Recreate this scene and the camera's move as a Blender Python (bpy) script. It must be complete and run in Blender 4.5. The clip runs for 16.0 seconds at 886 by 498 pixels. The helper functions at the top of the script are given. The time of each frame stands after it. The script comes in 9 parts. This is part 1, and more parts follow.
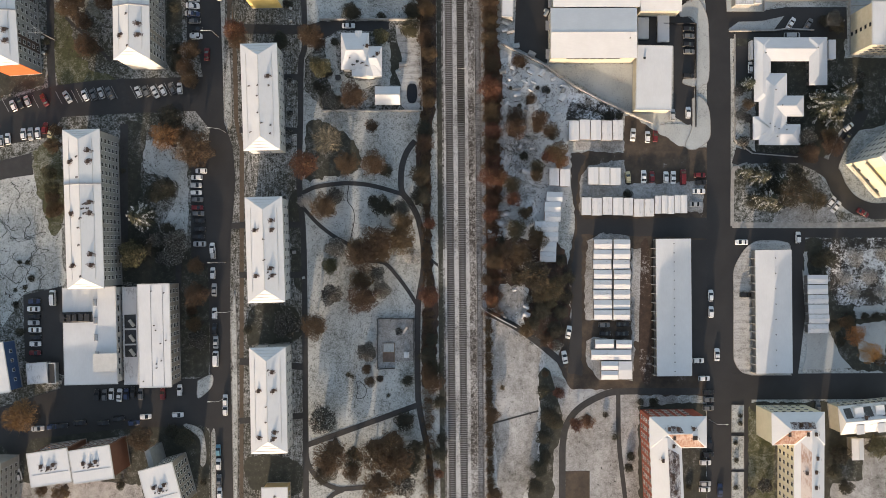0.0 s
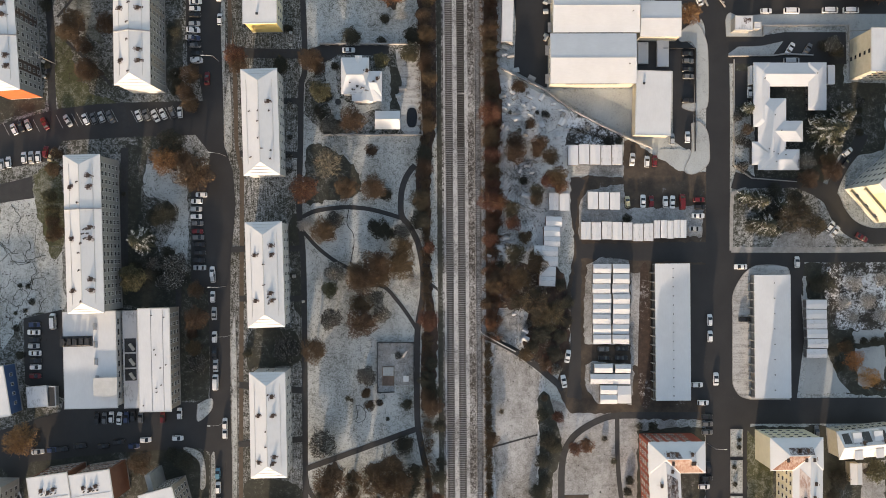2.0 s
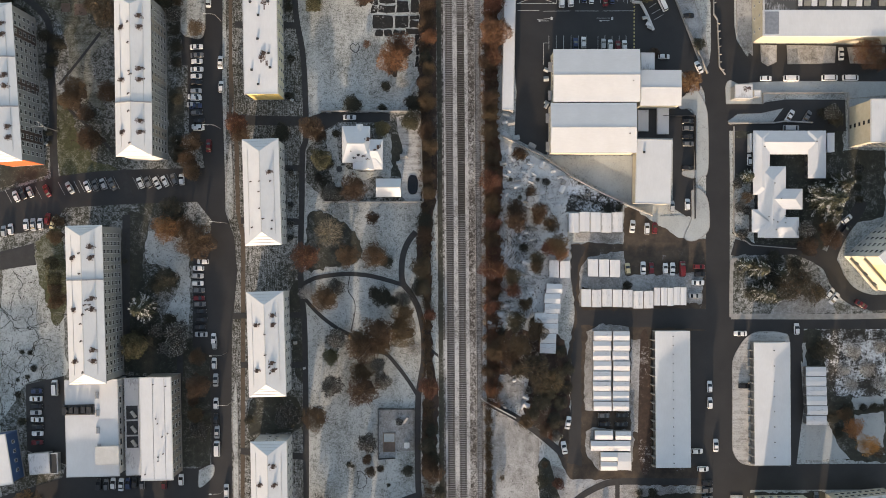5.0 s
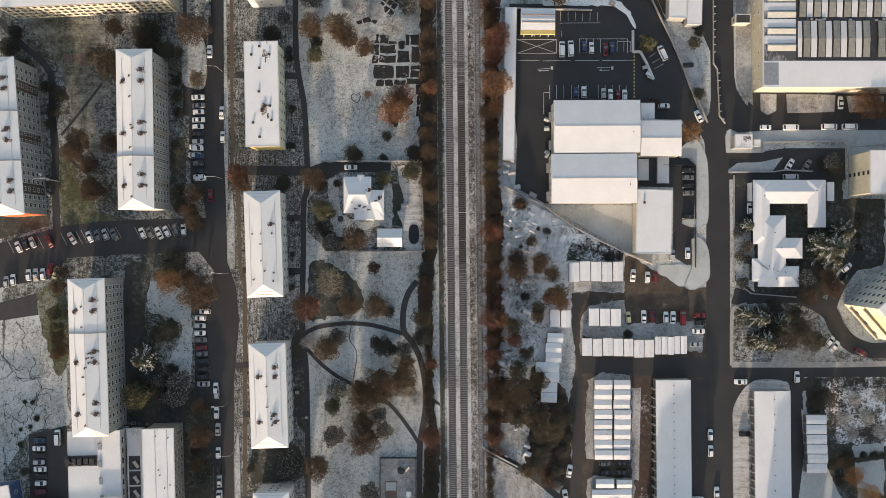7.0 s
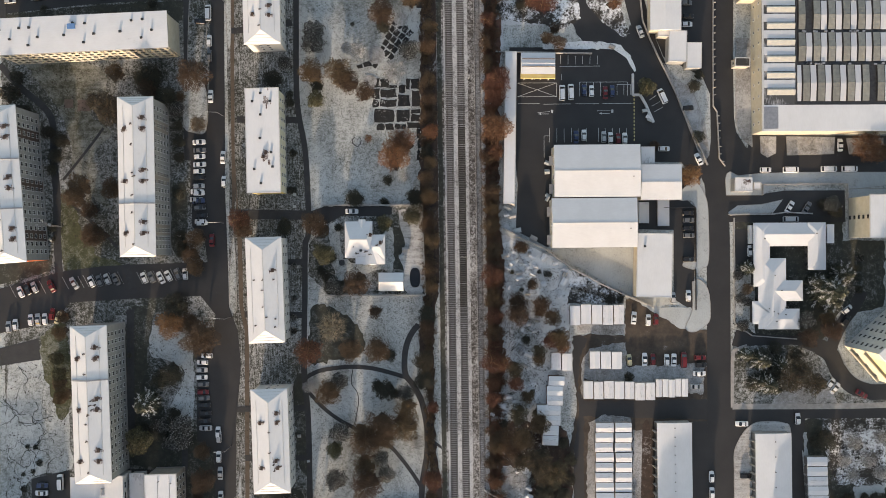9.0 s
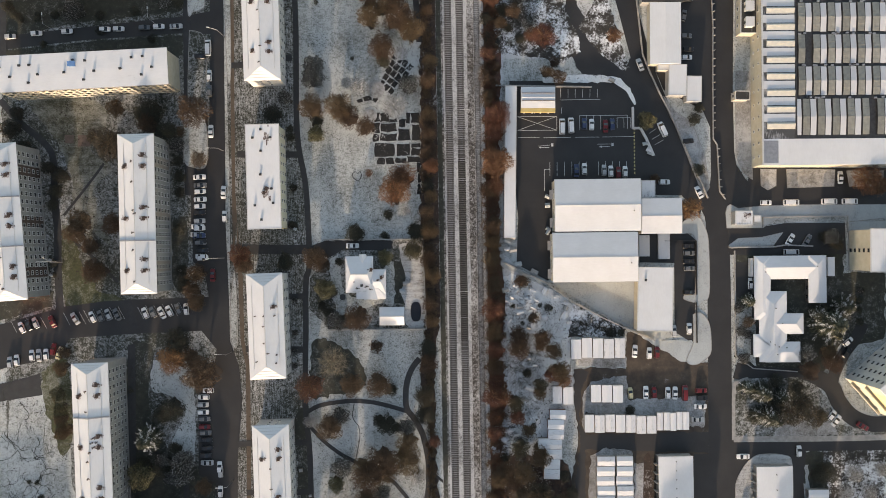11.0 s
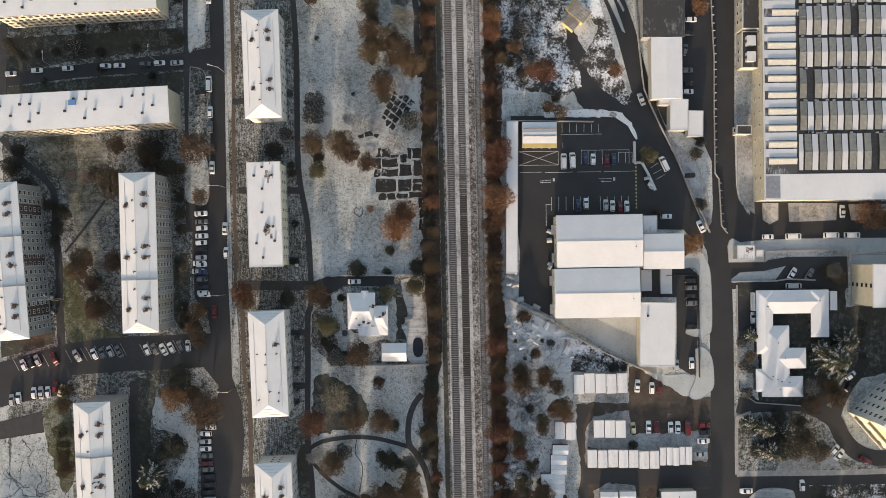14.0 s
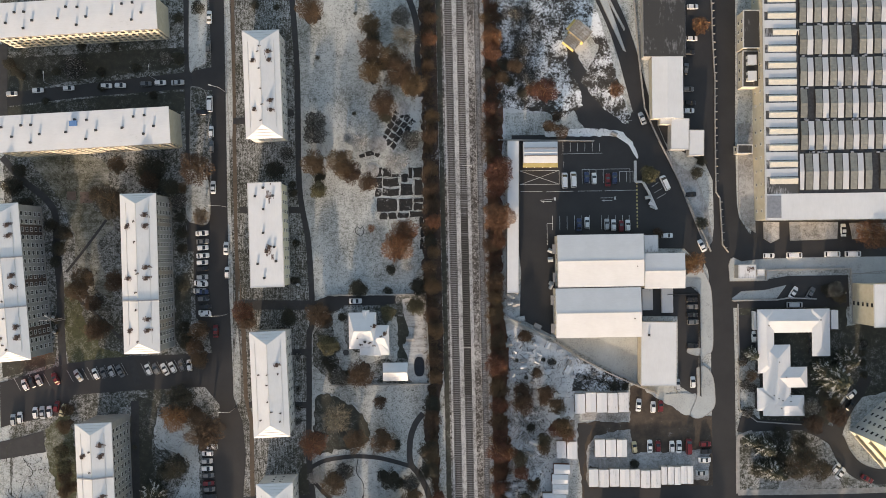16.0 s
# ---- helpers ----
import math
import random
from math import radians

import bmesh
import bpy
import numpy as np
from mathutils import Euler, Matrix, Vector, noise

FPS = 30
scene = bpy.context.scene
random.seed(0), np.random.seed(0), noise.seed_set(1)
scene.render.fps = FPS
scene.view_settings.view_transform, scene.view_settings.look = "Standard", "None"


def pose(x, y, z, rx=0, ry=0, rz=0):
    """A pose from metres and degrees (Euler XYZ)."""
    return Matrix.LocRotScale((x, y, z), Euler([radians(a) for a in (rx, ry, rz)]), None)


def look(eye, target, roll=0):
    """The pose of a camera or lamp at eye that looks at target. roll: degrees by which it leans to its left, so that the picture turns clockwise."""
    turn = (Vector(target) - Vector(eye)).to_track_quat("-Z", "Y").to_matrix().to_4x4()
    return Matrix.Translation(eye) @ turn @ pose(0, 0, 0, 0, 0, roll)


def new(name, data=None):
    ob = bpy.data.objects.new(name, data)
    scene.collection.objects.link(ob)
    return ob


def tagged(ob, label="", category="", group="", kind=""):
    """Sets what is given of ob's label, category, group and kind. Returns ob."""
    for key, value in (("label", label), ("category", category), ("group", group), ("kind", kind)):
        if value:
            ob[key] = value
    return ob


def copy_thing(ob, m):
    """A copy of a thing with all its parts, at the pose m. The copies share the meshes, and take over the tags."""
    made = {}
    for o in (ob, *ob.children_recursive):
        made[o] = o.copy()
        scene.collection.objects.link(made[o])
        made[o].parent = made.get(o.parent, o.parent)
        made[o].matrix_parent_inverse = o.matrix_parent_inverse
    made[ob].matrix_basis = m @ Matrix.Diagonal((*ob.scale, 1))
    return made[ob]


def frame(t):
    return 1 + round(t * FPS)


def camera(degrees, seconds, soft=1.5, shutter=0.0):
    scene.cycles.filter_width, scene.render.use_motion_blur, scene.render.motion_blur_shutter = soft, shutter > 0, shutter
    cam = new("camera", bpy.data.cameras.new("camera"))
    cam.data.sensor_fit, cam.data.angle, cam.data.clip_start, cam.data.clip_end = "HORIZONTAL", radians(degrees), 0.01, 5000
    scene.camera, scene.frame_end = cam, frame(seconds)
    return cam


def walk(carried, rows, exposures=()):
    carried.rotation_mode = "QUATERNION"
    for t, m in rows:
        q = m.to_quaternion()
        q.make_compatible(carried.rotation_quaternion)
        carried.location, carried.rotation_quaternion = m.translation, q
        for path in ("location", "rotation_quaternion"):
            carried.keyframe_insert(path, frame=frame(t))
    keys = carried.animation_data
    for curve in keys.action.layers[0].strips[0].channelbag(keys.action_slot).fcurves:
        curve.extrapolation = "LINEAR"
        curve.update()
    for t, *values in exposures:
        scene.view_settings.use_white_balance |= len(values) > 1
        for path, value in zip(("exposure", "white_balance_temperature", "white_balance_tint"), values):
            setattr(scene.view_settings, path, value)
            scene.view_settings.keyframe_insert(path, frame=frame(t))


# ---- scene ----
# ---- camera ----
cam = camera(60, 16.0, soft=0.8)
PATH = [
    (0.0, pose(-0.00, -0.00, 258.01, 0, 0, 0.000)),
    (0.5, pose(0.02, 1.56, 258.05, 0, 0, 0.017)),
    (1.0, pose(0.13, 3.28, 258.25, 0, 0, 0.037)),
    (1.5, pose(0.15, 5.48, 258.43, 0, 0, 0.062)),
    (2.0, pose(0.13, 8.09, 258.49, 0, 0, 0.090)),
    (2.5, pose(0.10, 11.07, 258.60, 0, 0, 0.118)),
    (3.0, pose(0.06, 14.54, 258.75, 0, 0, 0.141)),
    (3.5, pose(0.04, 18.25, 258.69, 0, 0, 0.150)),
    (4.0, pose(-0.02, 22.20, 258.87, 0, 0, 0.141)),
    (6.5, pose(-0.44, 43.27, 259.92, 0, 0, -0.001)),
    (7.0, pose(-0.56, 47.26, 260.15, 0, 0, -0.042)),
    (7.5, pose(-0.66, 51.18, 260.37, 0, 0, -0.091)),
    (8.0, pose(-0.75, 54.92, 260.51, 0, 0, -0.147)),
    (8.5, pose(-0.82, 58.44, 260.69, 0, 0, -0.207)),
    (9.0, pose(-0.88, 61.98, 260.76, 0, 0, -0.266)),
    (11.5, pose(-1.13, 75.83, 260.87, 0, 0, -0.540)),
    (12.0, pose(-1.24, 78.03, 260.71, 0, 0, -0.587)),
    (12.5, pose(-1.31, 80.13, 260.76, 0, 0, -0.629)),
    (13.0, pose(-1.35, 81.95, 260.67, 0, 0, -0.668)),
    (13.5, pose(-1.42, 83.79, 260.61, 0, 0, -0.704)),
    (14.0, pose(-1.54, 85.54, 260.61, 0, 0, -0.732)),
    (14.5, pose(-1.62, 87.25, 260.62, 0, 0, -0.755)),
    (15.0, pose(-1.62, 88.90, 260.57, 0, 0, -0.775)),
    (15.5, pose(-1.75, 90.52, 260.62, 0, 0, -0.792)),
    (16.0, pose(-1.82, 92.10, 260.68, 0, 0, -0.809)),
]
walk(cam, PATH, [(0.0, 1.36, 7850, 15.5), (16.0, 1.36, 7850, 15.5)])

# ---- sky, sun, exposure ----
SUN_ELEVATION, SUN_TURN = 10.5, 7.0      # low winter sun in the south-south-west
world = bpy.data.worlds.new("winter_sky")
scene.world = world
world.use_nodes = True
wn = world.node_tree.nodes
sky = wn.new("ShaderNodeTexSky")
sky.sky_type, sky.sun_disc = "NISHITA", False
sky.sun_elevation, sky.sun_rotation = radians(SUN_ELEVATION), radians(180 + SUN_TURN)
sky.air_density, sky.dust_density, sky.ozone_density = 1.0, 1.5, 1.0
wn["Background"].inputs["Strength"].default_value = 0.15
world.node_tree.links.new(sky.outputs["Color"], wn["Background"].inputs["Color"])

sun_data = bpy.data.lights.new("sun", "SUN")
sun_data.energy, sun_data.angle, sun_data.color = 2.5, radians(1.1), (1.0, 0.885, 0.765)
sun = new("sun", sun_data)
ce = math.cos(radians(SUN_ELEVATION))
sun_from = Vector((-math.sin(radians(SUN_TURN)) * ce, -math.cos(radians(SUN_TURN)) * ce, math.sin(radians(SUN_ELEVATION))))
sun.matrix_basis = look(sun_from * 800, (0, 0, 0))


# ---- materials ----
def material(name):
    m = bpy.data.materials.new(name)
    m.use_nodes = True
    return m, m.node_tree.nodes, m.node_tree.links, m.node_tree.nodes["Principled BSDF"]


def noise_node(n, l, scale, detail=4, rough=0.6, stretch=None):
    tc = n.new("ShaderNodeTexCoord")
    mp = n.new("ShaderNodeMapping")
    if stretch:
        mp.inputs["Scale"].default_value = stretch
    t = n.new("ShaderNodeTexNoise")
    t.inputs["Scale"].default_value, t.inputs["Detail"].default_value, t.inputs["Roughness"].default_value = scale, detail, rough
    l.new(tc.outputs["Object"], mp.inputs["Vector"])
    l.new(mp.outputs["Vector"], t.inputs["Vector"])
    return t.outputs["Fac"]


def math_node(n, l, op, a, b):
    m = n.new("ShaderNodeMath")
    m.operation = op
    for i, v in enumerate((a, b)):
        if isinstance(v, (int, float)):
            m.inputs[i].default_value = v
        else:
            l.new(v, m.inputs[i])
    return m.outputs[0]


def ramp_node(n, l, fac, stops):
    r = n.new("ShaderNodeValToRGB")
    e = r.color_ramp.elements
    while len(e) < len(stops):
        e.new(0.5)
    for s, (p, c) in zip(e, stops):
        s.position, s.color = p, (*c, 1)
    l.new(fac, r.inputs["Fac"])
    return r.outputs["Color"]


def mix_node(n, l, fac, a, b, kind="MIX"):
    m = n.new("ShaderNodeMix")
    m.data_type, m.blend_type = "RGBA", kind
    for key, v in ((0, fac), (6, a), (7, b)):
        if isinstance(v, (int, float)):
            m.inputs[key].default_value = v
        elif isinstance(v, tuple):
            m.inputs[key].default_value = (*v, 1)
        else:
            l.new(v, m.inputs[key])
    return m.outputs[2]


def bump_node(n, l, bsdf, height, strength, dist=0.05):
    b = n.new("ShaderNodeBump")
    b.inputs["Strength"].default_value, b.inputs["Distance"].default_value = strength, dist
    l.new(height, b.inputs["Height"])
    l.new(b.outputs["Normal"], bsdf.inputs["Normal"])


def plain(name, dark, light, scale=1.5, rough=0.7, metal=0.0, bump=0.15, grain=12.0, vary=0.0, stretch=None):
    """A surface between two colours: blotches, grain and slight relief."""
    m, n, l, b = material(name)
    big = noise_node(n, l, scale, 5, 0.6, stretch)
    fine = noise_node(n, l, grain, 3)
    v = math_node(n, l, "ADD", math_node(n, l, "MULTIPLY", big, 0.7), math_node(n, l, "MULTIPLY", fine, 0.3))
    col = ramp_node(n, l, v, [(0.32, dark), (0.68, light)])
    if vary:
        oi = n.new("ShaderNodeObjectInfo")
        k = math_node(n, l, "ADD", math_node(n, l, "MULTIPLY", oi.outputs["Random"], vary), 1 - vary / 2)
        comb = n.new("ShaderNodeCombineColor")
        for i in range(3):
            l.new(k, comb.inputs[i])
        col = mix_node(n, l, 1.0, col, comb.outputs[0], "MULTIPLY")
    l.new(col, b.inputs["Base Color"])
    b.inputs["Roughness"].default_value, b.inputs["Metallic"].default_value = rough, metal
    if bump:
        bump_node(n, l, b, fine, bump)
    return m


def snowy(name, cover, soil_dark, soil_light, snow=(0.62, 0.66, 0.72), soft=0.10, patch=0.05, clump=0.55, blade=2.6, share=(0.22, 0.26, 0.34, 0.18), grainy=(1.0, 0.35, 1.0)):
    """Thin snow over grass or soil; cover is the share that lies white."""
    m, n, l, b = material(name)
    n1, n2, n3 = noise_node(n, l, patch, 4, 0.55), noise_node(n, l, clump, 6, 0.7), noise_node(n, l, blade, 5, 0.75)
    n4 = noise_node(n, l, 0.16, 6, 0.7, grainy)
    v = math_node(n, l, "ADD", math_node(n, l, "MULTIPLY", n1, share[0]), math_node(n, l, "MULTIPLY", n2, share[1]))
    v = math_node(n, l, "ADD", v, math_node(n, l, "MULTIPLY", n3, share[2]))
    v = math_node(n, l, "ADD", v, math_node(n, l, "MULTIPLY", n4, share[3]))
    mid = 0.5 + (0.5 - cover) * 0.30
    mask = ramp_node(n, l, v, [(mid - soft * 0.75, (0, 0, 0)), (mid + soft * 0.75, (1, 1, 1))])
    soil = ramp_node(n, l, n2, [(0.3, soil_dark), (0.7, soil_light)])
    tone = math_node(n, l, "ADD", math_node(n, l, "MULTIPLY", n1, 0.4), math_node(n, l, "ADD", math_node(n, l, "MULTIPLY", n4, 0.3), math_node(n, l, "MULTIPLY", n3, 0.3)))
    white = ramp_node(n, l, tone, [(0.36, tuple(c * 0.66 for c in snow)), (0.62, tuple(c * 1.08 for c in snow))])
    l.new(mix_node(n, l, mask, soil, white), b.inputs["Base Color"])
    b.inputs["Roughness"].default_value = 0.85
    bump_node(n, l, b, n3, 0.35, 0.08)
    return m


def leafy(name, colours, rough=0.75):
    """Twigs or leaves: every piece takes its own tone."""
    m, n, l, b = material(name)
    g = n.new("ShaderNodeNewGeometry")
    oi = n.new("ShaderNodeObjectInfo")
    step = 1.0 / max(1, len(colours) - 1)
    col = ramp_node(n, l, g.outputs["Random Per Island"], [(i * step, c) for i, c in enumerate(colours)])
    hs = n.new("ShaderNodeHueSaturation")
    l.new(math_node(n, l, "ADD", math_node(n, l, "MULTIPLY", oi.outputs["Random"], 0.5), 0.75), hs.inputs["Value"])
    l.new(math_node(n, l, "ADD", math_node(n, l, "MULTIPLY", oi.outputs["Random"], 0.03), 0.485), hs.inputs["Hue"])
    l.new(col, hs.inputs["Color"])
    l.new(hs.outputs["Color"], b.inputs["Base Color"])
    b.inputs["Roughness"].default_value = rough
    return m


def glassy(name, tint=(0.02, 0.025, 0.03)):
    m, n, l, b = material(name)
    b.inputs["Base Color"].default_value = (*tint, 1)
    b.inputs["Roughness"].default_value = 0.08
    b.inputs["IOR"].default_value = 1.5
    return m


def roof_snow(name, snow, bare, cover=0.93, seam=0.0):
    """A metal or felt roof under settled snow, with faint drag marks down the slope."""
    m, n, l, b = material(name)
    n1, n2 = noise_node(n, l, 0.16, 5, 0.6), noise_node(n, l, 2.2, 4, 0.65, (1.0, 0.25, 1.0))
    v = math_node(n, l, "ADD", math_node(n, l, "MULTIPLY", n1, 0.6), math_node(n, l, "MULTIPLY", n2, 0.4))
    mid = 0.5 + (0.5 - cover) * 0.5
    mask = ramp_node(n, l, v, [(mid - 0.06, (0, 0, 0)), (mid + 0.08, (1, 1, 1))])
    white = ramp_node(n, l, v, [(0.3, tuple(c * 0.88 for c in snow)), (0.66, snow)])
    l.new(mix_node(n, l, mask, bare, white), b.inputs["Base Color"])
    b.inputs["Roughness"].default_value = 0.7
    bump_node(n, l, b, n2, 0.2, 0.04)
    return m


M = dict(
    lawn=snowy("snowy_lawn", 0.64, (0.045, 0.052, 0.04), (0.12, 0.125, 0.095), snow=(0.485, 0.505, 0.495), soft=0.085, clump=0.75, blade=2.0, share=(0.16, 0.30, 0.38, 0.16)),
    court=snowy("worn_courtyard_grass", 0.44, (0.034, 0.034, 0.021), (0.10, 0.097, 0.062), snow=(0.32, 0.325, 0.30), soft=0.09, share=(0.22, 0.24, 0.30, 0.24), grainy=(0.5, 2.2, 1.0)),
    frost=snowy("frosted_lawn", 0.40, (0.020, 0.023, 0.016), (0.060, 0.060, 0.044), snow=(0.42, 0.43, 0.43), soft=0.075, clump=0.7, blade=1.9, share=(0.18, 0.32, 0.34, 0.16)),
    strip=snowy("combed_frosty_lawn", 0.42, (0.020, 0.022, 0.016), (0.062, 0.060, 0.044), snow=(0.42, 0.43, 0.43), soft=0.07, clump=0.7, blade=1.9, share=(0.16, 0.26, 0.32, 0.26), grainy=(22.0, 1.4, 1.0)),
    bramble=snowy("leaf_strewn_soil", 0.24, (0.022, 0.015, 0.012), (0.072, 0.043, 0.030), snow=(0.34, 0.33, 0.33), soft=0.05, clump=0.5, blade=1.7, share=(0.24, 0.34, 0.28, 0.14)),
    bramble_r=snowy("leaf_strewn_soil_rusty", 0.24, (0.051, 0.026, 0.019), (0.166, 0.075, 0.048), snow=(0.34, 0.33, 0.33), soft=0.05, clump=0.5, blade=1.7, share=(0.24, 0.34, 0.28, 0.14)),
    # dark brown for some grass tufts and for shade painted under crowns
    litter=plain("crown_shade_and_tufts", (0.020, 0.016, 0.013), (0.050, 0.036, 0.025), 0.9, 0.9, grain=4),
    darkwall=plain("dark_grey_render", (0.045, 0.043, 0.043), (0.075, 0.072, 0.07), 0.5, 0.85),
    green=snowy("green_lawn", 0.32, (0.030, 0.034, 0.013), (0.085, 0.086, 0.036), snow=(0.26, 0.265, 0.235), soft=0.07),
    # dark grass, and shade painted into the ground colour
    shade=snowy("dark_lawn_and_shade", 0.24, (0.022, 0.024, 0.018), (0.05, 0.05, 0.037), snow=(0.26, 0.265, 0.26), soft=0.07),
    deep=snowy("deep_snow", 0.86, (0.08, 0.08, 0.07), (0.16, 0.15, 0.13), snow=(0.42, 0.445, 0.445)),
    scrub=snowy("scrub_ground", 0.68, (0.026, 0.022, 0.017), (0.085, 0.066, 0.048), clump=0.35, blade=1.6, soft=0.06, snow=(0.56, 0.57, 0.57)),
    allot=snowy("allotment_snow", 0.74, (0.04, 0.036, 0.03), (0.13, 0.11, 0.09), clump=0.7, blade=2.0, soft=0.05, snow=(0.74, 0.75, 0.745), share=(0.14, 0.34, 0.36, 0.16)),
    grit=snowy("gritty_snow", 0.58, (0.06, 0.056, 0.048), (0.17, 0.158, 0.135), snow=(0.42, 0.42, 0.42), soft=0.11),
    streak=snowy("streaked_snow", 0.66, (0.10, 0.095, 0.085), (0.24, 0.23, 0.21), snow=(0.50, 0.50, 0.49), soft=0.09, share=(0.16, 0.22, 0.26, 0.36), grainy=(0.5, 4.5, 1.0)),
    asphalt=plain("wet_asphalt", (0.016, 0.0148, 0.014), (0.031, 0.0285, 0.027), 0.12, 0.55, grain=9),
    yard=snowy("brown_yard", 0.12, (0.026, 0.020, 0.016), (0.085, 0.063, 0.046), snow=(0.36, 0.355, 0.35), soft=0.06, patch=0.06, clump=0.22, blade=1.1),
    path=plain("park_path", (0.022, 0.022, 0.024), (0.04, 0.04, 0.04), 0.5, 0.75, grain=7),
    paving=plain("brown_paving", (0.07, 0.05, 0.036), (0.12, 0.09, 0.065), 0.4, 0.8, grain=8),
    kerb=plain("kerb_stone", (0.20, 0.19, 0.18), (0.36, 0.35, 0.33), 1.0, 0.8),
    concrete=plain("concrete", (0.22, 0.21, 0.20), (0.38, 0.37, 0.35), 0.7, 0.8),
    paint=plain("road_paint", (0.35, 0.35, 0.34), (0.6, 0.6, 0.58), 2.0, 0.6),
    paint_y=plain("yellow_paint", (0.35, 0.28, 0.10), (0.5, 0.42, 0.2), 2.0, 0.6),
    ballast=snowy("snowy_ballast", 0.62, (0.04, 0.039, 0.037), (0.13, 0.128, 0.125), snow=(0.43, 0.435, 0.44), soft=0.08, clump=0.9, blade=3.0),
    ballast_s=snowy("siding_ballast", 0.52, (0.04, 0.034, 0.03), (0.12, 0.105, 0.095), snow=(0.42, 0.415, 0.41), soft=0.08, clump=0.8, blade=2.2),
    ballast_k=plain("oily_ballast", (0.016, 0.0155, 0.014), (0.042, 0.040, 0.037), 0.8, 0.9, grain=5, bump=0.6),
    ballast_m=plain("grey_ballast", (0.035, 0.034, 0.033), (0.10, 0.099, 0.097), 0.8, 0.9, grain=5, bump=0.6),
    ballast_d=snowy("dark_ballast", 0.42, (0.025, 0.022, 0.02), (0.08, 0.07, 0.062), snow=(0.40, 0.40, 0.40), soft=0.07, clump=0.7, blade=1.8),
    sleeper=plain("frosted_sleeper", (0.15, 0.15, 0.15), (0.29, 0.29, 0.29), 1.0, 0.85, vary=0.3),
    sleeper_d=plain("dark_sleeper", (0.060, 0.057, 0.052), (0.14, 0.135, 0.127), 1.0, 0.85, vary=0.3),
    sleeper_w=plain("weathered_sleeper", (0.10, 0.098, 0.095), (0.25, 0.248, 0.245), 1.0, 0.85, vary=0.4),
    rail=plain("rail_steel", (0.05, 0.04, 0.035), (0.10, 0.08, 0.07), 1.0, 0.45, 0.7),
    roof=roof_snow("roof_snow", (0.645, 0.65, 0.66), (0.30, 0.29, 0.29)),
    roof_hall=roof_snow("hall_roof_snow", (0.615, 0.625, 0.637), (0.46, 0.465, 0.465), 0.95),
    roof_thin=roof_snow("thin_roof_snow", (0.62, 0.62, 0.63), (0.16, 0.15, 0.15), 0.72),
    roof_rust=roof_snow("rust_roof", (0.60, 0.52, 0.48), (0.34, 0.20, 0.15), 0.62),
    roof_bare=roof_snow("bare_rust_roof", (0.50, 0.38, 0.32), (0.27, 0.125, 0.08), 0.46),
    roof_dark=roof_snow("melted_felt_roof", (0.20, 0.20, 0.205), (0.035, 0.034, 0.033), 0.30),
    rubble=snowy("snowy_rubble", 0.46, (0.018, 0.017, 0.015), (0.07, 0.06, 0.05), snow=(0.72, 0.74, 0.76), soft=0.04, patch=0.11, clump=0.30, blade=1.3, share=(0.28, 0.32, 0.28, 0.12)),
    roof_kiosk=roof_snow("kiosk_roof", (0.42, 0.41, 0.39), (0.22, 0.195, 0.16), 0.45),
    melt_deck=roof_snow("bare_roof_deck", (0.36, 0.36, 0.37), (0.06, 0.06, 0.06), 0.40),
    rib=roof_snow("ribbed_roof_snow", (0.55, 0.56, 0.575), (0.2, 0.2, 0.2), 0.93),
    soot=plain("sooty_brick", (0.035, 0.024, 0.02), (0.09, 0.06, 0.05), 2.0, 0.9),
    melt=snowy("melted_wet_felt", 0.46, (0.035, 0.02, 0.018), (0.11, 0.062, 0.055), snow=(0.56, 0.54, 0.535), soft=0.06, patch=0.5, clump=1.6, blade=5.0),
    grey=plain("grey_render", (0.20, 0.20, 0.195), (0.27, 0.27, 0.26), 0.5, 0.85),
    cream=plain("cream_render", (0.36, 0.33, 0.26), (0.46, 0.425, 0.345), 0.5, 0.85),
    white=plain("white_render", (0.44, 0.435, 0.42), (0.56, 0.55, 0.53), 0.5, 0.85),
    yellow=plain("yellow_render", (0.46, 0.35, 0.12), (0.55, 0.43, 0.18), 0.4, 0.85),
    pale_y=plain("pale_yellow_render", (0.49, 0.465, 0.36), (0.58, 0.55, 0.43), 0.4, 0.85),
    ochre=plain("ochre_render", (0.30, 0.22, 0.11), (0.38, 0.29, 0.16), 0.4, 0.85),
    orange=plain("orange_render", (0.36, 0.075, 0.02), (0.43, 0.10, 0.03), 0.4, 0.85),
    butter=plain("butter_sun_glow", (0.55, 0.49, 0.28), (0.62, 0.56, 0.35), 0.4, 0.85),
    # butter, above, paints a warm sunlit glow on the tower front
    taupe=plain("taupe_render", (0.19, 0.165, 0.14), (0.26, 0.23, 0.195), 0.5, 0.85),
    brick=plain("red_brown_render", (0.13, 0.055, 0.035), (0.18, 0.08, 0.05), 0.4, 0.85),
    red=plain("red_render", (0.19, 0.04, 0.025), (0.25, 0.06, 0.035), 0.4, 0.85),
    tarp=plain("blue_tarpaulin", (0.07, 0.17, 0.36), (0.11, 0.23, 0.44), 0.8, 0.6),
    blue=plain("blue_cladding", (0.035, 0.075, 0.16), (0.05, 0.10, 0.21), 0.4, 0.6),
    metal=plain("grey_metal", (0.28, 0.28, 0.29), (0.40, 0.40, 0.41), 1.0, 0.45, 0.6),
    darkmetal=plain("dark_metal", (0.03, 0.03, 0.032), (0.07, 0.07, 0.07), 1.0, 0.5, 0.4),
    timber=plain("weathered_timber", (0.10, 0.07, 0.05), (0.20, 0.15, 0.11), 1.5, 0.85),
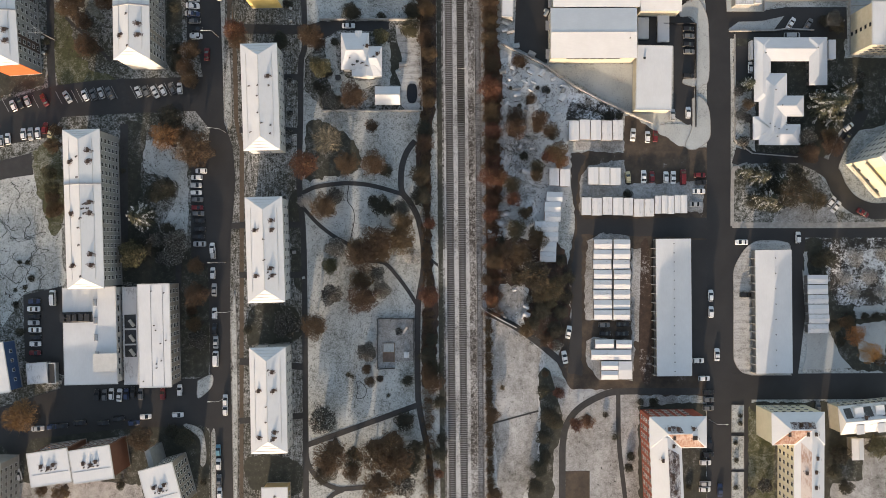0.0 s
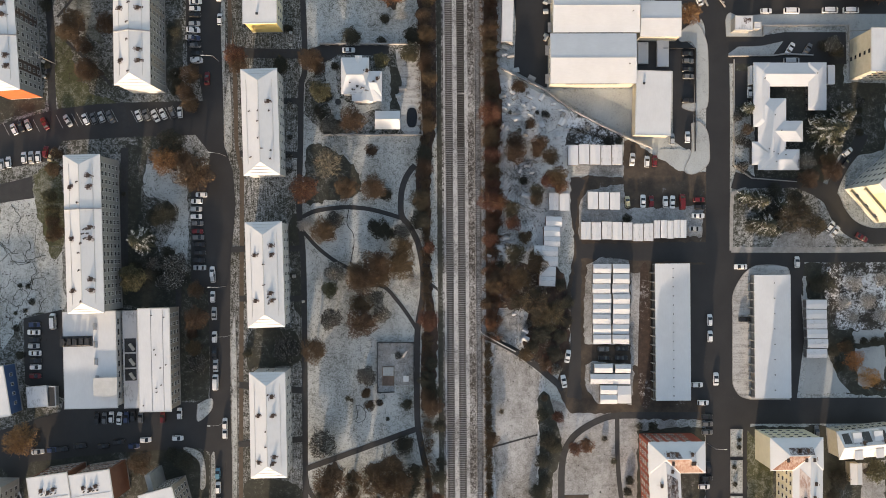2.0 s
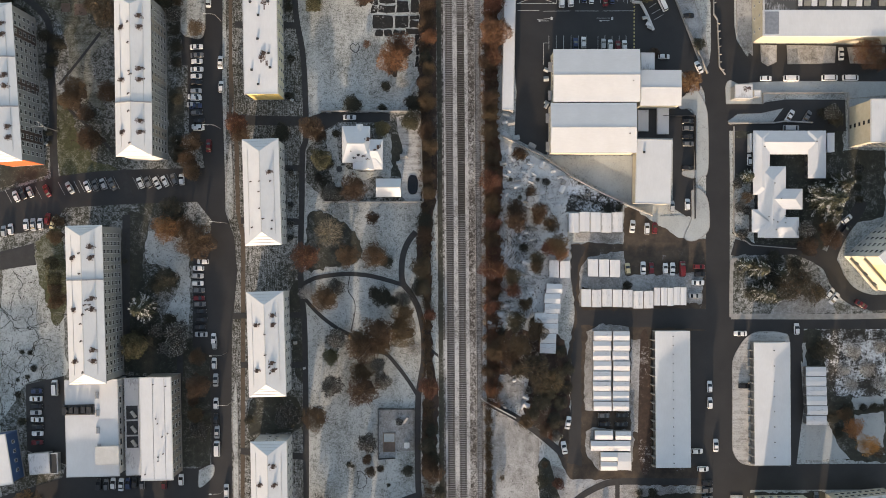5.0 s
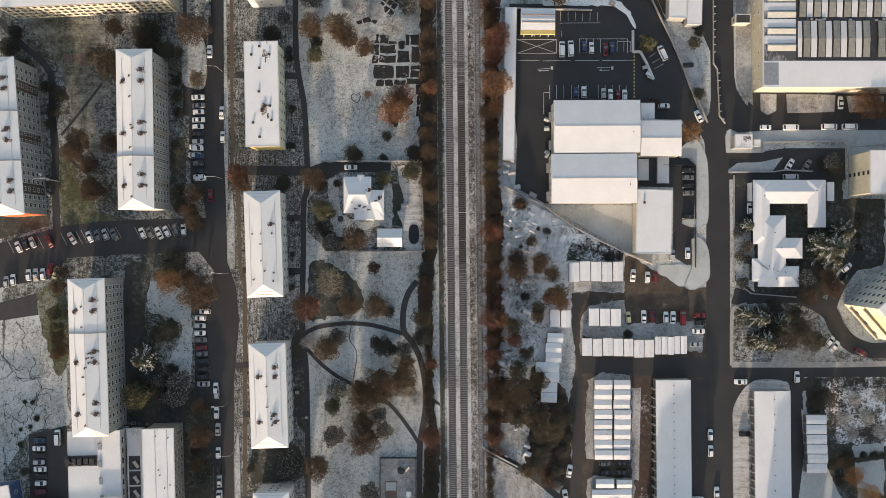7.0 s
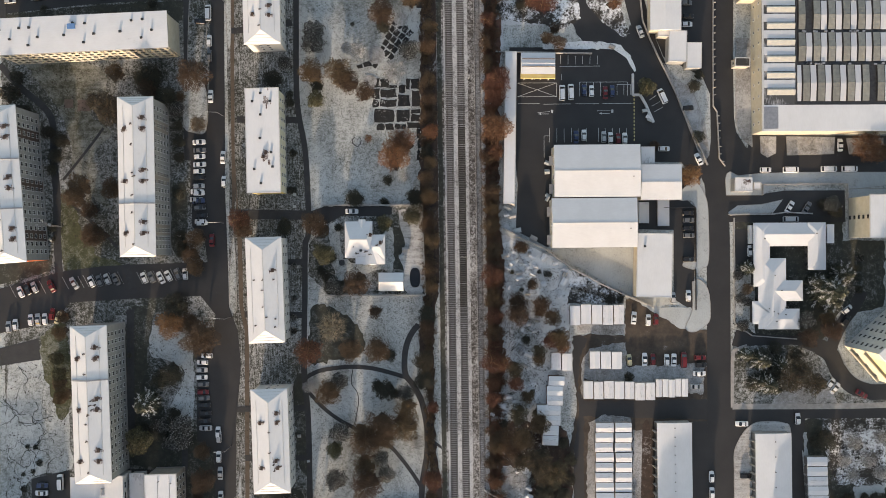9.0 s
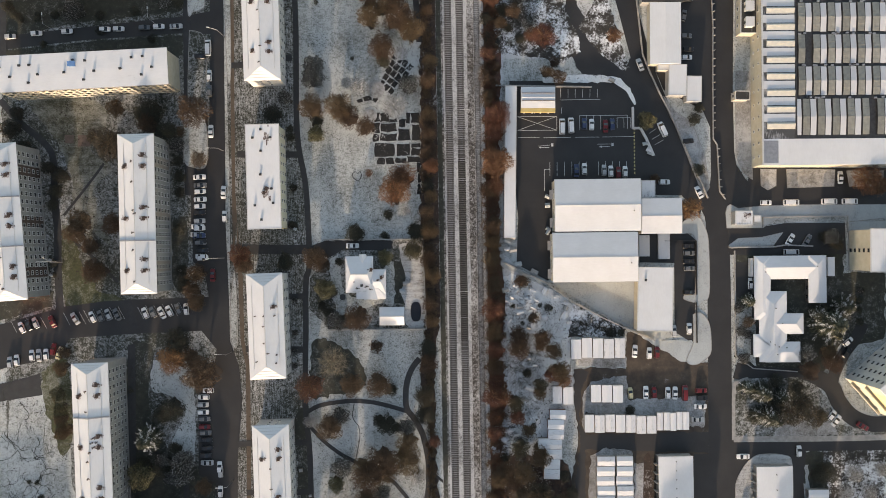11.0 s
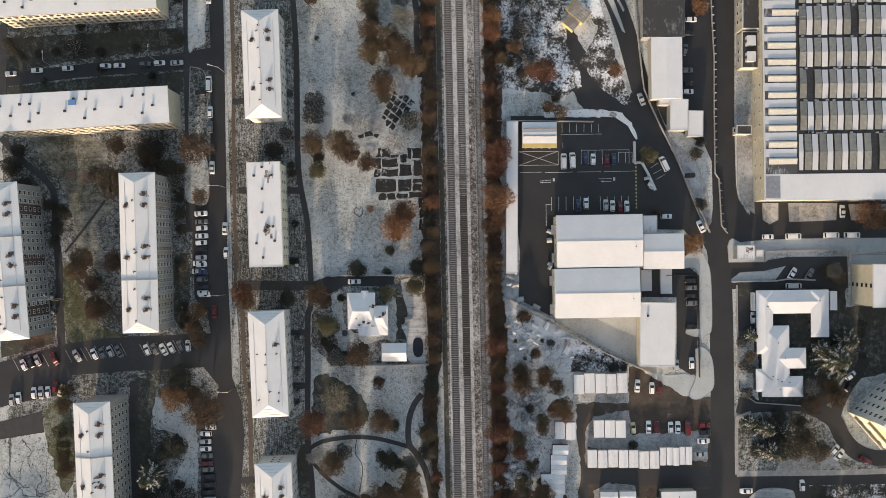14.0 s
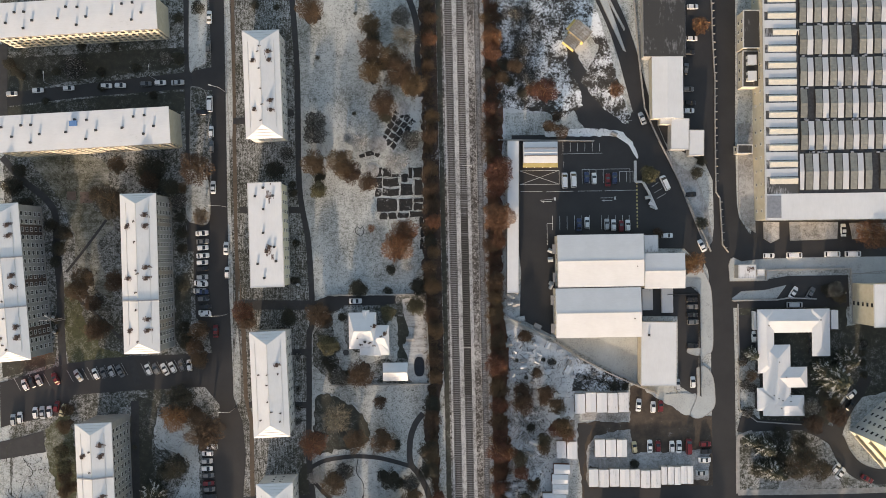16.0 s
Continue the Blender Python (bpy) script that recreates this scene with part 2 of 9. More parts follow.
    frame=plain("white_window_frame", (0.42, 0.42, 0.42), (0.56, 0.56, 0.55), 3, 0.5),
    glass=glassy("window_glass"),
    glazing=plain("dusty_roof_glazing", (0.17, 0.168, 0.145), (0.27, 0.265, 0.232), 0.7, 0.45, vary=0.3),
    skylight=plain("frosted_skylight", (0.36, 0.355, 0.32), (0.48, 0.472, 0.43), 0.8, 0.4),
    door=plain("garage_door", (0.10, 0.09, 0.085), (0.22, 0.20, 0.19), 1.0, 0.6, vary=0.6),
    bark=plain("bark", (0.05, 0.035, 0.025), (0.12, 0.085, 0.06), 3.0, 0.9),
    pond=glassy("dark_water", (0.008, 0.009, 0.012)),
    plot=snowy("dug_soil", 0.24, (0.006, 0.006, 0.007), (0.020, 0.019, 0.018), snow=(0.46, 0.47, 0.47), soft=0.035, clump=0.7, blade=2.2, share=(0.24, 0.38, 0.24, 0.14)),
    sand=plain("sandpit_sand", (0.085, 0.06, 0.05), (0.15, 0.11, 0.09), 1.0, 0.9),
)


# ---- mesh tools ----
def mesh_of(name, verts, faces, mats, index=None):
    me = bpy.data.meshes.new(name)
    me.from_pydata([tuple(v) for v in verts], [], faces)
    for m in (mats if isinstance(mats, (list, tuple)) else [mats]):
        me.materials.append(m)
    if index:
        me.polygons.foreach_set("material_index", index)
    me.update()
    return me


class Build:
    """Collects boxes and prisms into one mesh."""

    def __init__(self):
        self.v, self.f, self.i = [], [], []

    def add(self, verts, faces, mat=0):
        k = len(self.v)
        self.v += [tuple(p) for p in verts]
        self.f += [tuple(a + k for a in f) for f in faces]
        self.i += [mat] * len(faces)
        return self

    def box(self, x0, x1, y0, y1, z0, z1, mat=0):
        return self.prism([(x0, y0), (x1, y0), (x1, y1), (x0, y1)], z0, z1, mat)

    def prism(self, poly, z0, z1, mat=0, inset=0.0):
        n = len(poly)
        area = sum(poly[i][0] * poly[(i + 1) % n][1] - poly[(i + 1) % n][0] * poly[i][1] for i in range(n))
        poly = list(poly) if area > 0 else list(reversed(poly))
        top = poly
        if inset:
            cx, cy = sum(p[0] for p in poly) / n, sum(p[1] for p in poly) / n
            top = []
            for x, y in poly:
                d = math.hypot(x - cx, y - cy)
                top.append((x - (x - cx) / d * inset, y - (y - cy) / d * inset))
        vs = [(x, y, z0) for x, y in poly] + [(x, y, z1) for x, y in top]
        fs = [tuple(range(n - 1, -1, -1)), tuple(range(n, 2 * n))]
        fs += [(i, (i + 1) % n, n + (i + 1) % n, n + i) for i in range(n)]
        return self.add(vs, fs, mat)

    def tube(self, a, b, r0, r1, sides=6, mat=0):
        a, b = Vector(a), Vector(b)
        d = (b - a).normalized()
        u = d.orthogonal().normalized()
        w = d.cross(u)
        vs = [a + (u * math.cos(t) + w * math.sin(t)) * r0 for t in (2 * math.pi * k / sides for k in range(sides))]
        vs += [b + (u * math.cos(t) + w * math.sin(t)) * r1 for t in (2 * math.pi * k / sides for k in range(sides))]
        fs = [(k, (k + 1) % sides, sides + (k + 1) % sides, sides + k) for k in range(sides)]
        fs += [tuple(range(sides - 1, -1, -1)), tuple(range(sides, 2 * sides))]
        return self.add(vs, fs, mat)

    def mesh(self, name, mats):
        return mesh_of(name, self.v, self.f, mats, self.i)


def part(name, data, mats, parent, label="", at=None):
    me = data.mesh(name, mats) if isinstance(data, Build) else data
    ob = new(name, me)
    ob.parent = parent
    if at is not None:
        ob.matrix_basis = at
    if label:
        ob["label"] = label
    return ob


def thing(name, label, category, at=None, group="", kind=""):
    ob = new(name)
    ob.empty_display_size = 0.5
    if at is not None:
        ob.matrix_basis = at
    return tagged(ob, label, category, group, kind)


def single(name, data, mats, label, category="", at=None, group="", kind=""):
    ob = new(name, data.mesh(name, mats) if isinstance(data, Build) else data)
    if at is not None:
        ob.matrix_basis = at
    return tagged(ob, label, category, group, kind)


LAYER = [0]                               # keeps ground sheets from lying in one plane


def smooth_line(pts, steps=6):
    """Points along a rounded line through pts."""
    out = []
    for i in range(len(pts) - 1):
        p0, p1, p2, p3 = (Vector(pts[max(0, min(len(pts) - 1, i + k))]) for k in (-1, 0, 1, 2))
        for s in range(steps):
            t = s / steps
            out.append(0.5 * (2 * p1 + (p2 - p0) * t + (2 * p0 - 5 * p1 + 4 * p2 - p3) * t * t + (3 * p1 - p0 - 3 * p2 + p3) * t ** 3))
    return out + [Vector(pts[-1])]


def ribbon(name, pts, width, mat, z, label, category="path", thick=0.05, rounded=True, kind="structure"):
    LAYER[0] += 1
    z += (LAYER[0] % 24) * 0.0016
    line = smooth_line(pts) if rounded and len(pts) > 2 else [Vector(p) for p in pts]
    vs, fs = [], []
    for i, p in enumerate(line):
        d = (line[min(i + 1, len(line) - 1)] - line[max(i - 1, 0)]).normalized()
        nrm = Vector((-d.y, d.x)) * width / 2
        for q, h in ((p + nrm, z), (p - nrm, z), (p + nrm, z - thick), (p - nrm, z - thick)):
            vs.append((q.x, q.y, h))
    for i in range(len(line) - 1):
        a, b = 4 * i, 4 * i + 4
        fs += [(a + 1, b + 1, b, a), (a, b, b + 2, a + 2), (a + 3, b + 3, b + 1, a + 1)]
    return tagged(new(name, mesh_of(name, vs, fs, mat)), label, category, "", kind)


NATURAL = {"snowy_lawn", "frosted_lawn", "green_lawn", "dark_lawn_and_shade", "deep_snow", "scrub_ground", "allotment_snow", "worn_courtyard_grass", "gritty_snow", "snowy_rubble"}


def ragged(pts, size):
    """The outline with uneven edges, as snow and grass have."""
    out = []
    for i, p in enumerate(pts):
        p, q = Vector(p[:2]), Vector(pts[(i + 1) % len(pts)][:2])
        d = q - p
        k = max(1, int(d.length / 1.1))
        for s in range(k):
            a = p + d * s / k
            v = noise.noise_vector(Vector((a.x * 0.55, a.y * 0.55, 3.1))) + 0.6 * noise.noise_vector(Vector((a.x * 1.7, a.y * 1.7, 9.4)))
            out.append((a.x + v.x * size, a.y + v.y * size))
    return out


def sheet(name, pts, mat, z, label, category="ground", thick=0.06, kind="structure", rounded=False, rough=None):
    LAYER[0] += 1
    z += (LAYER[0] % 24) * 0.0016
    if rounded:
        pts = [tuple(p) for p in smooth_line(list(pts) + [pts[0]], 5)][:-1]
    if category in ("verge", "forecourt"):
        rough = 0.0
    if rough is None:
        rough = (0.25 if thick > 0.1 else 0.7) if mat.name in NATURAL else 0.0
    if rough:
        pts = ragged(pts, rough)
    b = Build().prism([(p[0], p[1]) for p in pts], z - thick, z)
    if category in ("verge", "forecourt"):
        ribbon("kerb", [tuple(p[:2]) for p in pts] + [tuple(pts[0][:2])], 0.2, M["kerb"], z + 0.012, "pale stone kerb round a verge", "kerb", thick, False)
    return single(name, b, mat, label, category, kind=kind)


def frame_of(nw, ne, sw):
    """Centre, width (west-east), length (north-south) and turn of a rectangle from three corners."""
    nw, ne, sw = Vector(nw), Vector(ne), Vector(sw)
    u, v = ne - nw, nw - sw
    turn = math.atan2(u.y, u.x) if u.length > v.length else math.atan2(-v.x, v.y)
    c = (ne + sw) / 2
    cu, su = math.cos(turn), math.sin(turn)
    return c, abs(u.x * cu + u.y * su), abs(-v.x * su + v.y * cu), turn


# ---- ground, roads, railway ----
b = Build()
b.add([(-3000, -3000, 0), (3000, -3000, 0), (3000, 3000, 0), (-3000, 3000, 0)], [(0, 1, 2, 3)])
single("ground", b, M["lawn"], "grass lawn under a thin patchy snow cover", "ground", kind="structure")

# west side: lawns between the housing blocks
sheet("lawn_west", [(-149.0, -83.8), (-77.7, -83.8), (-77.7, 45.8), (-78.3, 83.8), (-79.7, 177.9), (-151.1, 178.9)], M["frost"], 0.02, "dark grass lawn with a light frost", "lawn")
sheet("lawn_yard", [(-130.4, 83.8), (-129.4, 55.1), (-109.8, 57.0), (-120.2, 62.2), (-126.4, 79.9)], M["green"], 0.03, "green grass strip with little snow left", "lawn", rounded=True, rough=1.6)
sheet("lawn_meadow", [(-149.0, 23.1), (-136.6, 25.0), (-132.6, 14.6), (-128.1, 5.4), (-128.1, -3.7), (-127.4, -12.2), (-140.5, -14.8), (-149.0, -24.0)], M["lawn"], 0.035, "snowy lawn marked by dark trails", "lawn", rounded=True)
sheet("lawn_strip", [(-100.3, 36.8), (-86.9, 33.5), (-86.1, 0.2), (-86.3, -3.7), (-94.1, -3.7), (-94.1, 8.0), (-88.9, 18.5), (-94.1, 24.4), (-100.3, 26.3)], M["lawn"], 0.035, "snowy lawn beside the parking bays", "lawn", rounded=True)
sheet("lawn_court", [(-143.9, 126.6), (-118.9, 125.0), (-115.0, 116.3), (-120.4, 108.5), (-113.3, 101.8), (-119.3, 94.0), (-114.2, 75.9), (-126.0, 88.4), (-127.2, 99.4), (-132.9, 112.6)], M["court"], 0.035, "worn courtyard grass under thin snow", "lawn", rounded=True)
sheet("flower_bed", [(-157.0, 28.0), (-149.0, 29.6), (-138.4, 32.3), (-137.7, 25.0), (-149.0, 23.4), (-157.0, 22.0)], M["path"], 0.05, "dark bare rectangular bed beside the car park", "bed")
sheet("lawn_mid", [(-71.4, -83.8), (-72.2, 36.3), (-73.7, 55.3), (-73.3, 83.8), (-74.7, 177.8), (-51.3, 177.5), (-50.3, 114.1), (-46.4, 73.7), (-48.3, 72.4), (-46.9, 4.0), (-46.0, -83.8)], M["strip"], 0.025, "frosted grass between the paths and the housing blocks", "lawn")
# darker sheets put the shade beside the blocks into the ground colour
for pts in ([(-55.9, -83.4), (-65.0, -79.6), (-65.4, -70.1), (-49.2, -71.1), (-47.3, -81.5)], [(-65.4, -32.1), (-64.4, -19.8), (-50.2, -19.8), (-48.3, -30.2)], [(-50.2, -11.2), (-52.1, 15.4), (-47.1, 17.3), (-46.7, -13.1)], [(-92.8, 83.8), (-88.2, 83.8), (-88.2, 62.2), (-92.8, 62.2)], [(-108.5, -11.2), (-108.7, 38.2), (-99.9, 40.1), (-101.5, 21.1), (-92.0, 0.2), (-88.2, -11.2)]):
    sheet("lawn_shaded", pts, M["shade"], 0.045, "dark grass sheet that paints shade beside the blocks", "lawn", rounded=True)

# shade round the south-west buildings is painted as darker ground
sheet("lawn_shaded", [(-151.0, -56.0), (-128.0, -60.0), (-80.5, -58.5), (-78.6, -62.0), (-78.4, -100.0), (-151.0, -100.0)], M["shade"], 0.012, "dark ground in a painted shade tone round the angled blocks", "lawn", rough=0.0)
sheet("lawn_shaded", [(-88.6, 0.0), (-79.3, 0.0), (-78.5, -20.0), (-78.6, -43.4), (-88.4, -43.0)], M["shade"], 0.047, "dark grass in a painted shade tone between offices and street", "lawn", rough=0.5)
sheet("lawn_grey", [(-143.0, -79.0), (-126.0, -77.0), (-101.0, -79.5), (-101.0, -92.0), (-143.0, -92.0)], M["grit"], 0.03, "grey trodden snow behind the angled blocks", "lawn")

# painted shade again: darker ground by the slab and end wall
sheet("lawn_shaded", [(-151.0, 137.6), (-89.0, 140.0), (-88.9, 146.9), (-122.0, 145.0), (-151.0, 142.0)], M["shade"], 0.047, "dark strip in a painted shade tone behind the slab block", "lawn", rough=0.4)
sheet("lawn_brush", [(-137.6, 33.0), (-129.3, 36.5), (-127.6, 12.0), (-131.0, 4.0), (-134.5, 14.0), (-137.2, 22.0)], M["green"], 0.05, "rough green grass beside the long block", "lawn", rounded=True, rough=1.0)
sheet("lawn_shaded", [(-152.0, 50.5), (-134.2, 55.0), (-133.4, 60.5), (-152.0, 60.5)], M["shade"], 0.047, "dark grass in a painted shade tone below an orange end wall", "lawn", rough=0.4)
# streets
sheet("road_west", [(-70.5, -83.8), (-71.1, -54.9), (-71.6, -30.2), (-71.4, 2.1), (-69.7, 23.0), (-70.7, 34.4), (-73.7, 42.9), (-73.9, 55.3), (-74.9, 83.8), (-75.1, 70.3), (-74.8, 93.3), (-74.9, 135.6), (-75.1, 177.8), (-80.1, 177.9), (-79.4, 147.1), (-80.4, 104.9), (-86.4, 101.6), (-86.8, 70.1), (-86.3, 83.8), (-86.1, 70.1), (-82.1, 65.7), (-80.2, 55.3), (-83.4, 46.5), (-78.3, 40.1), (-79.6, 30.6), (-84.7, 27.7), (-84.7, -2.7), (-79.0, -5.5), (-78.3, -30.2), (-78.3, -53.0), (-78.3, -83.8)], M["asphalt"], 0.06, "wet black asphalt street with parking bays", "road")
sheet("road_curved", [(-152.9, 48.9), (-149.0, 49.8), (-129.4, 55.1), (-116.3, 56.7), (-103.3, 57.3), (-77.8, 58.0), (-77.8, 46.6), (-106.5, 45.6), (-128.1, 44.3), (-130.0, 41.3), (-133.3, 37.4), (-149.0, 34.7), (-152.9, 33.5)], M["asphalt"], 0.066, "wet black asphalt side street with slanted bays", "road")
sheet("road_south_west", [(-151.6, -54.1), (-128.7, -46.9), (-127.4, -42.9), (-83.7, -43.7), (-73.0, -41.0), (-73.0, -68.5), (-77.8, -60.6), (-82.4, -59.0), (-91.5, -59.6), (-109.8, -60.6), (-138.5, -63.9), (-142.4, -72.4), (-151.6, -62.6)], M["asphalt"], 0.072, "wet black asphalt street along parked cars", "road")
sheet("yard_west", [(-141.1, -15.5), (-128.1, -12.5), (-127.1, -42.6), (-140.5, -37.7)], M["asphalt"], 0.055, "black asphalt car park beside the flat-roofed shop", "car park")
sheet("yard_shop", [(-109.8, -12.2), (-88.2, -12.9), (-88.2, -42.6), (-88.9, -50.2), (-127.4, -50.2), (-127.4, -45.0), (-109.8, -41.6)], M["asphalt"], 0.054, "dark asphalt round the shop building", "car park")
sheet("road_slab", [(-155.4, 145.9), (-151.6, 147.0), (-88.1, 153.4), (-78.5, 155.2), (-78.6, 147.1), (-88.2, 147.7), (-122.8, 145.5), (-151.6, 142.4), (-155.5, 142.1)], M["asphalt"], 0.062, "narrow asphalt street between the slab blocks", "road")
# shares the shade tone of the strip behind the slab block
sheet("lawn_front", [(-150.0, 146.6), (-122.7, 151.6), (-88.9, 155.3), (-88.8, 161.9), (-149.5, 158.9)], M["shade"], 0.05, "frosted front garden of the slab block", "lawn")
sheet("pavement_west", [(-68.4, -83.8), (-68.4, 34.4), (-70.1, 42.9), (-70.7, 64.8), (-71.1, 83.8), (-72.4, 70.3), (-72.8, 120.2), (-72.8, 177.8), (-71.5, 177.8), (-71.5, 93.3), (-70.1, 70.2), (-69.2, 64.8), (-68.8, 42.9), (-66.9, 34.4), (-67.1, -83.8)], M["paving"], 0.075, "brown paved footpath along the street", "pavement")
# one verge takes the darker frost colour in place of tree shade
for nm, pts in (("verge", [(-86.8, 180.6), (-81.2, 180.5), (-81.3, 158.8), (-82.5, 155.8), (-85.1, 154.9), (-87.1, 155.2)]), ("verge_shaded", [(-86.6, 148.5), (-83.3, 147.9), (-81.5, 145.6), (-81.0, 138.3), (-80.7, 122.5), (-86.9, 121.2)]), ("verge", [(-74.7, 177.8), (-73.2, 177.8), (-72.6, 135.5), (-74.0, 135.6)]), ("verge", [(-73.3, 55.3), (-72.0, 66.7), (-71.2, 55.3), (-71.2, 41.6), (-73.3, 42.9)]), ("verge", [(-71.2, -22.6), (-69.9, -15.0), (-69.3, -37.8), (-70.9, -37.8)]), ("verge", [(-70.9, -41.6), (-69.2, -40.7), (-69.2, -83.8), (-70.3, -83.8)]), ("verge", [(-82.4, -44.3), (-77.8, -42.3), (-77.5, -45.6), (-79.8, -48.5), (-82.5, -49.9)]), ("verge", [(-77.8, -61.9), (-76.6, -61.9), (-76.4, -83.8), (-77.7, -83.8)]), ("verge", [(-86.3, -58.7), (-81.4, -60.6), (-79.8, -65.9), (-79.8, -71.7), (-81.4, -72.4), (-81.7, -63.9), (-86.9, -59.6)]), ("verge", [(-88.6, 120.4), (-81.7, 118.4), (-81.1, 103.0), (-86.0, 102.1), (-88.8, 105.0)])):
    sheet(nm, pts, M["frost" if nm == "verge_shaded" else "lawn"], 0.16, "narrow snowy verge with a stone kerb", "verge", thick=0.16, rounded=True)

# park paths
DARK = "dark asphalt footpath free of snow"
ribbon("footpath", [(-47.8, 18.4), (-43.6, 20.6), (-37.7, 21.7), (-31.2, 22.1), (-23.3, 21.2), (-13.5, 18.4)], 1.45, M["path"], 0.06, DARK)
ribbon("footpath", [(-9.3, 36.4), (-12.2, 32.5), (-13.9, 27.0), (-13.9, 19.8), (-11.3, 15.9), (-8.5, 10.6), (-6.9, 3.5), (-6.5, -1.1), (-6.7, -8.3), (-8.3, -18.1), (-8.6, -29.2), (-8.6, -39.0), (-8.5, -45.0), (-8.2, -51.5), (-6.7, -60.0), (-4.9, -68.5), (-4.1, -76.3), (-3.9, -83.8), (-3.0, -94.8)], 2.0, M["path"], 0.064, DARK)
ribbon("footpath", [(-47.2, 14.2), (-42.3, 8.7), (-36.4, 4.1), (-31.2, 1.2), (-25.5, -3.6), (-19.7, -4.7), (-15.5, -9.0), (-11.6, -14.2), (-8.8, -18.7)], 1.25, M["path"], 0.068, DARK)
ribbon("footpath", [(-51.9, 177.5), (-50.5, 152.5), (-50.3, 114.1), (-47.5, 94.9), (-46.5, 69.9), (-47.7, 62.9), (-47.9, 45.8), (-48.3, 21.1), (-46.9, 4.0), (-46.4, -30.2), (-46.0, -83.8), (-45.8, -94.8)], 1.9, M["path"], 0.072, DARK)
ribbon("footpath", [(-46.5, -66.2), (-27.3, -59.3), (-8.6, -52.5)], 1.9, M["path"], 0.076, DARK)
ribbon("footpath", [(-46.1, -66.5), (-45.2, -72.4), (-41.6, -77.6), (-35.7, -80.5), (-31.2, -80.5), (-24.6, -79.9)], 1.6, M["path"], 0.08, DARK)
ribbon("footpath", [(-39.0, -84.5), (-36.4, -82.2), (-33.5, -81.0)], 1.5, M["path"], 0.084, DARK)
ribbon("footpath", [(-5.1, -2.7), (-1.8, -5.4), (2.1, -8.0)], 0.9, M["path"], 0.06, DARK)
ribbon("footpath", [(-12.6, 178.2), (-10.7, 172.9), (-9.5, 166.3), (-9.6, 159.1), (-9.1, 151.8), (-8.5, 143.9)], 2.0, M["path"], 0.064, DARK)
for p, q, w in (((-70.3, 136.5), (-51.8, 139.1), 2.2), ((-70.7, 106.3), (-49.4, 106.0), 2.2), ((-71.2, 74.1), (-46.4, 73.7), 3.2), ((-72.6, 136.5), (-70.3, 136.5), 2.0), ((-68.4, 40.1), (-47.3, 39.7), 2.2), ((-68.4, 57.8), (-48.3, 57.8), 2.0), ((-68.4, 8.0), (-46.7, 8.2), 2.0), ((-68.4, -8.7), (-46.4, -8.7), 2.0), ((-68.4, -57.8), (-46.2, -55.9), 2.0), ((-68.4, -37.8), (-46.2, -39.7), 2.2), ((-68.4, 7.8), (-71.1, 7.8), 2.0), ((-108.5, 57.3), (-105.9, 47.2), 2.4), ((-107.2, 42.0), (-107.2, -3.7), 2.6), ((-87.5, 178.0), (-87.3, 92.5), 2.6), ((-88.9, 0.2), (-88.9, -12.9), 2.0), ((-150.7, 163.7), (-151.1, 135.7), 4.0)):
    ribbon("footpath", [p, q], w, M["path"], 0.0887, "short dark path to a house entrance")
ribbon("footpath", [(-116.0, 103.6), (-120.2, 98.0), (-125.6, 91.2), (-129.9, 86.0)], 0.85, M["path"], 0.10, "dark trodden path over the courtyard")
ribbon("footpath", [(-126.9, 77.9), (-124.1, 75.2), (-119.5, 71.2), (-111.6, 63.2)], 0.95, M["path"], 0.105, "dark trodden path over the courtyard")
ribbon("footpath", [(-151.2, 125.4), (-144.1, 117.4), (-136.9, 111.4), (-133.3, 105.4), (-133.2, 93.2)], 2.2, M["path"], 0.068, "dark path along the long housing block")
ribbon("footpath", [(-133.3, 93.7), (-132.0, 81.2), (-132.0, 68.6), (-131.4, 54.5)], 2.6, M["path"], 0.058, "dark path along the long housing block")
# trodden trails and play spots in the snow
ribbon("snow_trail", [(-31.7, 21.2), (-32.2, 16.5), (-30.2, 13.3), (-29.9, 9.3), (-31.2, 2.8)], 0.26, M["path"], 0.04, "thin trodden trail through the snow", "trail")
heart = [(-29.8, 96.8), (-31.4, 98.0), (-31.6, 99.3), (-30.7, 100.1), (-29.9, 99.3), (-29.0, 100.2), (-28.5, 99.0), (-28.9, 97.6), (-29.8, 96.8)]
ribbon("heart_trail", heart, 0.3, M["path"], 0.04, "heart shape trodden into the snow", "trail", rounded=False)
ribbon("snow_trail", [(-29.1, -44.6), (-28.6, -47.6), (-29.1, -49.9), (-27.9, -50.3), (-26.3, -49.5), (-25.8, -47.2), (-27.3, -45.0), (-29.1, -44.6)], 0.2, M["path"], 0.04, "thin trodden trail through the snow", "trail")

trail_rnd = random.Random(21)
mx, my = (-141.1, 14.6)
for k in range(30):
    x, y, a = mx + trail_rnd.uniform(-13, 9), my + trail_rnd.uniform(-24, 8), trail_rnd.uniform(0, 6.28)
    pts = [(x, y)]
    for s in range(trail_rnd.randrange(8, 20)):
        a += trail_rnd.uniform(-0.75, 0.75)
        x, y = x + 0.75 * math.cos(a), y + 0.75 * math.sin(a)
        pts.append((x, y))
    ribbon("snow_trail", pts, trail_rnd.uniform(0.08, 0.2), M["shade"], 0.075, "dark wandering trail in the snow", "trail")

# shade round the bare tree, put in as a darker patch
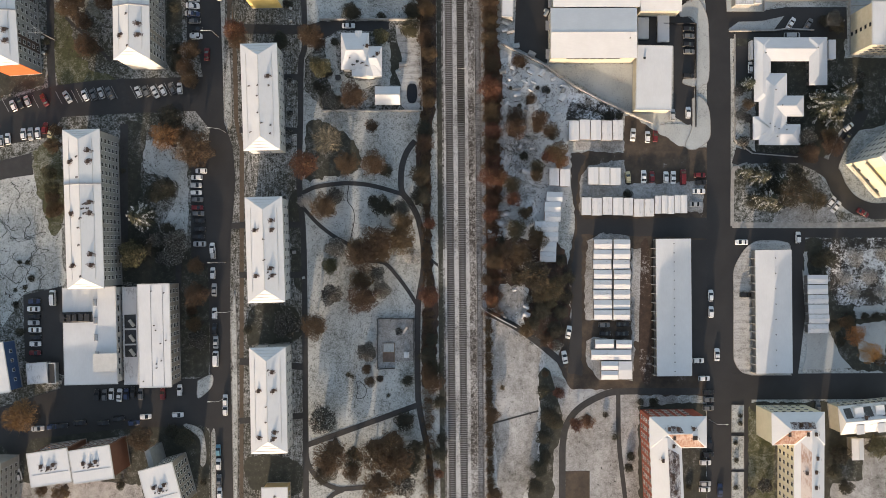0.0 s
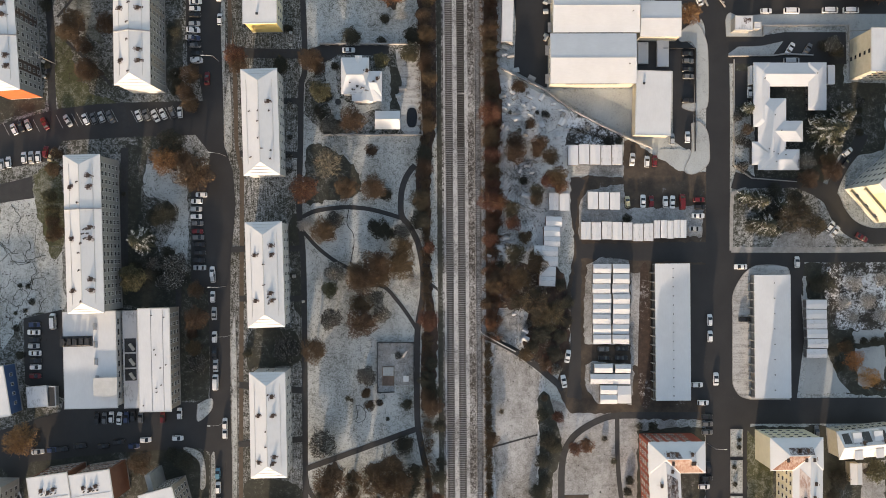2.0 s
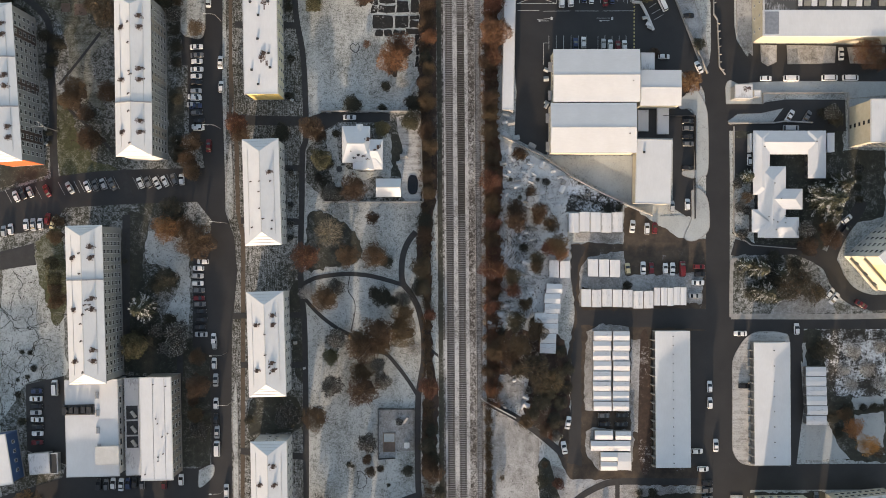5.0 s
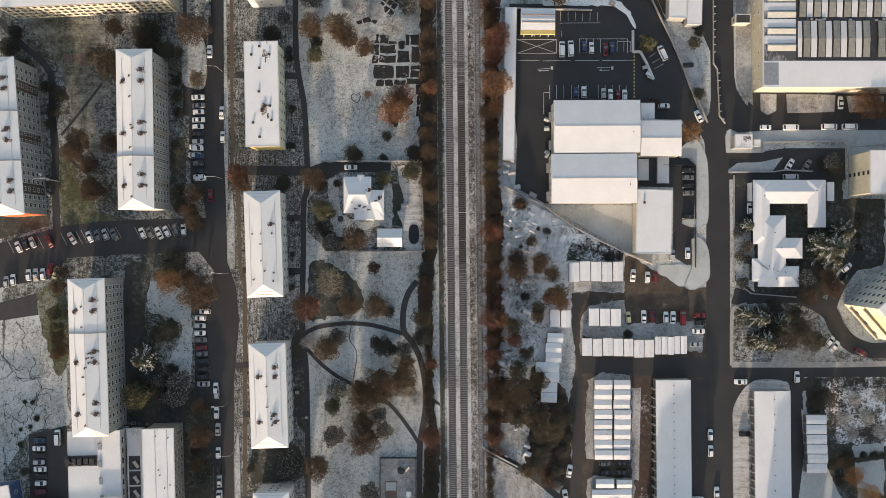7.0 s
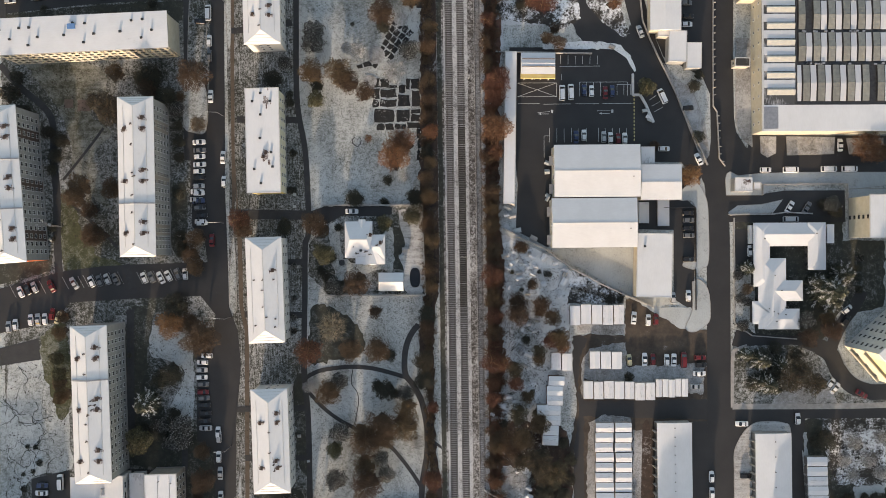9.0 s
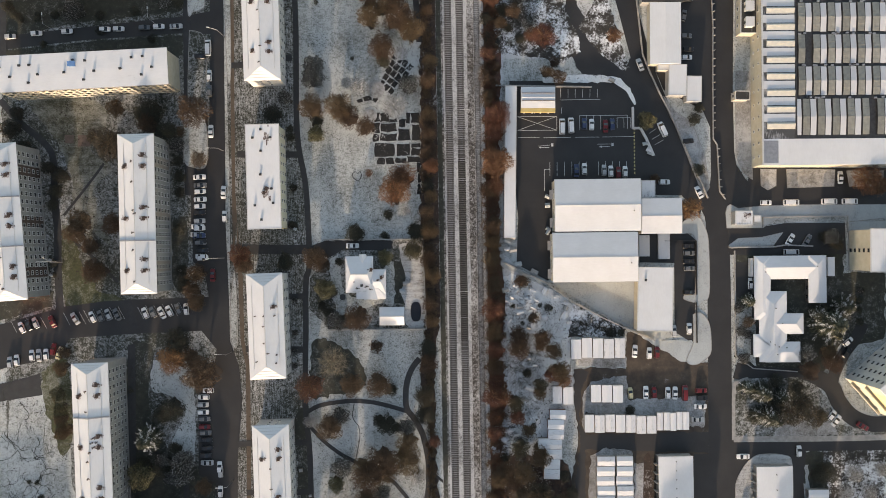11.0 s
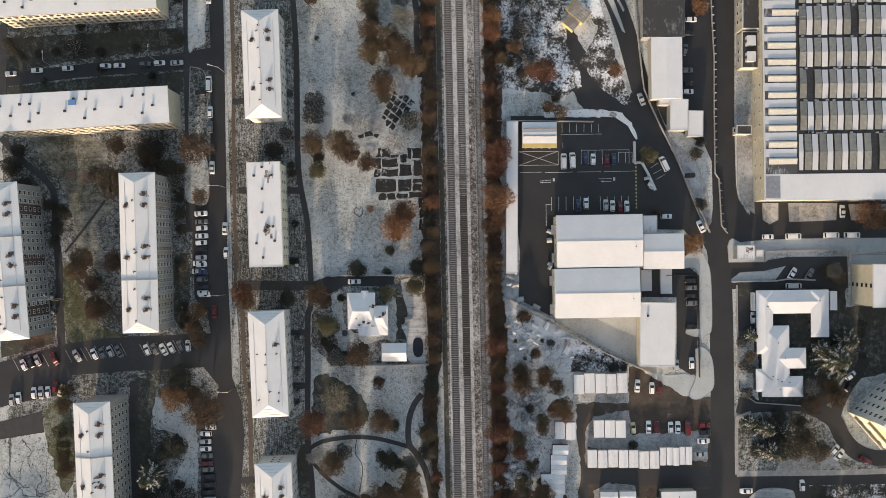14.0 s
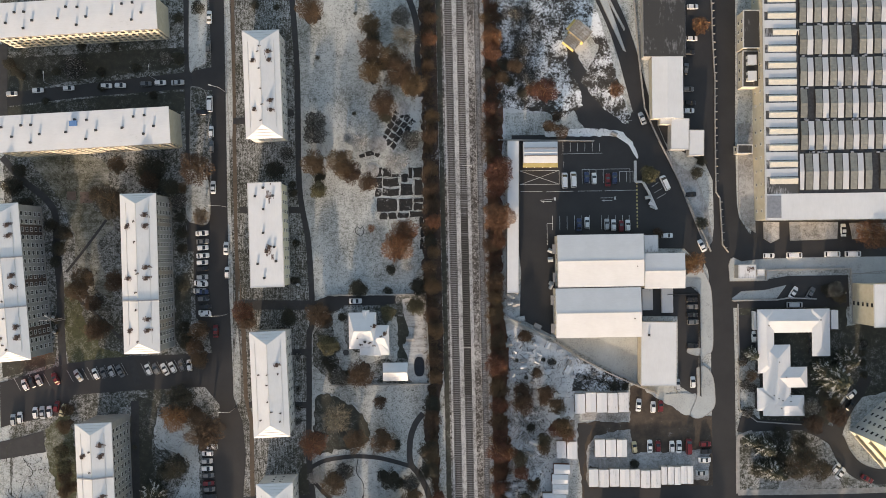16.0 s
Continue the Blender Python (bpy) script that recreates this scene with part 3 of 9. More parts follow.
sheet("lawn_shaded", [(-46.0, 42.6), (-42.0, 43.4), (-37.0, 41.6), (-32.0, 37.8), (-28.4, 33.0), (-27.6, 27.6), (-31.0, 25.2), (-36.0, 24.6), (-41.0, 23.9), (-46.2, 24.4)], M["shade"], 0.047, "dark grass patch that paints shade round a bare tree", "lawn", rounded=True, rough=1.2)
# fenced playground
sheet("playground", [(-21.9, -23.4), (-9.8, -23.4), (-9.8, -37.7), (-16.2, -37.7), (-16.2, -40.0), (-21.9, -40.2)], M["grit"], 0.05, "fenced worn playground ground with thin snow", "playground")

# dug vegetable plots with snowy paths between them
random.seed(5)
BEDS = [(752, 228, 802, 268), (808, 228, 850, 270), (856, 262, 892, 270), (760, 275, 802, 325), (810, 280, 890, 322), (768, 335, 800, 370), (808, 332, 890, 370), (900, 260, 940, 300), (900, 308, 960, 366), (942, 228, 962, 282), (968, 228, 1012, 280), (970, 290, 1012, 366), (776, 382, 882, 446), (894, 382, 960, 446), (968, 380, 1014, 402), (968, 408, 1014, 444), (790, 456, 826, 488), (832, 456, 876, 484), (884, 456, 940, 482), (946, 452, 1014, 480), (998, 482, 1016, 530), (998, 538, 1016, 580), (998, 590, 1016, 640)]
ox, oy = (-25.5, 119.8)
px, py = (-8.5, 103.0)
for x0, y0, x1, y1 in BEDS:
    fx, fy = (px - ox) / 262, (py - oy) / 252
    pts = []
    for u, v in ((x0, y0), ((x0 + x1) / 2, y0), (x1, y0), (x1, (y0 + y1) / 2), (x1, y1), ((x0 + x1) / 2, y1), (x0, y1), (x0, (y0 + y1) / 2)):
        pts.append((ox + (u - 752) * fx + random.uniform(-0.3, 0.3), oy + (v - 228) * fy + random.uniform(-0.3, 0.3)))
    tagged(sheet("vegetable_bed", pts, M["plot"], 0.05, "dug black soil bed edged by snowy paths", "garden bed"), group="vegetable beds")
FAN = []
gx, gy = (-21.3, 129.9)
for i in range(5):
    for j in range(4 if i > 1 else 3):
        pts = []
        for a, c in ((-1, -1), (0, -1), (1, -1), (1, 0), (1, 1), (0, 1), (-1, 1), (-1, 0)):
            u, v = 2.55 * i + 1.08 * a, 2.0 * j - 0.5 * i + 0.84 * c
            pts.append((gx + 0.62 * u + 0.78 * v + random.uniform(-0.25, 0.25), gy + 0.78 * u - 0.62 * v + random.uniform(-0.25, 0.25)))
        FAN.append((pts, 0))
FAN += [([(-27.8, 125.4), (-25.1, 126.1), (-24.7, 124.4), (-27.4, 123.9)], 0), ([(-24.5, 125.7), (-22.5, 124.7), (-23.5, 123.4), (-24.5, 124.1)], 0), ([(-30.1, 124.4), (-28.1, 125.0), (-27.8, 123.8), (-29.4, 123.4)], 0)]
for pts, _ in FAN:
    tagged(sheet("vegetable_bed", pts, M["plot"], 0.05, "wedge of dug black soil in a fan-shaped plot", "garden bed"), group="vegetable beds")

for cx, cy, r in ((-14.8, 140.1, 2.3), (-23.4, 128.0, 3.1), (-25.6, 118.9, 2.4)):
    sheet("round_bed", [(cx + r * math.cos(t), cy + r * math.sin(t)) for t in (2 * math.pi * k / 24 for k in range(24))], M["grit"], 0.095, "round garden bed under grey snow", "garden bed", rough=0.2)
sheet("garden_snow", [(-16.0, 75.1), (-12.6, 75.7), (-8.2, 73.4), (-7.7, 47.8), (-13.8, 47.9), (-14.2, 55.1), (-15.5, 59.0), (-13.8, 63.8), (-15.3, 69.5)], M["streak"], 0.07, "clean snow left along the villa fence", "lawn", rounded=True)
# railway
def rail_x(y, off):
    """Along the railway: x at y for a line that starts off metres from the first track."""
    x0, y0 = (3.6, -83.8)
    x1, y1 = (1.3, 176.7)
    return x0 + (x1 - x0) * (y - y0) / (y1 - y0) + off


def along(name, off, width, mat, z, label, category, thick=0.3):
    pts = [(rail_x(y, off), y) for y in (-600, 0, 700)]
    return ribbon(name, pts, width, mat, z, label, category, thick, False)


along("ballast", 3.2, 15.5, M["ballast_d"], 0.10, "dark stony railway bed dusted with snow", "railway bed")
along("ballast", 1.9, 8.2, M["ballast"], 0.16, "pale snowy ballast shoulder", "railway bed")
along("ballast", -0.35, 2.5, M["ballast_m"], 0.19, "grey ballast between the rails", "railway bed", 0.05)
OILY = (42.0, 104.0)                      # stretch of the second track without snow
for y0, y1, mt, lab in ((-600, OILY[0], "ballast_m", "grey ballast between the rails"), (*OILY, "ballast_k", "dark oily ballast between the rails"), (OILY[1], 700, "ballast_m", "grey ballast between the rails")):
    ribbon("ballast", [(rail_x(y, 3.62), y) for y in (y0, (y0 + y1) / 2, y1)], 2.5, M[mt], 0.19, lab, "railway bed", 0.05, False)
along("ballast", 9.3, 2.4, M["ballast_s"], 0.15, "patchy ballast of an old siding", "railway bed", 0.25)
along("ballast", 11.0, 1.5, M["ballast"], 0.14, "snowy edge of the old siding", "railway bed", 0.25)
along("drain", -3.6, 1.5, M["shade"], 0.12, "dark drainage strip beside the ballast", "railway bed")


def track(off, z, label, pitch=0.62, half=1.2, mat="sleeper", bare=(0, 0)):
    """Sleepers and rails; the sleepers along the stretch bare are dark and wet."""
    th = thing("railway_track", label, "railway track", Matrix.Translation((rail_x(0, off), 0, 0)), "railway tracks")
    slope = (rail_x(1, 0) - rail_x(0, 0))
    me = {m: Build().box(-half, half, -0.12, 0.12, -0.08, 0.08).mesh("sleeper", M[m]) for m in (mat, "sleeper_d")}
    near, far = [], {mat: Build(), "sleeper_d": Build()}
    fade = random.Random(3)
    for k in range(-520, 640):
        y = k * pitch
        m = "sleeper_d" if bare[0] + fade.uniform(-9, 9) < y < bare[1] + fade.uniform(-12, 12) and bare[1] else mat
        if -5 < y < 60 and len(near) < 100:
            near.append((y, m))
        else:
            far[m].box(slope * y - half, slope * y + half, y - 0.13, y + 0.13, z - 0.08, z + 0.08)
    for y, m in near:
        part("sleeper", me[m], None, th, at=Matrix.Translation((slope * y, y, z)))
    for m, bed in far.items():
        if bed.v:
            tagged(part("sleeper_bed", bed, M[m], th), kind="stuff")
    for s in (-0.72, 0.72):
        r = Build()
        r.add([(slope * y + s + dx, y, z + dz) for y in (-500, 600) for dx, dz in ((-0.05, 0.06), (0.05, 0.06), (0.05, 0.2), (-0.05, 0.2))],
              [(0, 1, 5, 4), (1, 2, 6, 5), (2, 3, 7, 6), (3, 0, 4, 7), (3, 2, 1, 0), (4, 5, 6, 7)])
        part("rail", r, M["rail"], th)
    return th


track(-0.35, 0.22, "main railway track on snowy concrete sleepers")
track(3.62, 0.22, "second main track, dark and wet along one stretch", bare=OILY)
track(9.3, 0.20, "old siding track on frosted timber sleepers", 0.68, 1.05, "sleeper_w")

# east side
sheet("bramble_strip", [(13.6, -20.0), (13.1, 60.0), (12.8, 120.0), (12.6, 177.0), (18.4, 177.0), (19.2, 140.0), (18.3, 100.0), (18.0, 72.0), (20.2, 58.0), (18.6, 40.0), (20.4, 24.0), (18.2, 8.0), (20.5, -6.0), (17.2, -20.0)], M["bramble_r"], 0.055, "rust-brown leaf litter under the railway hedge", "ground", rough=1.1)
sheet("bramble_strip", [(-8.9, 178.0), (-8.2, 140.0), (-8.6, 104.0), (-8.8, 86.0), (-8.1, 60.0), (-7.4, 44.0), (-9.0, 33.0), (-8.6, 22.0), (-6.0, 12.0), (-5.6, -12.0), (-7.2, -24.0), (-7.0, -46.0), (-2.4, -46.0), (-1.6, -20.0), (-3.6, -4.0), (-4.2, 12.0), (-3.8, 40.0), (-2.0, 52.0), (-1.8, 110.0), (-2.2, 178.0)], M["bramble"], 0.05, "dark leaf-strewn soil under the railway hedge", "ground", rough=0.9)
sheet("thicket_ground", [(15.0, 3.0), (30.0, 3.5), (41.5, -2.0), (42.3, -30.0), (36.0, -31.5), (27.0, -25.8), (28.6, -14.0), (18.5, -11.5), (15.0, -10.0)], M["bramble"], 0.035, "dark leaf-strewn ground of a thicket", "ground", rounded=True, rough=1.2)
sheet("scrub_strip", [(14.8, -83.8), (13.7, 7.8), (12.5, 83.8), (13.2, 119.0), (12.6, 176.6), (40.8, 176.2), (52.0, 153.0), (40.3, 137.8), (20.1, 138.1), (17.3, 72.8), (19.2, 72.4), (41.0, 45.8), (43.3, 21.1), (33.4, -5.5), (41.0, -22.6), (34.4, -34.0), (33.4, -83.8)], M["scrub"], 0.02, "rough scrub ground with snow in the gaps", "ground")
sheet("allotments", [(18.1, 63.5), (24.6, 64.2), (42.2, 55.1), (42.2, 44.6), (41.6, 34.2), (34.4, 27.6), (27.9, 20.4), (18.7, 26.3), (17.1, 38.1), (20.0, 47.2)], M["allot"], 0.04, "cluttered allotment ground under snow", "allotment", rounded=True)
sheet("allotments", [(15.1, 13.3), (24.6, 15.2), (31.1, 15.9), (30.5, 10.6), (24.6, 10.6), (20.7, 2.8), (15.4, 0.9)], M["allot"], 0.04, "snowy allotment plots with low frames", "allotment", rounded=True)
sheet("allotments", [(15.8, -19.4), (18.1, -12.9), (23.3, -12.9), (28.5, -16.8), (27.9, -21.4), (24.6, -21.4), (23.9, -25.3)], M["grit"], 0.04, "grey snowy clearing among scrub", "allotment", rounded=True)
# field and lawn use darker snow in place of shadows from the south
sheet("field_east", [(17.1, -24.0), (23.9, -25.9), (32.4, -33.8), (32.4, -41.0), (31.8, -60.6), (31.8, -75.0), (26.5, -83.8), (18.7, -83.8), (17.4, -60.6), (16.4, -32.5)], M["grit"], 0.04, "long snowy field beside the railway in a shade tone", "field")
sheet("lawn_east", [(36.3, -42.3), (52.7, -46.9), (68.3, -45.6), (79.0, -45.0), (79.0, -52.1), (65.7, -52.8), (65.7, -83.8), (37.0, -83.8), (36.3, -62.6)], M["grit"], 0.045, "snowy lawn round a curved path in a shade tone", "lawn")
sheet("hedge_strip", [(32.4, -41.0), (35.7, -41.0), (39.6, -54.1), (40.3, -60.6), (37.0, -69.8), (37.0, -83.8), (28.5, -83.8), (32.4, -70.4)], M["shade"], 0.05, "dark grass ditch with no snow", "ground", rounded=True)
ribbon("footpath", [(86.6, -47.7), (79.0, -47.9), (59.8, -47.9), (52.7, -49.5), (45.5, -53.8), (41.6, -59.0), (40.3, -65.2), (40.1, -73.7), (40.1, -86.7)], 2.2, M["path"], 0.075, DARK)
ribbon("footpath", [(58.9, -48.9), (59.0, -60.6), (59.5, -69.1), (61.1, -82.8), (61.3, -86.7)], 1.5, M["path"], 0.079, DARK)
ribbon("footpath", [(15.4, -59.0), (22.6, -57.0), (32.1, -54.4)], 0.6, M["path"], 0.06, DARK)
ribbon("footpath", [(7.9, -15.2), (10.2, -18.1), (13.8, -20.6), (24.6, -26.3), (32.4, -31.8), (40.9, -39.0)], 2.2, M["path"], 0.10, "footpath that drops from the railway crossing")
sheet("dirt_plot", [(41.2, -74.7), (49.3, -74.5), (49.3, -84.8), (41.2, -84.8)], M["yard"], 0.07, "bare brown rectangular plot", "ground")

sheet("yard_east", [(42.9, 32.2), (52.7, 33.2), (60.5, 32.2), (61.1, 44.6), (63.1, 45.3), (72.4, 40.1), (81.9, 34.0), (89.5, 34.0), (89.5, -49.2), (65.7, -49.2), (63.8, -47.3), (42.9, -47.3), (38.2, -37.8), (43.3, -22.6), (42.0, -5.5), (44.5, 7.8), (43.3, 21.1)], M["yard"], 0.05, "dark muddy yard and lanes between garages", "yard", rough=0.6)
sheet("garage_lane", [(43.2, 32.2), (46.1, 32.2), (48.1, 30.9), (45.5, 25.0), (44.8, 13.3), (47.4, 10.0), (89.5, 10.6), (89.5, 3.6), (46.7, 4.9), (46.7, -42.6), (42.0, -41.6), (43.3, -22.6), (43.3, -5.5), (45.2, 7.8), (43.3, 21.1)], M["asphalt"], 0.06, "wet dark lane between rows of garages", "road", rough=0.6)
for pts in ([(45.8, 22.4), (48.7, 28.0), (61.1, 30.2), (61.1, 21.7), (87.6, 23.0), (87.6, 12.0), (46.8, 17.5), (46.1, 10.8), (45.8, 15.9)], [(48.7, 2.8), (52.7, 5.1), (59.8, 5.4), (62.8, 4.1), (63.1, -0.8), (63.4, -24.0), (48.1, -24.0), (47.4, -14.2), (48.1, -2.4)], [(48.1, -31.2), (50.7, -29.8), (64.4, -30.5), (64.1, -42.6), (63.8, -44.0), (52.7, -44.0), (48.1, -39.0)], [(44.8, 36.1), (60.8, 36.8), (60.8, 32.8), (53.3, 32.5), (44.8, 33.8)], [(63.4, 0.2), (67.4, 0.2), (67.4, -19.4), (65.7, -31.2), (63.4, -31.2)]):
    sheet("garage_plot", pts, M["grit"], 0.075, "trodden gritty snow round the garages", "ground")
sheet("snow_bank", [(66.6, 2.1), (69.2, 0.2), (70.2, -41.6), (66.0, -39.7)], M["bramble"], 0.08, "strip of dark wet soil beside the lane", "ground", rounded=True)

ROADL = "wide wet asphalt street"
ribbon("road_east", [(92.7, -94.8), (92.7, 7.8), (92.7, 55.3), (92.3, 81.9), (91.1, 89.4)], 8.0, M["asphalt"], 0.070, ROADL, "road", rounded=False)
ribbon("road_north", [(93.0, 86.7), (94.3, 98.6), (93.9, 127.4), (94.6, 175.4), (95.1, 213.8)], 8.0, M["asphalt"], 0.074, ROADL, "road", rounded=False)
ribbon("road_diagonal", [(91.0, 85.2), (83.5, 99.7), (73.1, 121.0), (67.2, 136.4), (60.8, 160.5), (54.7, 176.0), (43.1, 199.2)], 6.6, M["asphalt"], 0.078, "asphalt street that climbs away beside the works", "road")
sheet("road_corner", [(91.0, 85.2), (93.5, 98.6), (97.5, 110.1), (98.9, 101.4), (102.1, 96.2), (106.9, 93.1), (174.0, 92.1), (174.0, 86.7), (106.8, 87.3), (97.2, 85.1)], M["asphalt"], 0.082, ROADL, "road")
sheet("road_cross", [(88.5, 7.8), (174.0, 7.2), (174.0, 3.8), (119.7, 3.8), (101.8, 3.2), (88.5, 3.2)], M["asphalt"], 0.086, ROADL, "road")
sheet("road_cross", [(88.5, -42.0), (174.0, -41.6), (174.0, -50.3), (88.5, -50.7)], M["asphalt"], 0.090, ROADL, "road")
sheet("yard_sheds", [(117.0, 3.0), (121.8, 3.0), (120.8, -7.4), (121.8, -22.6), (119.3, -42.6), (116.7, -42.6)], M["asphalt"], 0.065, "asphalt lane beside the long shed", "road")
sheet("yard_sheds", [(95.0, 4.4), (121.8, 4.4), (121.8, 2.6), (117.4, 2.6), (117.4, -42.4), (95.0, -42.4)], M["asphalt"], 0.05, "asphalt apron round the long shed", "road")
sheet("yard_corner", [(95.0, -50.3), (103.7, -50.3), (103.7, -98.6), (95.0, -98.6)], M["asphalt"], 0.04, "asphalt edge of the street by the corner block", "road")
sheet("shed_forecourt", [(97.7, -13.1), (97.8, -7.0), (100.3, -1.7), (103.0, 1.3), (106.6, 2.8), (114.2, 2.5), (117.0, -0.8), (117.0, -20.0), (117.0, -40.6), (116.9, -42.2), (115.4, -42.4), (105.2, -42.4), (103.2, -42.2), (100.3, -41.2), (98.2, -38.2), (97.7, -34.0)], M["streak"], 0.17, "trodden snow forecourt in front of the long shed", "forecourt", thick=0.15, rounded=True)
sheet("parking_strip", [(83.6, 3.0), (88.9, 3.0), (88.9, -42.6), (83.6, -42.6)], M["asphalt"], 0.072, "dark asphalt strip with parked cars", "car park")
for pts in ([(121.3, -1.1), (122.6, -1.1), (123.2, -28.5), (129.8, -28.5), (134.3, -36.4), (137.6, -40.3), (120.9, -40.6), (122.3, -33.8)], [(138.3, -19.4), (149.0, -18.7), (149.0, -22.0), (138.3, -24.0)], [(138.9, -25.3), (149.0, -24.0), (149.0, -39.0), (140.2, -37.7)]):
    sheet("garden_snow", pts, M["deep"], 0.06, "clean bluish snow on garden ground", "lawn")
sheet("orchard", [(126.9, 4.7), (155.0, 4.7), (155.0, -19.8), (132.2, -18.8), (128.8, -7.4)], M["rubble"], 0.055, "overgrown garden plot under patchy snow", "garden")
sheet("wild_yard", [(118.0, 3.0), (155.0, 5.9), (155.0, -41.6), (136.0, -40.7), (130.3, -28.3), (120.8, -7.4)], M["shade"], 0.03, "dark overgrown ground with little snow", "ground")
sheet("green_island", [(97.1, 25.7), (101.7, 28.6), (118.7, 28.9), (125.2, 26.3), (129.8, 21.1), (131.7, 13.3), (144.8, 10.0), (155.0, 10.1), (155.0, 7.6), (97.1, 7.4)], M["frost"], 0.17, "frosted lawn island under conifers", "lawn", thick=0.15)
ribbon("pavement", [(97.2, 8.0), (134.3, 8.0), (155.0, 8.5)], 1.9, M["concrete"], 0.19, "pale concrete footpath along the lawn", "pavement")
ribbon("pavement", [(97.2, 7.7), (97.4, 25.0), (99.1, 27.5), (102.3, 28.6)], 1.2, M["concrete"], 0.195, "pale concrete footpath along the lawn", "pavement")
sheet("snow_field", [(110.8, 10.6), (118.7, 15.9), (130.4, 14.6), (133.0, 9.3), (111.5, 8.7)], M["grit"], 0.185, "lawn corner under grey snow", "lawn")
sheet("school_yard", [(98.1, 72.7), (135.0, 74.0), (135.0, 42.0), (126.5, 28.9), (104.3, 32.2), (98.1, 36.1)], M["shade"], 0.10, "dark ground round the school", "ground", thick=0.1)
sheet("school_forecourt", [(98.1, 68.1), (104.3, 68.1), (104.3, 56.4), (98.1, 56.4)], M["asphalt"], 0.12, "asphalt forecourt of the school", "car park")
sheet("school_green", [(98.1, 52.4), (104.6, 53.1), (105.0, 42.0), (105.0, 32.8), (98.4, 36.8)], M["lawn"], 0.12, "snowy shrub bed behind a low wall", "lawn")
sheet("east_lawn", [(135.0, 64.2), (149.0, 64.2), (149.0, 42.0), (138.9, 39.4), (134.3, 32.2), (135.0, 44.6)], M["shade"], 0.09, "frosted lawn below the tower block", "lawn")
ribbon("round_drive", [(97.8, 31.5), (104.3, 29.9), (115.4, 29.3), (125.2, 28.6), (130.4, 25.7), (133.0, 20.4), (137.6, 15.2), (144.8, 12.6), (154.6, 13.3)], 5.6, M["asphalt"], 0.19, "asphalt drive that curves round the tower block", "road")
ribbon("round_drive", [(130.4, 25.0), (131.7, 30.2), (135.0, 36.8), (138.9, 42.0), (141.5, 47.2)], 4.0, M["asphalt"], 0.186, "asphalt drive that curves round the tower block", "road")
for pts in ([(96.7, 87.8), (99.4, 86.5), (107.3, 87.2), (119.2, 87.5), (149.7, 87.4), (149.7, 82.8), (136.3, 81.5), (135.0, 83.5), (113.9, 83.3), (107.6, 79.8), (95.4, 79.8), (95.1, 85.2), (95.7, 87.2)], [(96.0, 73.9), (99.3, 76.3), (107.3, 76.6), (114.6, 78.2), (111.2, 73.8), (96.7, 72.9)], [(136.3, 81.8), (149.7, 81.8), (149.7, 78.8), (136.6, 77.8)]):
    sheet("verge", pts, M["deep"], 0.2, "snow-covered verge with a stone kerb", "verge", thick=0.18)
sheet("school_lane", [(95.7, 73.7), (95.7, 79.8), (107.9, 80.2), (115.2, 81.3), (135.6, 81.3), (135.9, 70.6), (96.0, 70.7)], M["asphalt"], 0.13, "asphalt car park behind the school", "car park")
for pts in ([(79.5, 81.2), (83.4, 83.8), (86.0, 83.8), (88.6, 78.6), (89.3, 72.0), (89.3, 57.7), (87.3, 55.1), (84.7, 54.7), (84.8, 76.0), (79.8, 78.2)], [(83.7, 50.5), (86.3, 51.1), (89.0, 47.9), (89.8, 42.0), (89.3, 36.8), (84.7, 33.5), (81.4, 34.8), (83.7, 41.0)], [(80.7, 57.0), (84.7, 57.3), (84.6, 54.7), (80.8, 55.7)]):
    sheet("verge", pts, M["deep"], 0.2, "snowy traffic island with a rounded kerb", "verge", thick=0.18, rounded=True)
sheet("hall_yard", [(22.0, 130.4), (62.8, 130.2), (66.9, 118.2), (73.4, 102.8), (81.0, 94.0), (80.9, 91.1), (36.8, 91.8), (35.0, 62.2), (23.9, 68.1), (24.6, 83.8), (23.9, 91.9), (21.8, 118.8)], M["asphalt"], 0.062, "dark asphalt car park round the hall", "car park")
sheet("yard_link", [(60.9, 131.2), (63.0, 138.0), (66.0, 134.5), (72.0, 121.0), (80.0, 104.0), (88.0, 90.5), (86.5, 84.5), (80.4, 90.8), (73.0, 102.6), (66.3, 118.0)], M["asphalt"], 0.052, "asphalt edge between the car park and the street", "car park")
sheet("factory_apron", [(103.9, 100.2), (152.0, 99.8), (152.0, 92.4), (106.0, 92.6), (102.6, 95.4)], M["asphalt"], 0.042, "asphalt in front of the factory wall", "road")
sheet("hall_side", [(65.7, 87.7), (84.1, 87.7), (80.1, 79.9), (84.7, 76.0), (84.7, 56.4), (83.7, 40.7), (77.5, 44.6), (77.5, 68.1), (65.7, 68.4)], M["asphalt"], 0.066, "dark asphalt service yard beside the hall", "car park")
sheet("hall_apron", [(34.4, 62.2), (64.4, 62.2), (64.4, 46.6), (77.3, 46.6), (77.3, 43.6), (73.0, 42.0), (83.4, 42.0), (83.7, 34.2), (79.5, 34.8), (61.1, 46.2)], M["deep"], 0.09, "smooth snow apron south of the hall", "yard")
sheet("snow_lane", [(18.7, 79.9), (19.7, 69.1), (33.7, 62.2), (34.4, 60.8), (20.0, 66.8), (17.1, 76.0)], M["deep"], 0.075, "narrow snowy lane behind a wall", "lane")
sheet("weed_wedge", [(42.9, 54.4), (61.1, 46.2), (59.8, 43.3), (41.2, 43.3)], M["rubble"], 0.06, "wedge of weeds and snow between walls", "ground")
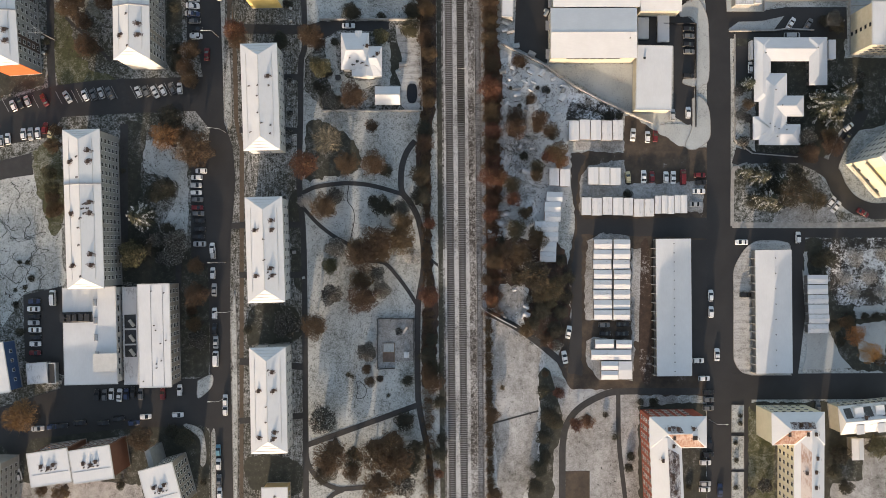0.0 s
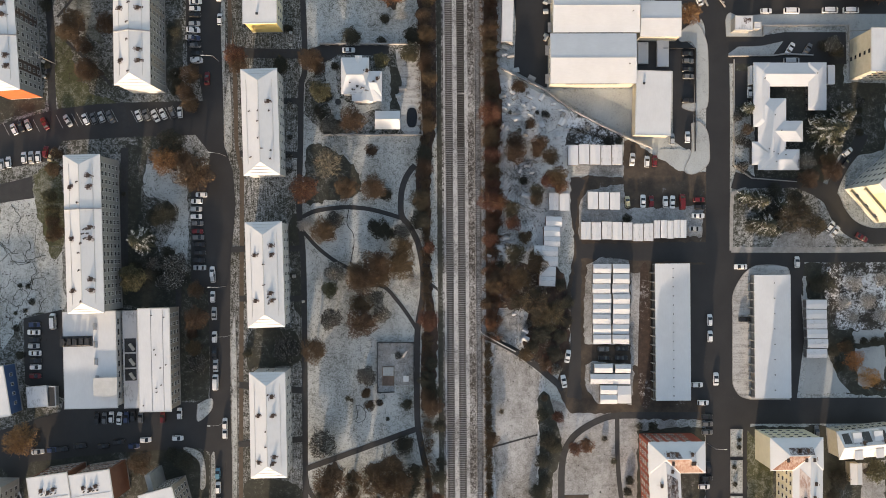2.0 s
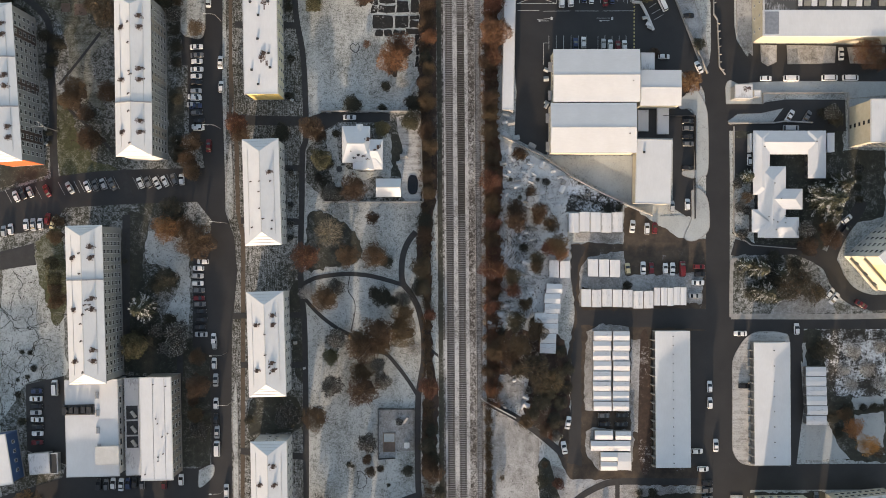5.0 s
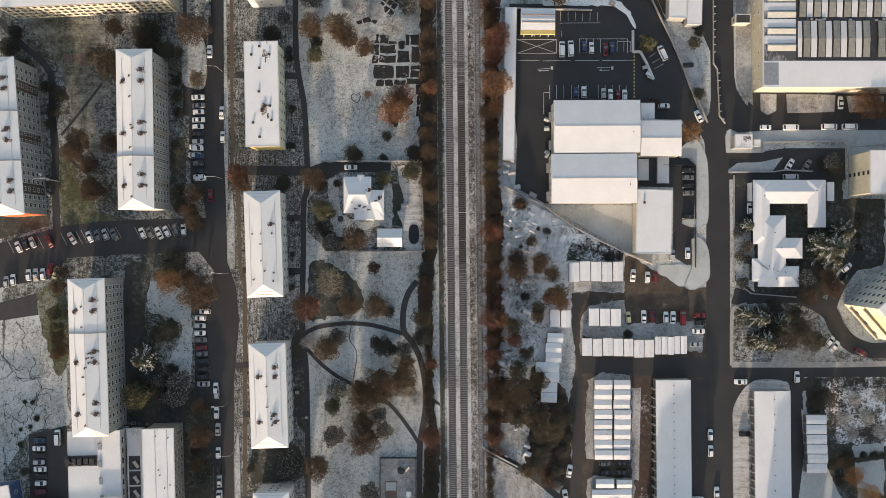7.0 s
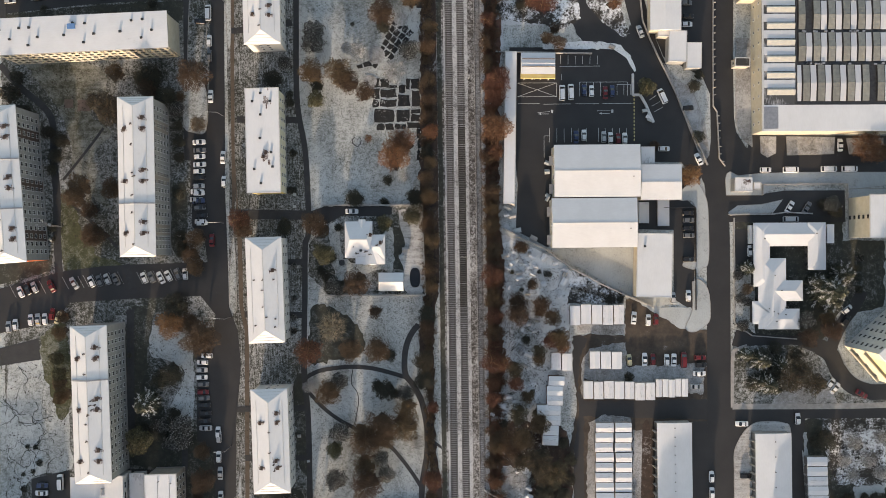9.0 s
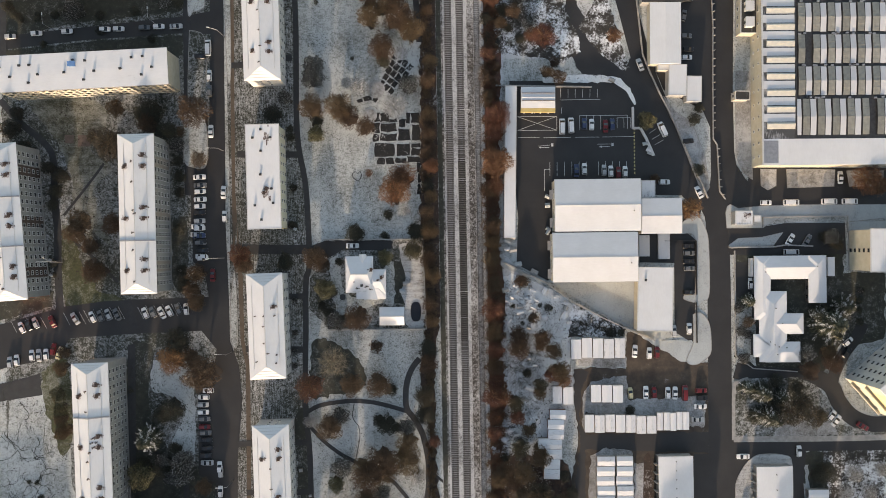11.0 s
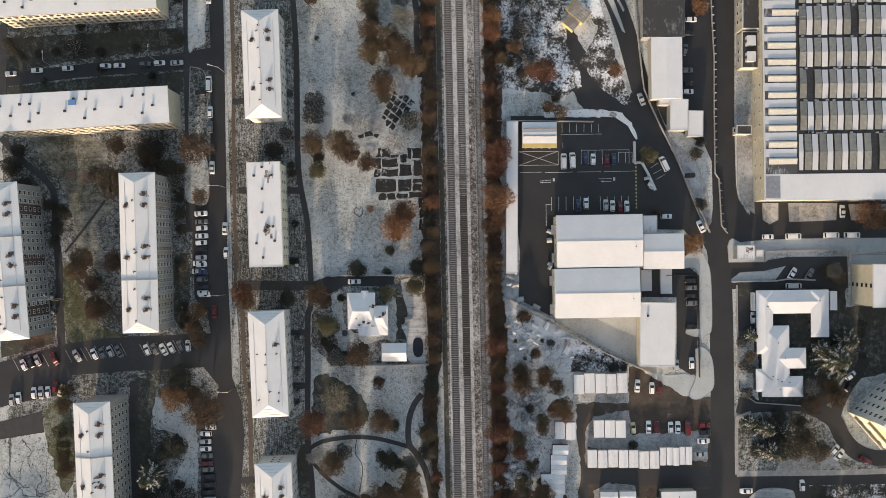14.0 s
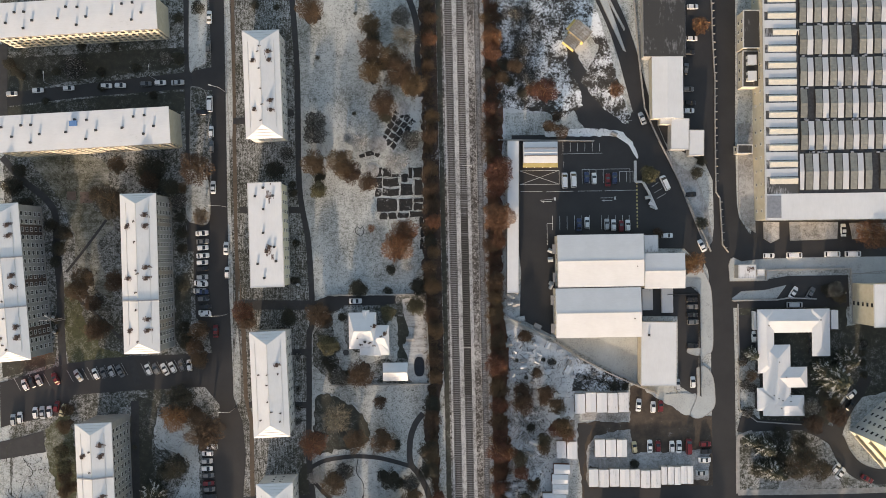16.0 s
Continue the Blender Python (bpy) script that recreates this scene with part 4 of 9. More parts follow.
sheet("rubble_field", [(14.6, 191.9), (43.0, 191.5), (45.6, 170.3), (40.7, 164.7), (41.5, 153.1), (45.2, 147.3), (44.2, 139.6), (37.4, 137.8), (17.3, 140.0), (16.0, 157.3)], M["rubble"], 0.045, "rough ground with bright snow between dark weeds", "ground")
sheet("building_site", [(48.0, 176.1), (51.2, 172.7), (55.0, 161.5), (56.9, 154.2), (62.6, 135.0), (60.6, 133.7), (52.1, 140.4), (45.6, 148.4), (52.3, 159.5), (44.6, 170.8), (42.0, 176.2)], M["rubble"], 0.06, "rubble and snow beside the road", "ground")
sheet("site_track", [(38.0, 172.3), (41.3, 169.6), (39.9, 166.3), (45.0, 156.3), (49.6, 149.7), (52.1, 141.0), (58.7, 139.0), (66.4, 123.7), (48.0, 129.9), (44.1, 136.5), (41.6, 147.1), (37.7, 151.8), (32.0, 165.1)], M["asphalt"], 0.066, "muddy black track to the yellow kiosk", "road", rough=0.9)
for pts in ([(52.6, 176.0), (55.2, 176.0), (61.2, 158.1), (60.3, 158.7)], [(55.2, 176.0), (56.0, 176.0), (61.0, 166.0), (60.7, 165.3)]):
    sheet("verge", pts, M["deep"], 0.19, "thin snowy wedge between lanes", "verge", thick=0.17)
sheet("verge", [(74.3, 124.9), (77.6, 120.2), (84.1, 115.5), (87.9, 105.6), (89.7, 93.7), (87.7, 90.4), (80.7, 108.3)], M["grit"], 0.2, "snowy verge along the road wall", "verge", thick=0.18)
sheet("factory_verge", [(98.9, 133.1), (103.5, 133.0), (104.3, 96.1), (101.0, 98.8), (98.8, 104.1)], M["grit"], 0.2, "snowy verge beside the factory wall", "verge", thick=0.18)
for pts in ([(107.0, 99.7), (112.4, 99.6), (112.3, 94.0), (109.5, 92.6), (107.2, 94.1)], [(115.9, 99.6), (132.4, 99.3), (132.0, 93.7), (116.1, 93.3)], [(136.3, 98.9), (148.8, 98.8), (148.7, 93.5), (137.2, 93.6)]):
    sheet("factory_verge", pts, M["grit"], 0.2, "snowy planted verge south of the factory", "verge", thick=0.18)
sheet("works_yard", [(71.1, 175.7), (90.2, 175.5), (90.6, 155.7), (90.4, 113.4), (87.5, 120.1), (74.4, 126.9), (70.5, 136.2)], M["asphalt"], 0.058, "dark asphalt works yard", "car park")
# shade round the corner blocks goes into this darker ground colour
sheet("lawn_south", [(59.1, -51.9), (88.5, -51.9), (88.5, -104.3), (59.1, -104.3)], M["shade"], 0.012, "frosted ground round the corner blocks in a shade tone", "lawn")
sheet("lawn_south", [(96.9, -51.5), (183.5, -51.5), (183.5, -104.3), (96.9, -104.3)], M["shade"], 0.012, "frosted ground round the corner blocks in a shade tone", "lawn")
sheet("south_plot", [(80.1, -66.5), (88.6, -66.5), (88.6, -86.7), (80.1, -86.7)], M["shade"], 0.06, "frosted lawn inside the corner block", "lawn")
for x0, x1, y0, y1 in ((368, 430, 175, 315), (368, 430, 335, 505), (368, 430, 520, 700)):
    ax, ay = (73.0, -41.0)
    bx, by = (138.3, -106.3)
    f = (bx - ax) / 1000
    sheet("verge", [(ax + x0 * f, ay - y0 * f), (ax + x1 * f, ay - y0 * f), (ax + x1 * f, ay - y1 * f), (ax + x0 * f, ay - y1 * f)], M["lawn"], 0.2, "snowy verge with low shrubs", "verge", thick=0.18)
sheet("courtyard_south", [(102.7, -52.8), (111.5, -60.6), (111.5, -86.7), (102.7, -86.7)], M["green"], 0.06, "frosted courtyard of the yellow block", "lawn")
sheet("street_pad", [(123.6, -51.0), (128.0, -51.0), (128.0, -56.5), (123.6, -56.5)], M["asphalt"], 0.03, "short asphalt drive beside the townhouse", "drive")
sheet("garden_south", [(140.9, -63.9), (149.0, -62.6), (149.0, -86.7), (130.4, -86.7), (130.4, -78.9), (140.9, -77.6)], M["grit"], 0.06, "snowy garden behind the mansard house", "garden")

for u, v in ((30, 545), (105, 520), (185, 525), (305, 505), (385, 498), (410, 492), (458, 488), (500, 484), (545, 478), (590, 476), (690, 478), (732, 470), (775, 470), (820, 466), (865, 462), (905, 455)):
    bx, by = (-149.0, 83.8)
    cx, cy = (-83.7, 18.5)
    f = (cx - bx) / 1000
    x, y = bx + u * f, by - v * f
    ribbon("bay_line", [(x - 1.1, y + 2.1), (x + 1.1, y - 2.1)], 0.10, M["paint"], 0.112, "faded slanted bay line", "road marking", 0.012, False)

# lines in the car park
def line(p, q, w=0.14, mat="paint", label="white painted bay line"):
    ribbon("bay_line", [p, q], w, M[mat], 0.082, label, "road marking", 0.012, False)


LX, LY = (1.9, 134.5)
RX, RY = (66.9, 67.6)
LF = (RX - LX) / 1000


def lot(u, v):
    return (LX + u * LF, LY - v * LF)


for u in (675, 712, 748, 785, 820, 855, 890, 925):
    line(lot(u, 247), lot(u, 320))
for u in (517, 555, 593, 632, 670, 710, 772, 808, 845, 882, 918):
    line(lot(u, 488), lot(u, 560))
for a, c in (((350, 250), (555, 250)), ((350, 322), (555, 322)), ((555, 250), (555, 322)), ((350, 250), (555, 322)), ((350, 322), (555, 250)), ((675, 247), (925, 247)), ((925, 247), (925, 310)), ((488, 527), (488, 640)), ((488, 527), (517, 527)), ((925, 490), (950, 555)), ((950, 490), (925, 555)), ((350, 350), (940, 345)), ((455, 405), (520, 400)), ((765, 397), (835, 397))):
    line(lot(*a), lot(*c))
for u in (440, 505, 545, 580):
    line(lot(u, 205), lot(u, 235))
for k in range(13):
    v = 315 + k * 19
    line(lot(960, v), lot(960, v + 11), 0.45, "paint_y", "yellow dashed edge marking")
for u in (525, 840):
    sheet("road_symbol", [lot(u, 391), lot(u + 11, 391), lot(u + 11, 407), lot(u, 407)], M["paint"], 0.084, "faded painted road symbol", "road marking", 0.012)
for a, c in (((1035, 345), (1075, 318)), ((1050, 375), (1095, 350)), ((1062, 405), (1112, 378))):
    line(lot(*a), lot(*c))

sheet("snow_mound", [(35.5, 141.4), (36.3, 146.7), (38.4, 150.0), (41.7, 149.6), (44.7, 146.6), (46.1, 143.8), (45.4, 139.3), (42.3, 137.8), (39.3, 136.5), (36.6, 137.5)], M["rubble"], 0.16, "churned snow at the edge of the building site", "ground", rounded=True, rough=0.9)
sheet("snow_edge", [(33.1, 131.4), (42.1, 132.2), (52.3, 132.5), (60.0, 130.8), (62.9, 127.4), (65.3, 122.2), (64.4, 121.9), (61.7, 126.6), (57.6, 129.6), (33.4, 129.8)], M["allot"], 0.15, "snow left along the car park wall", "ground", rough=0.5)

# arrows and lines on the car park
for ax, ay in ((33.7, 107.7), (54.3, 107.8)):
    head = Build().add([(-2.0, 0, 0), (-1.1, -0.35, 0), (-1.1, 0.35, 0), (-1.1, -0.09, 0), (-1.1, 0.09, 0), (1.6, 0.09, 0), (1.6, -0.09, 0)], [(0, 1, 2), (3, 6, 5, 4)])
    single("painted_arrow", head, M["paint"], "white arrow painted on the car park", "road marking", Matrix.Translation((ax, ay, 0.125)), kind="structure")
for p, q in [((24.9, 111.2), (32.2, 111.2)), ((33.5, 111.0), (42.8, 111.1)), ((44.3, 111.1), (52.4, 111.1)), ((53.5, 111.1), (64.3, 111.2)), ((39.0, 123.8), (52.8, 123.9)), ((63.1, 117.6), (58.5, 117.6)), ((58.5, 117.6), (58.5, 114.1)), ((60.8, 117.6), (60.8, 114.1)), ((63.1, 117.6), (63.1, 114.1))] + [((39.4, 127.7), (39.4, 124.6)), ((41.9, 127.6), (41.9, 124.6)), ((44.4, 127.4), (44.3, 124.6)), ((46.9, 127.4), (46.8, 124.6)), ((49.4, 127.4), (49.3, 124.5)), ((51.9, 127.4), (51.8, 124.5))]:
    ribbon("bay_line", [p, q], 0.14, M["paint"], 0.086, "thin worn white line on the car park", "road marking", 0.012, False)


# ---- buildings ----
WINDOW = {}


def window_mesh(w, h, style="frame"):
    key = (round(w, 2), round(h, 2), style)
    if key not in WINDOW:
        t = 0.17
        xs, zs = [-w / 2, -w / 2 + t, -0.04, 0.04, w / 2 - t, w / 2], [0, t, h - t, h]
        vs = [(x, -0.06, z) for z in zs for x in xs] + [(x, 0.05, z) for z in (0, h) for x in (-w / 2, w / 2)]
        fs, mi = [], []
        for r in range(3):
            for c in range(5):
                k = r * 6 + c
                fs.append((k, k + 1, k + 7, k + 6))
                mi.append(1 if r == 1 and c in (1, 3) else 0)
        fs += [(0, 24, 25, 5, 4, 3, 2, 1), (18, 19, 20, 21, 22, 23, 27, 26), (0, 6, 12, 18, 26, 24), (5, 25, 27, 23, 17, 11)]
        mi += [0] * 4
        WINDOW[key] = mesh_of("window", vs, fs, [M[style], M["glass"]], mi)
    return WINDOW[key]


def windows(parent, side, W, L, floors, cols, size=(1.5, 1.5), first=1.4, rise=2.85, margin=1.6, skip=(), style="frame"):
    """Rows of windows on one side (n, s, e or w) of a block W wide and L long."""
    span = (W if side in "ns" else L) - 2 * margin
    me = window_mesh(*size, style)
    for c in range(cols):
        if c in skip:
            continue
        s = -span / 2 + span * (c + 0.5) / cols
        for f in range(floors):
            z = first + f * rise
            at = {"s": pose(s, -L / 2 - 0.03, z), "n": pose(s, L / 2 + 0.03, z, 0, 0, 180), "e": pose(W / 2 + 0.03, s, z, 0, 0, 90), "w": pose(-W / 2 - 0.03, s, z, 0, 0, -90)}[side]
            part("window", me, None, parent, at=at)


def roof_mesh(W, L, h, rise, hip, over=0.45, thick=0.22):
    """A hipped or gabled roof with its ridge along L; hip is how far the ridge stops short of the ends."""
    a, c = W / 2 + over, L / 2 + over
    b = Build()
    e = [(-a, -c), (a, -c), (a, c), (-a, c)]
    vs = [(x, y, h) for x, y in e] + [(0, -c + hip, h + rise), (0, c - hip, h + rise)] + [(x, y, h - thick) for x, y in e]
    fs = [(0, 1, 4), (1, 2, 5, 4), (2, 3, 5), (3, 0, 4, 5), (6, 7, 1, 0), (7, 8, 2, 1), (8, 9, 3, 2), (9, 6, 0, 3), (9, 8, 7, 6)]
    return b.add(vs, fs)


def roof_z(u, v, W, L, h, rise, hip):
    x = abs(u - 0.5) * W
    z = h + rise * (1 - x / (W / 2 + 0.45))
    d = min(v, 1 - v) * L + 0.45
    return min(z, h + rise * d / hip) if hip > 0.1 else z


def blob(r, seed, z=0.0, n=11, sx=1.0, sy=1.0):
    rnd = random.Random(seed)
    ph = [rnd.uniform(0, 6.28) for _ in range(4)]
    out = []
    for k in range(n * 3):
        t = 2 * math.pi * k / (n * 3)
        q = r * (0.82 + 0.16 * math.sin(2 * t + ph[0]) + 0.14 * math.sin(3 * t + ph[1]) + 0.10 * math.sin(7 * t + ph[2]) + rnd.uniform(-0.1, 0.1))
        out.append((math.cos(t) * q * sx, math.sin(t) * q * sy))
    return out


CHIM = {}


def chimney(parent, x, y, z, kind="stack", slope=0.0, seed=0, melt=0.9):
    if kind not in CHIM:
        b = Build()
        if kind == "stack":
            b.box(-0.35, 0.35, -0.55, 0.55, -0.6, 0.42).box(-0.43, 0.43, -0.63, 0.63, 0.42, 0.52)
            b.tube((0, -0.25, 0.52), (0, -0.25, 0.66), 0.13, 0.13).tube((0, 0.25, 0.52), (0, 0.25, 0.66), 0.13, 0.13)
            CHIM[kind] = b.mesh("chimney", [M["soot"]])
        elif kind == "vent":
            b.box(-0.28, 0.28, -0.28, 0.28, -0.4, 0.45).box(-0.38, 0.38, -0.38, 0.38, 0.45, 0.55)
            CHIM[kind] = b.mesh("vent", [M["darkmetal"]])
        else:
            b.tube((0, 0, -0.3), (0, 0, 0.34), 0.12, 0.12, 8).tube((0, 0, 0.34), (0, 0, 0.44), 0.2, 0.2, 8)
            CHIM[kind] = b.mesh("vent_pipe", [M["darkmetal"]])
    ob = part({"stack": "chimney", "vent": "roof_vent"}.get(kind, "vent_pipe"), CHIM[kind], None, parent, at=Matrix.Translation((x, y, z)))
    if melt:
        m = Build().prism(blob(melt * 1.35, seed, sx=1.2, sy=0.8, n=16), 0.0, 0.03)
        if kind == "stack":               # drips drawn out by wind and slope
            sr = random.Random(seed * 7 + 1)
            for k in range(7):
                x2, y2, l2 = sr.uniform(-1.2, 1.2), sr.uniform(-0.8, 0.8), sr.uniform(0.12, 0.45)
                m.box(x2 - 0.07, x2 + 0.07, y2 - l2, y2 + l2, 0.0, 0.034 + 0.002 * k)
        tagged(part("melted_patch", m, M["melt"], ob, "dark wet patch where snow has melted", at=Matrix.Translation((0, 0, 0.02)) @ Matrix.Rotation(slope, 4, "Y")), "dark wet patch where snow has melted", kind="stuff")
    return ob


def block(name, label, nw, ne, sw, h, wall, roof="roof", rise=2.3, hip=3.4, kind="hip", category="apartment block", stacks=(), vents=(), group="", base=0.0, gutter=True, melt=0.9, over=0.45):
    """A building: walls, roof, gutters, chimneys. kind: hip, ew (ridge west-east), flat."""
    c, W, L, turn = frame_of(nw, ne, sw)
    W, L = W - 2 * over, L - 2 * over
    th = thing(name, label, category, Matrix.Translation((c.x, c.y, base)) @ Matrix.Rotation(turn, 4, "Z"), group)
    part("wall", Build().box(-W / 2, W / 2, -L / 2, L / 2, -0.3, h - 0.05), M[wall], th)
    part("plinth", Build().box(-W / 2 - 0.06, W / 2 + 0.06, -L / 2 - 0.06, L / 2 + 0.06, -0.3, 0.7), M["concrete"], th)
    if kind == "flat":
        part("roof", Build().box(-W / 2 - over + 0.3, W / 2 + over - 0.3, -L / 2 - over + 0.3, L / 2 + over - 0.3, h - 0.05, h + 0.1), M[roof], th)
        a, d = W / 2 + over, L / 2 + over
        for x0, x1, y0, y1 in ((-a, a, -d, -d + 0.3), (-a, a, d - 0.3, d), (-a, -a + 0.3, -d + 0.3, d - 0.3), (a - 0.3, a, -d + 0.3, d - 0.3)):
            part("parapet", Build().box(x0, x1, y0, y1, h - 0.25, h + 0.15), M["frame"], th)
    else:
        data = roof_mesh(W, L, h, rise, hip, over) if kind == "hip" else roof_mesh(L, W, h, rise, hip, over)
        top = part("roof", data, M[roof], th, at=None if kind == "hip" else pose(0, 0, 0, 0, 0, 90))
        ridge = (L if kind == "hip" else W) / 2 + over - hip
        rise > 0.4 and part("ridge_cap", Build().box(-0.10, 0.10, -ridge, ridge, h + rise - 0.06, h + rise + 0.05), M["frame"], top)
        if gutter:
            a, d = W / 2 + over + 0.06, L / 2 + over + 0.06
            for x0, x1, y0, y1 in ((-a, a, -d, -d + 0.12), (-a, a, d - 0.12, d), (-a, -a + 0.12, -d + 0.12, d - 0.12), (a - 0.12, a, -d + 0.12, d - 0.12)):
                part("gutter", Build().box(x0, x1, y0, y1, h - 0.2, h - 0.06), M["metal"], top, at=None if kind == "hip" else pose(0, 0, 0, 0, 0, -90))
    pitch = math.atan2(rise, W / 2 + over) if kind == "hip" else 0.0
    for k, s in enumerate(tuple(stacks) + tuple(vents)):
        u, v = s[0], s[1]
        z = h + 0.1 if kind == "flat" else (roof_z(u, v, W, L, h, rise, hip) if kind == "hip" else roof_z(v, u, L, W, h, rise, hip))
        sl = 0 if kind == "flat" or abs(u - 0.5) < 0.04 else (pitch if u > 0.5 else -pitch)
        chimney(th, (u - 0.5) * W, (0.5 - v) * L, z, "stack" if k < len(stacks) else (s[2] if len(s) > 2 else "pipe"), sl, k + int(abs(c.x) * 7), (melt if k < len(stacks) else melt * 0.45))
    return th, W, L


def guards(th, W, L, h, rise, hip, us=(0.16, 0.84)):
    """Snow guards: thin rails along both slopes."""
    for u in us:
        z = h + rise * (1 - abs(u - 0.5) * W / (W / 2 + 0.45)) + 0.12
        x, y = (u - 0.5) * W, L / 2 - hip * 0.75
        part("snow_guard", Build().box(x - 0.035, x + 0.035, -y, y, z - 0.1, z + 0.02), M["frame"], th)
    for end in (-1, 1):                   # short rails across the hipped ends
        g = Build()
        for f in (0.2, 0.42, 0.64):
            x, y, z = (W / 2 + 0.45) * (1 - f) - 0.15, end * (L / 2 + 0.45 - hip * f), h + rise * f
            g.box(-x, x, y - 0.06, y + 0.06, z - 0.1, z + 0.09)
        part("snow_guard", g, M["frame"], th)


def seam(th, W, L, h, rise, hip, v, over=0.45):
    """A raised fire wall across a hipped roof."""
    y = (0.5 - v) * L
    vs = []
    for dy in (-0.2, 0.2):
        vs += [(-W / 2 - over, y + dy, h), (0, y + dy, h + rise), (W / 2 + over, y + dy, h), (W / 2 + over, y + dy, h + 0.35), (0, y + dy, h + rise + 0.35), (-W / 2 - over, y + dy, h + 0.35)]
    fs = [(0, 1, 4, 5), (1, 2, 3, 4), (11, 10, 7, 6), (10, 9, 8, 7), (5, 4, 10, 11), (4, 3, 9, 10)]
    part("fire_wall", Build().add(vs, fs), M["metal"], th)


def panel(th, side, W, L, s, width, z0, z1, mat, name="stair_panel"):
    d = 0.08
    if side == "e":
        b = Build().box(W / 2, W / 2 + d, s - width / 2, s + width / 2, z0, z1)
    elif side == "s":
        b = Build().box(s - width / 2, s + width / 2, -L / 2 - d, -L / 2, z0, z1)
    elif side == "n":
        b = Build().box(s - width / 2, s + width / 2, L / 2, L / 2 + d, z0, z1)
    else:
        b = Build().box(-W / 2 - d, -W / 2, s - width / 2, s + width / 2, z0, z1)
    return part(name, b, M[mat], th)


# long housing blocks in the west
TRIO = ((0.19, 0.2), (0.74, 0.13), (0.74, 0.2), (0.19, 0.53), (0.74, 0.46), (0.74, 0.53), (0.19, 0.86), (0.74, 0.79), (0.74, 0.86))
DOTS = ((0.42, 0.17), (0.42, 0.3), (0.42, 0.62), (0.42, 0.73), (0.45, 0.93))
for nw, ne, sw, stair, gable, extra in (
        ((-105.1, 111.2), (-93.5, 111.3), (-104.4, 59.9), "ochre", "white", ((0.45, 0.48), (0.5, 0.5))),
        ((-120.6, 37.8), (-108.8, 38.0), (-119.1, -12.7), "grey", "grey", ((0.55, 0.5), (0.6, 0.47), (0.6, 0.53), (0.68, 0.5), (0.5, 0.56))),
        ((-149.3, 108.4), (-137.7, 108.6), (-145.8, 58.0), "brick", "orange", ((0.3, 0.9), (0.42, 0.93)))):
    th, W, L = block("housing_block", "long grey five-storey housing block with a hipped snowy roof", nw, ne, sw, 15.0, "grey", stacks=TRIO, vents=DOTS + extra, group="long housing blocks", melt=0.95)
    for v in (0.34, 0.66) if stair == "brick" else (0.34,) if stair == "grey" else (0.67,):
        seam(th, W, L, 15.0, 2.3, 3.4, v)
    guards(th, W, L, 15.0, 2.3, 3.4)
    for side in "ew":
        for k in (-1, 0, 1):
            panel(th, side, W, L, k * L * 0.335, 3.4, 0.8, 14.6, {"ochre": "taupe", "brick": "soot"}.get(stair, stair))
        windows(th, side, W, L, 5, 18, (1.5, 1.45), 1.3, 2.75, 1.5)
    if gable != "grey":
        panel(th, "s", W, L, 0, W - 0.02, 0.7, 14.7, gable, "gable_panel")

# three-storey blocks in a row by the park
ROOFDOTS = ((0.2, 0.4), (0.48, 0.4), (0.77, 0.3), (0.78, 0.4), (0.45, 0.5), (0.46, 0.66), (0.55, 0.76), (0.8, 0.78), (0.2, 0.84), (0.78, 0.86))
for nw, ne, sw, st, vt in (
        ((-65.2, 66.0), (-53.4, 66.2), (-64.1, 31.6), ((0.77, 0.31),), ROOFDOTS),
        ((-63.7, 16.7), (-51.7, 16.8), (-62.7, -17.3), ((0.24, 0.31), (0.73, 0.22), (0.73, 0.31), (0.24, 0.75), (0.68, 0.68), (0.72, 0.75)), ((0.5, 0.4), (0.35, 0.3), (0.6, 0.72), (0.62, 0.78), (0.5, 0.6))),
        ((-62.3, -31.8), (-50.6, -31.5), (-61.6, -65.9), ((0.66, 0.22), (0.7, 0.8), (0.66, 0.86), (0.23, 0.85), (0.24, 0.4), (0.68, 0.4)), ((0.55, 0.2), (0.47, 0.55), (0.45, 0.7), (0.6, 0.88))),
        ((-66.1, 164.0), (-54.1, 164.0), (-65.3, 128.8), ((0.26, 0.28), (0.72, 0.2), (0.74, 0.28), (0.74, 0.66), (0.26, 0.74), (0.74, 0.75)), ((0.45, 0.36), (0.48, 0.55), (0.48, 0.15), (0.42, 0.2), (0.45, 0.85), (0.5, 0.7)))):
    th, W, L = block("housing_block", "white three-storey block with a hipped snow-covered roof", nw, ne, sw, 11.5, "white", rise=2.0, hip=4.2, stacks=st, vents=vt, group="row of housing blocks", melt=0.75)
    guards(th, W, L, 11.5, 2.0, 4.2, (0.12, 0.88))
    for side in "ew":
        windows(th, side, W, L, 4, 11, (1.3, 1.3), 1.2, 2.6, 1.2)
    for side in "ns":
        windows(th, side, W, L, 3, 2, (1.1, 1.2), 2.6, 2.6, 3.0)
    for k in (-0.3, 0.3):
        part("balcony", Build().box(-W / 2 - 0.9, -W / 2, k * L - 1.6, k * L + 1.6, 3.0, 3.2).box(-W / 2 - 0.9, -W / 2 - 0.8, k * L - 1.6, k * L + 1.6, 3.2, 4.1), M["concrete"], th)

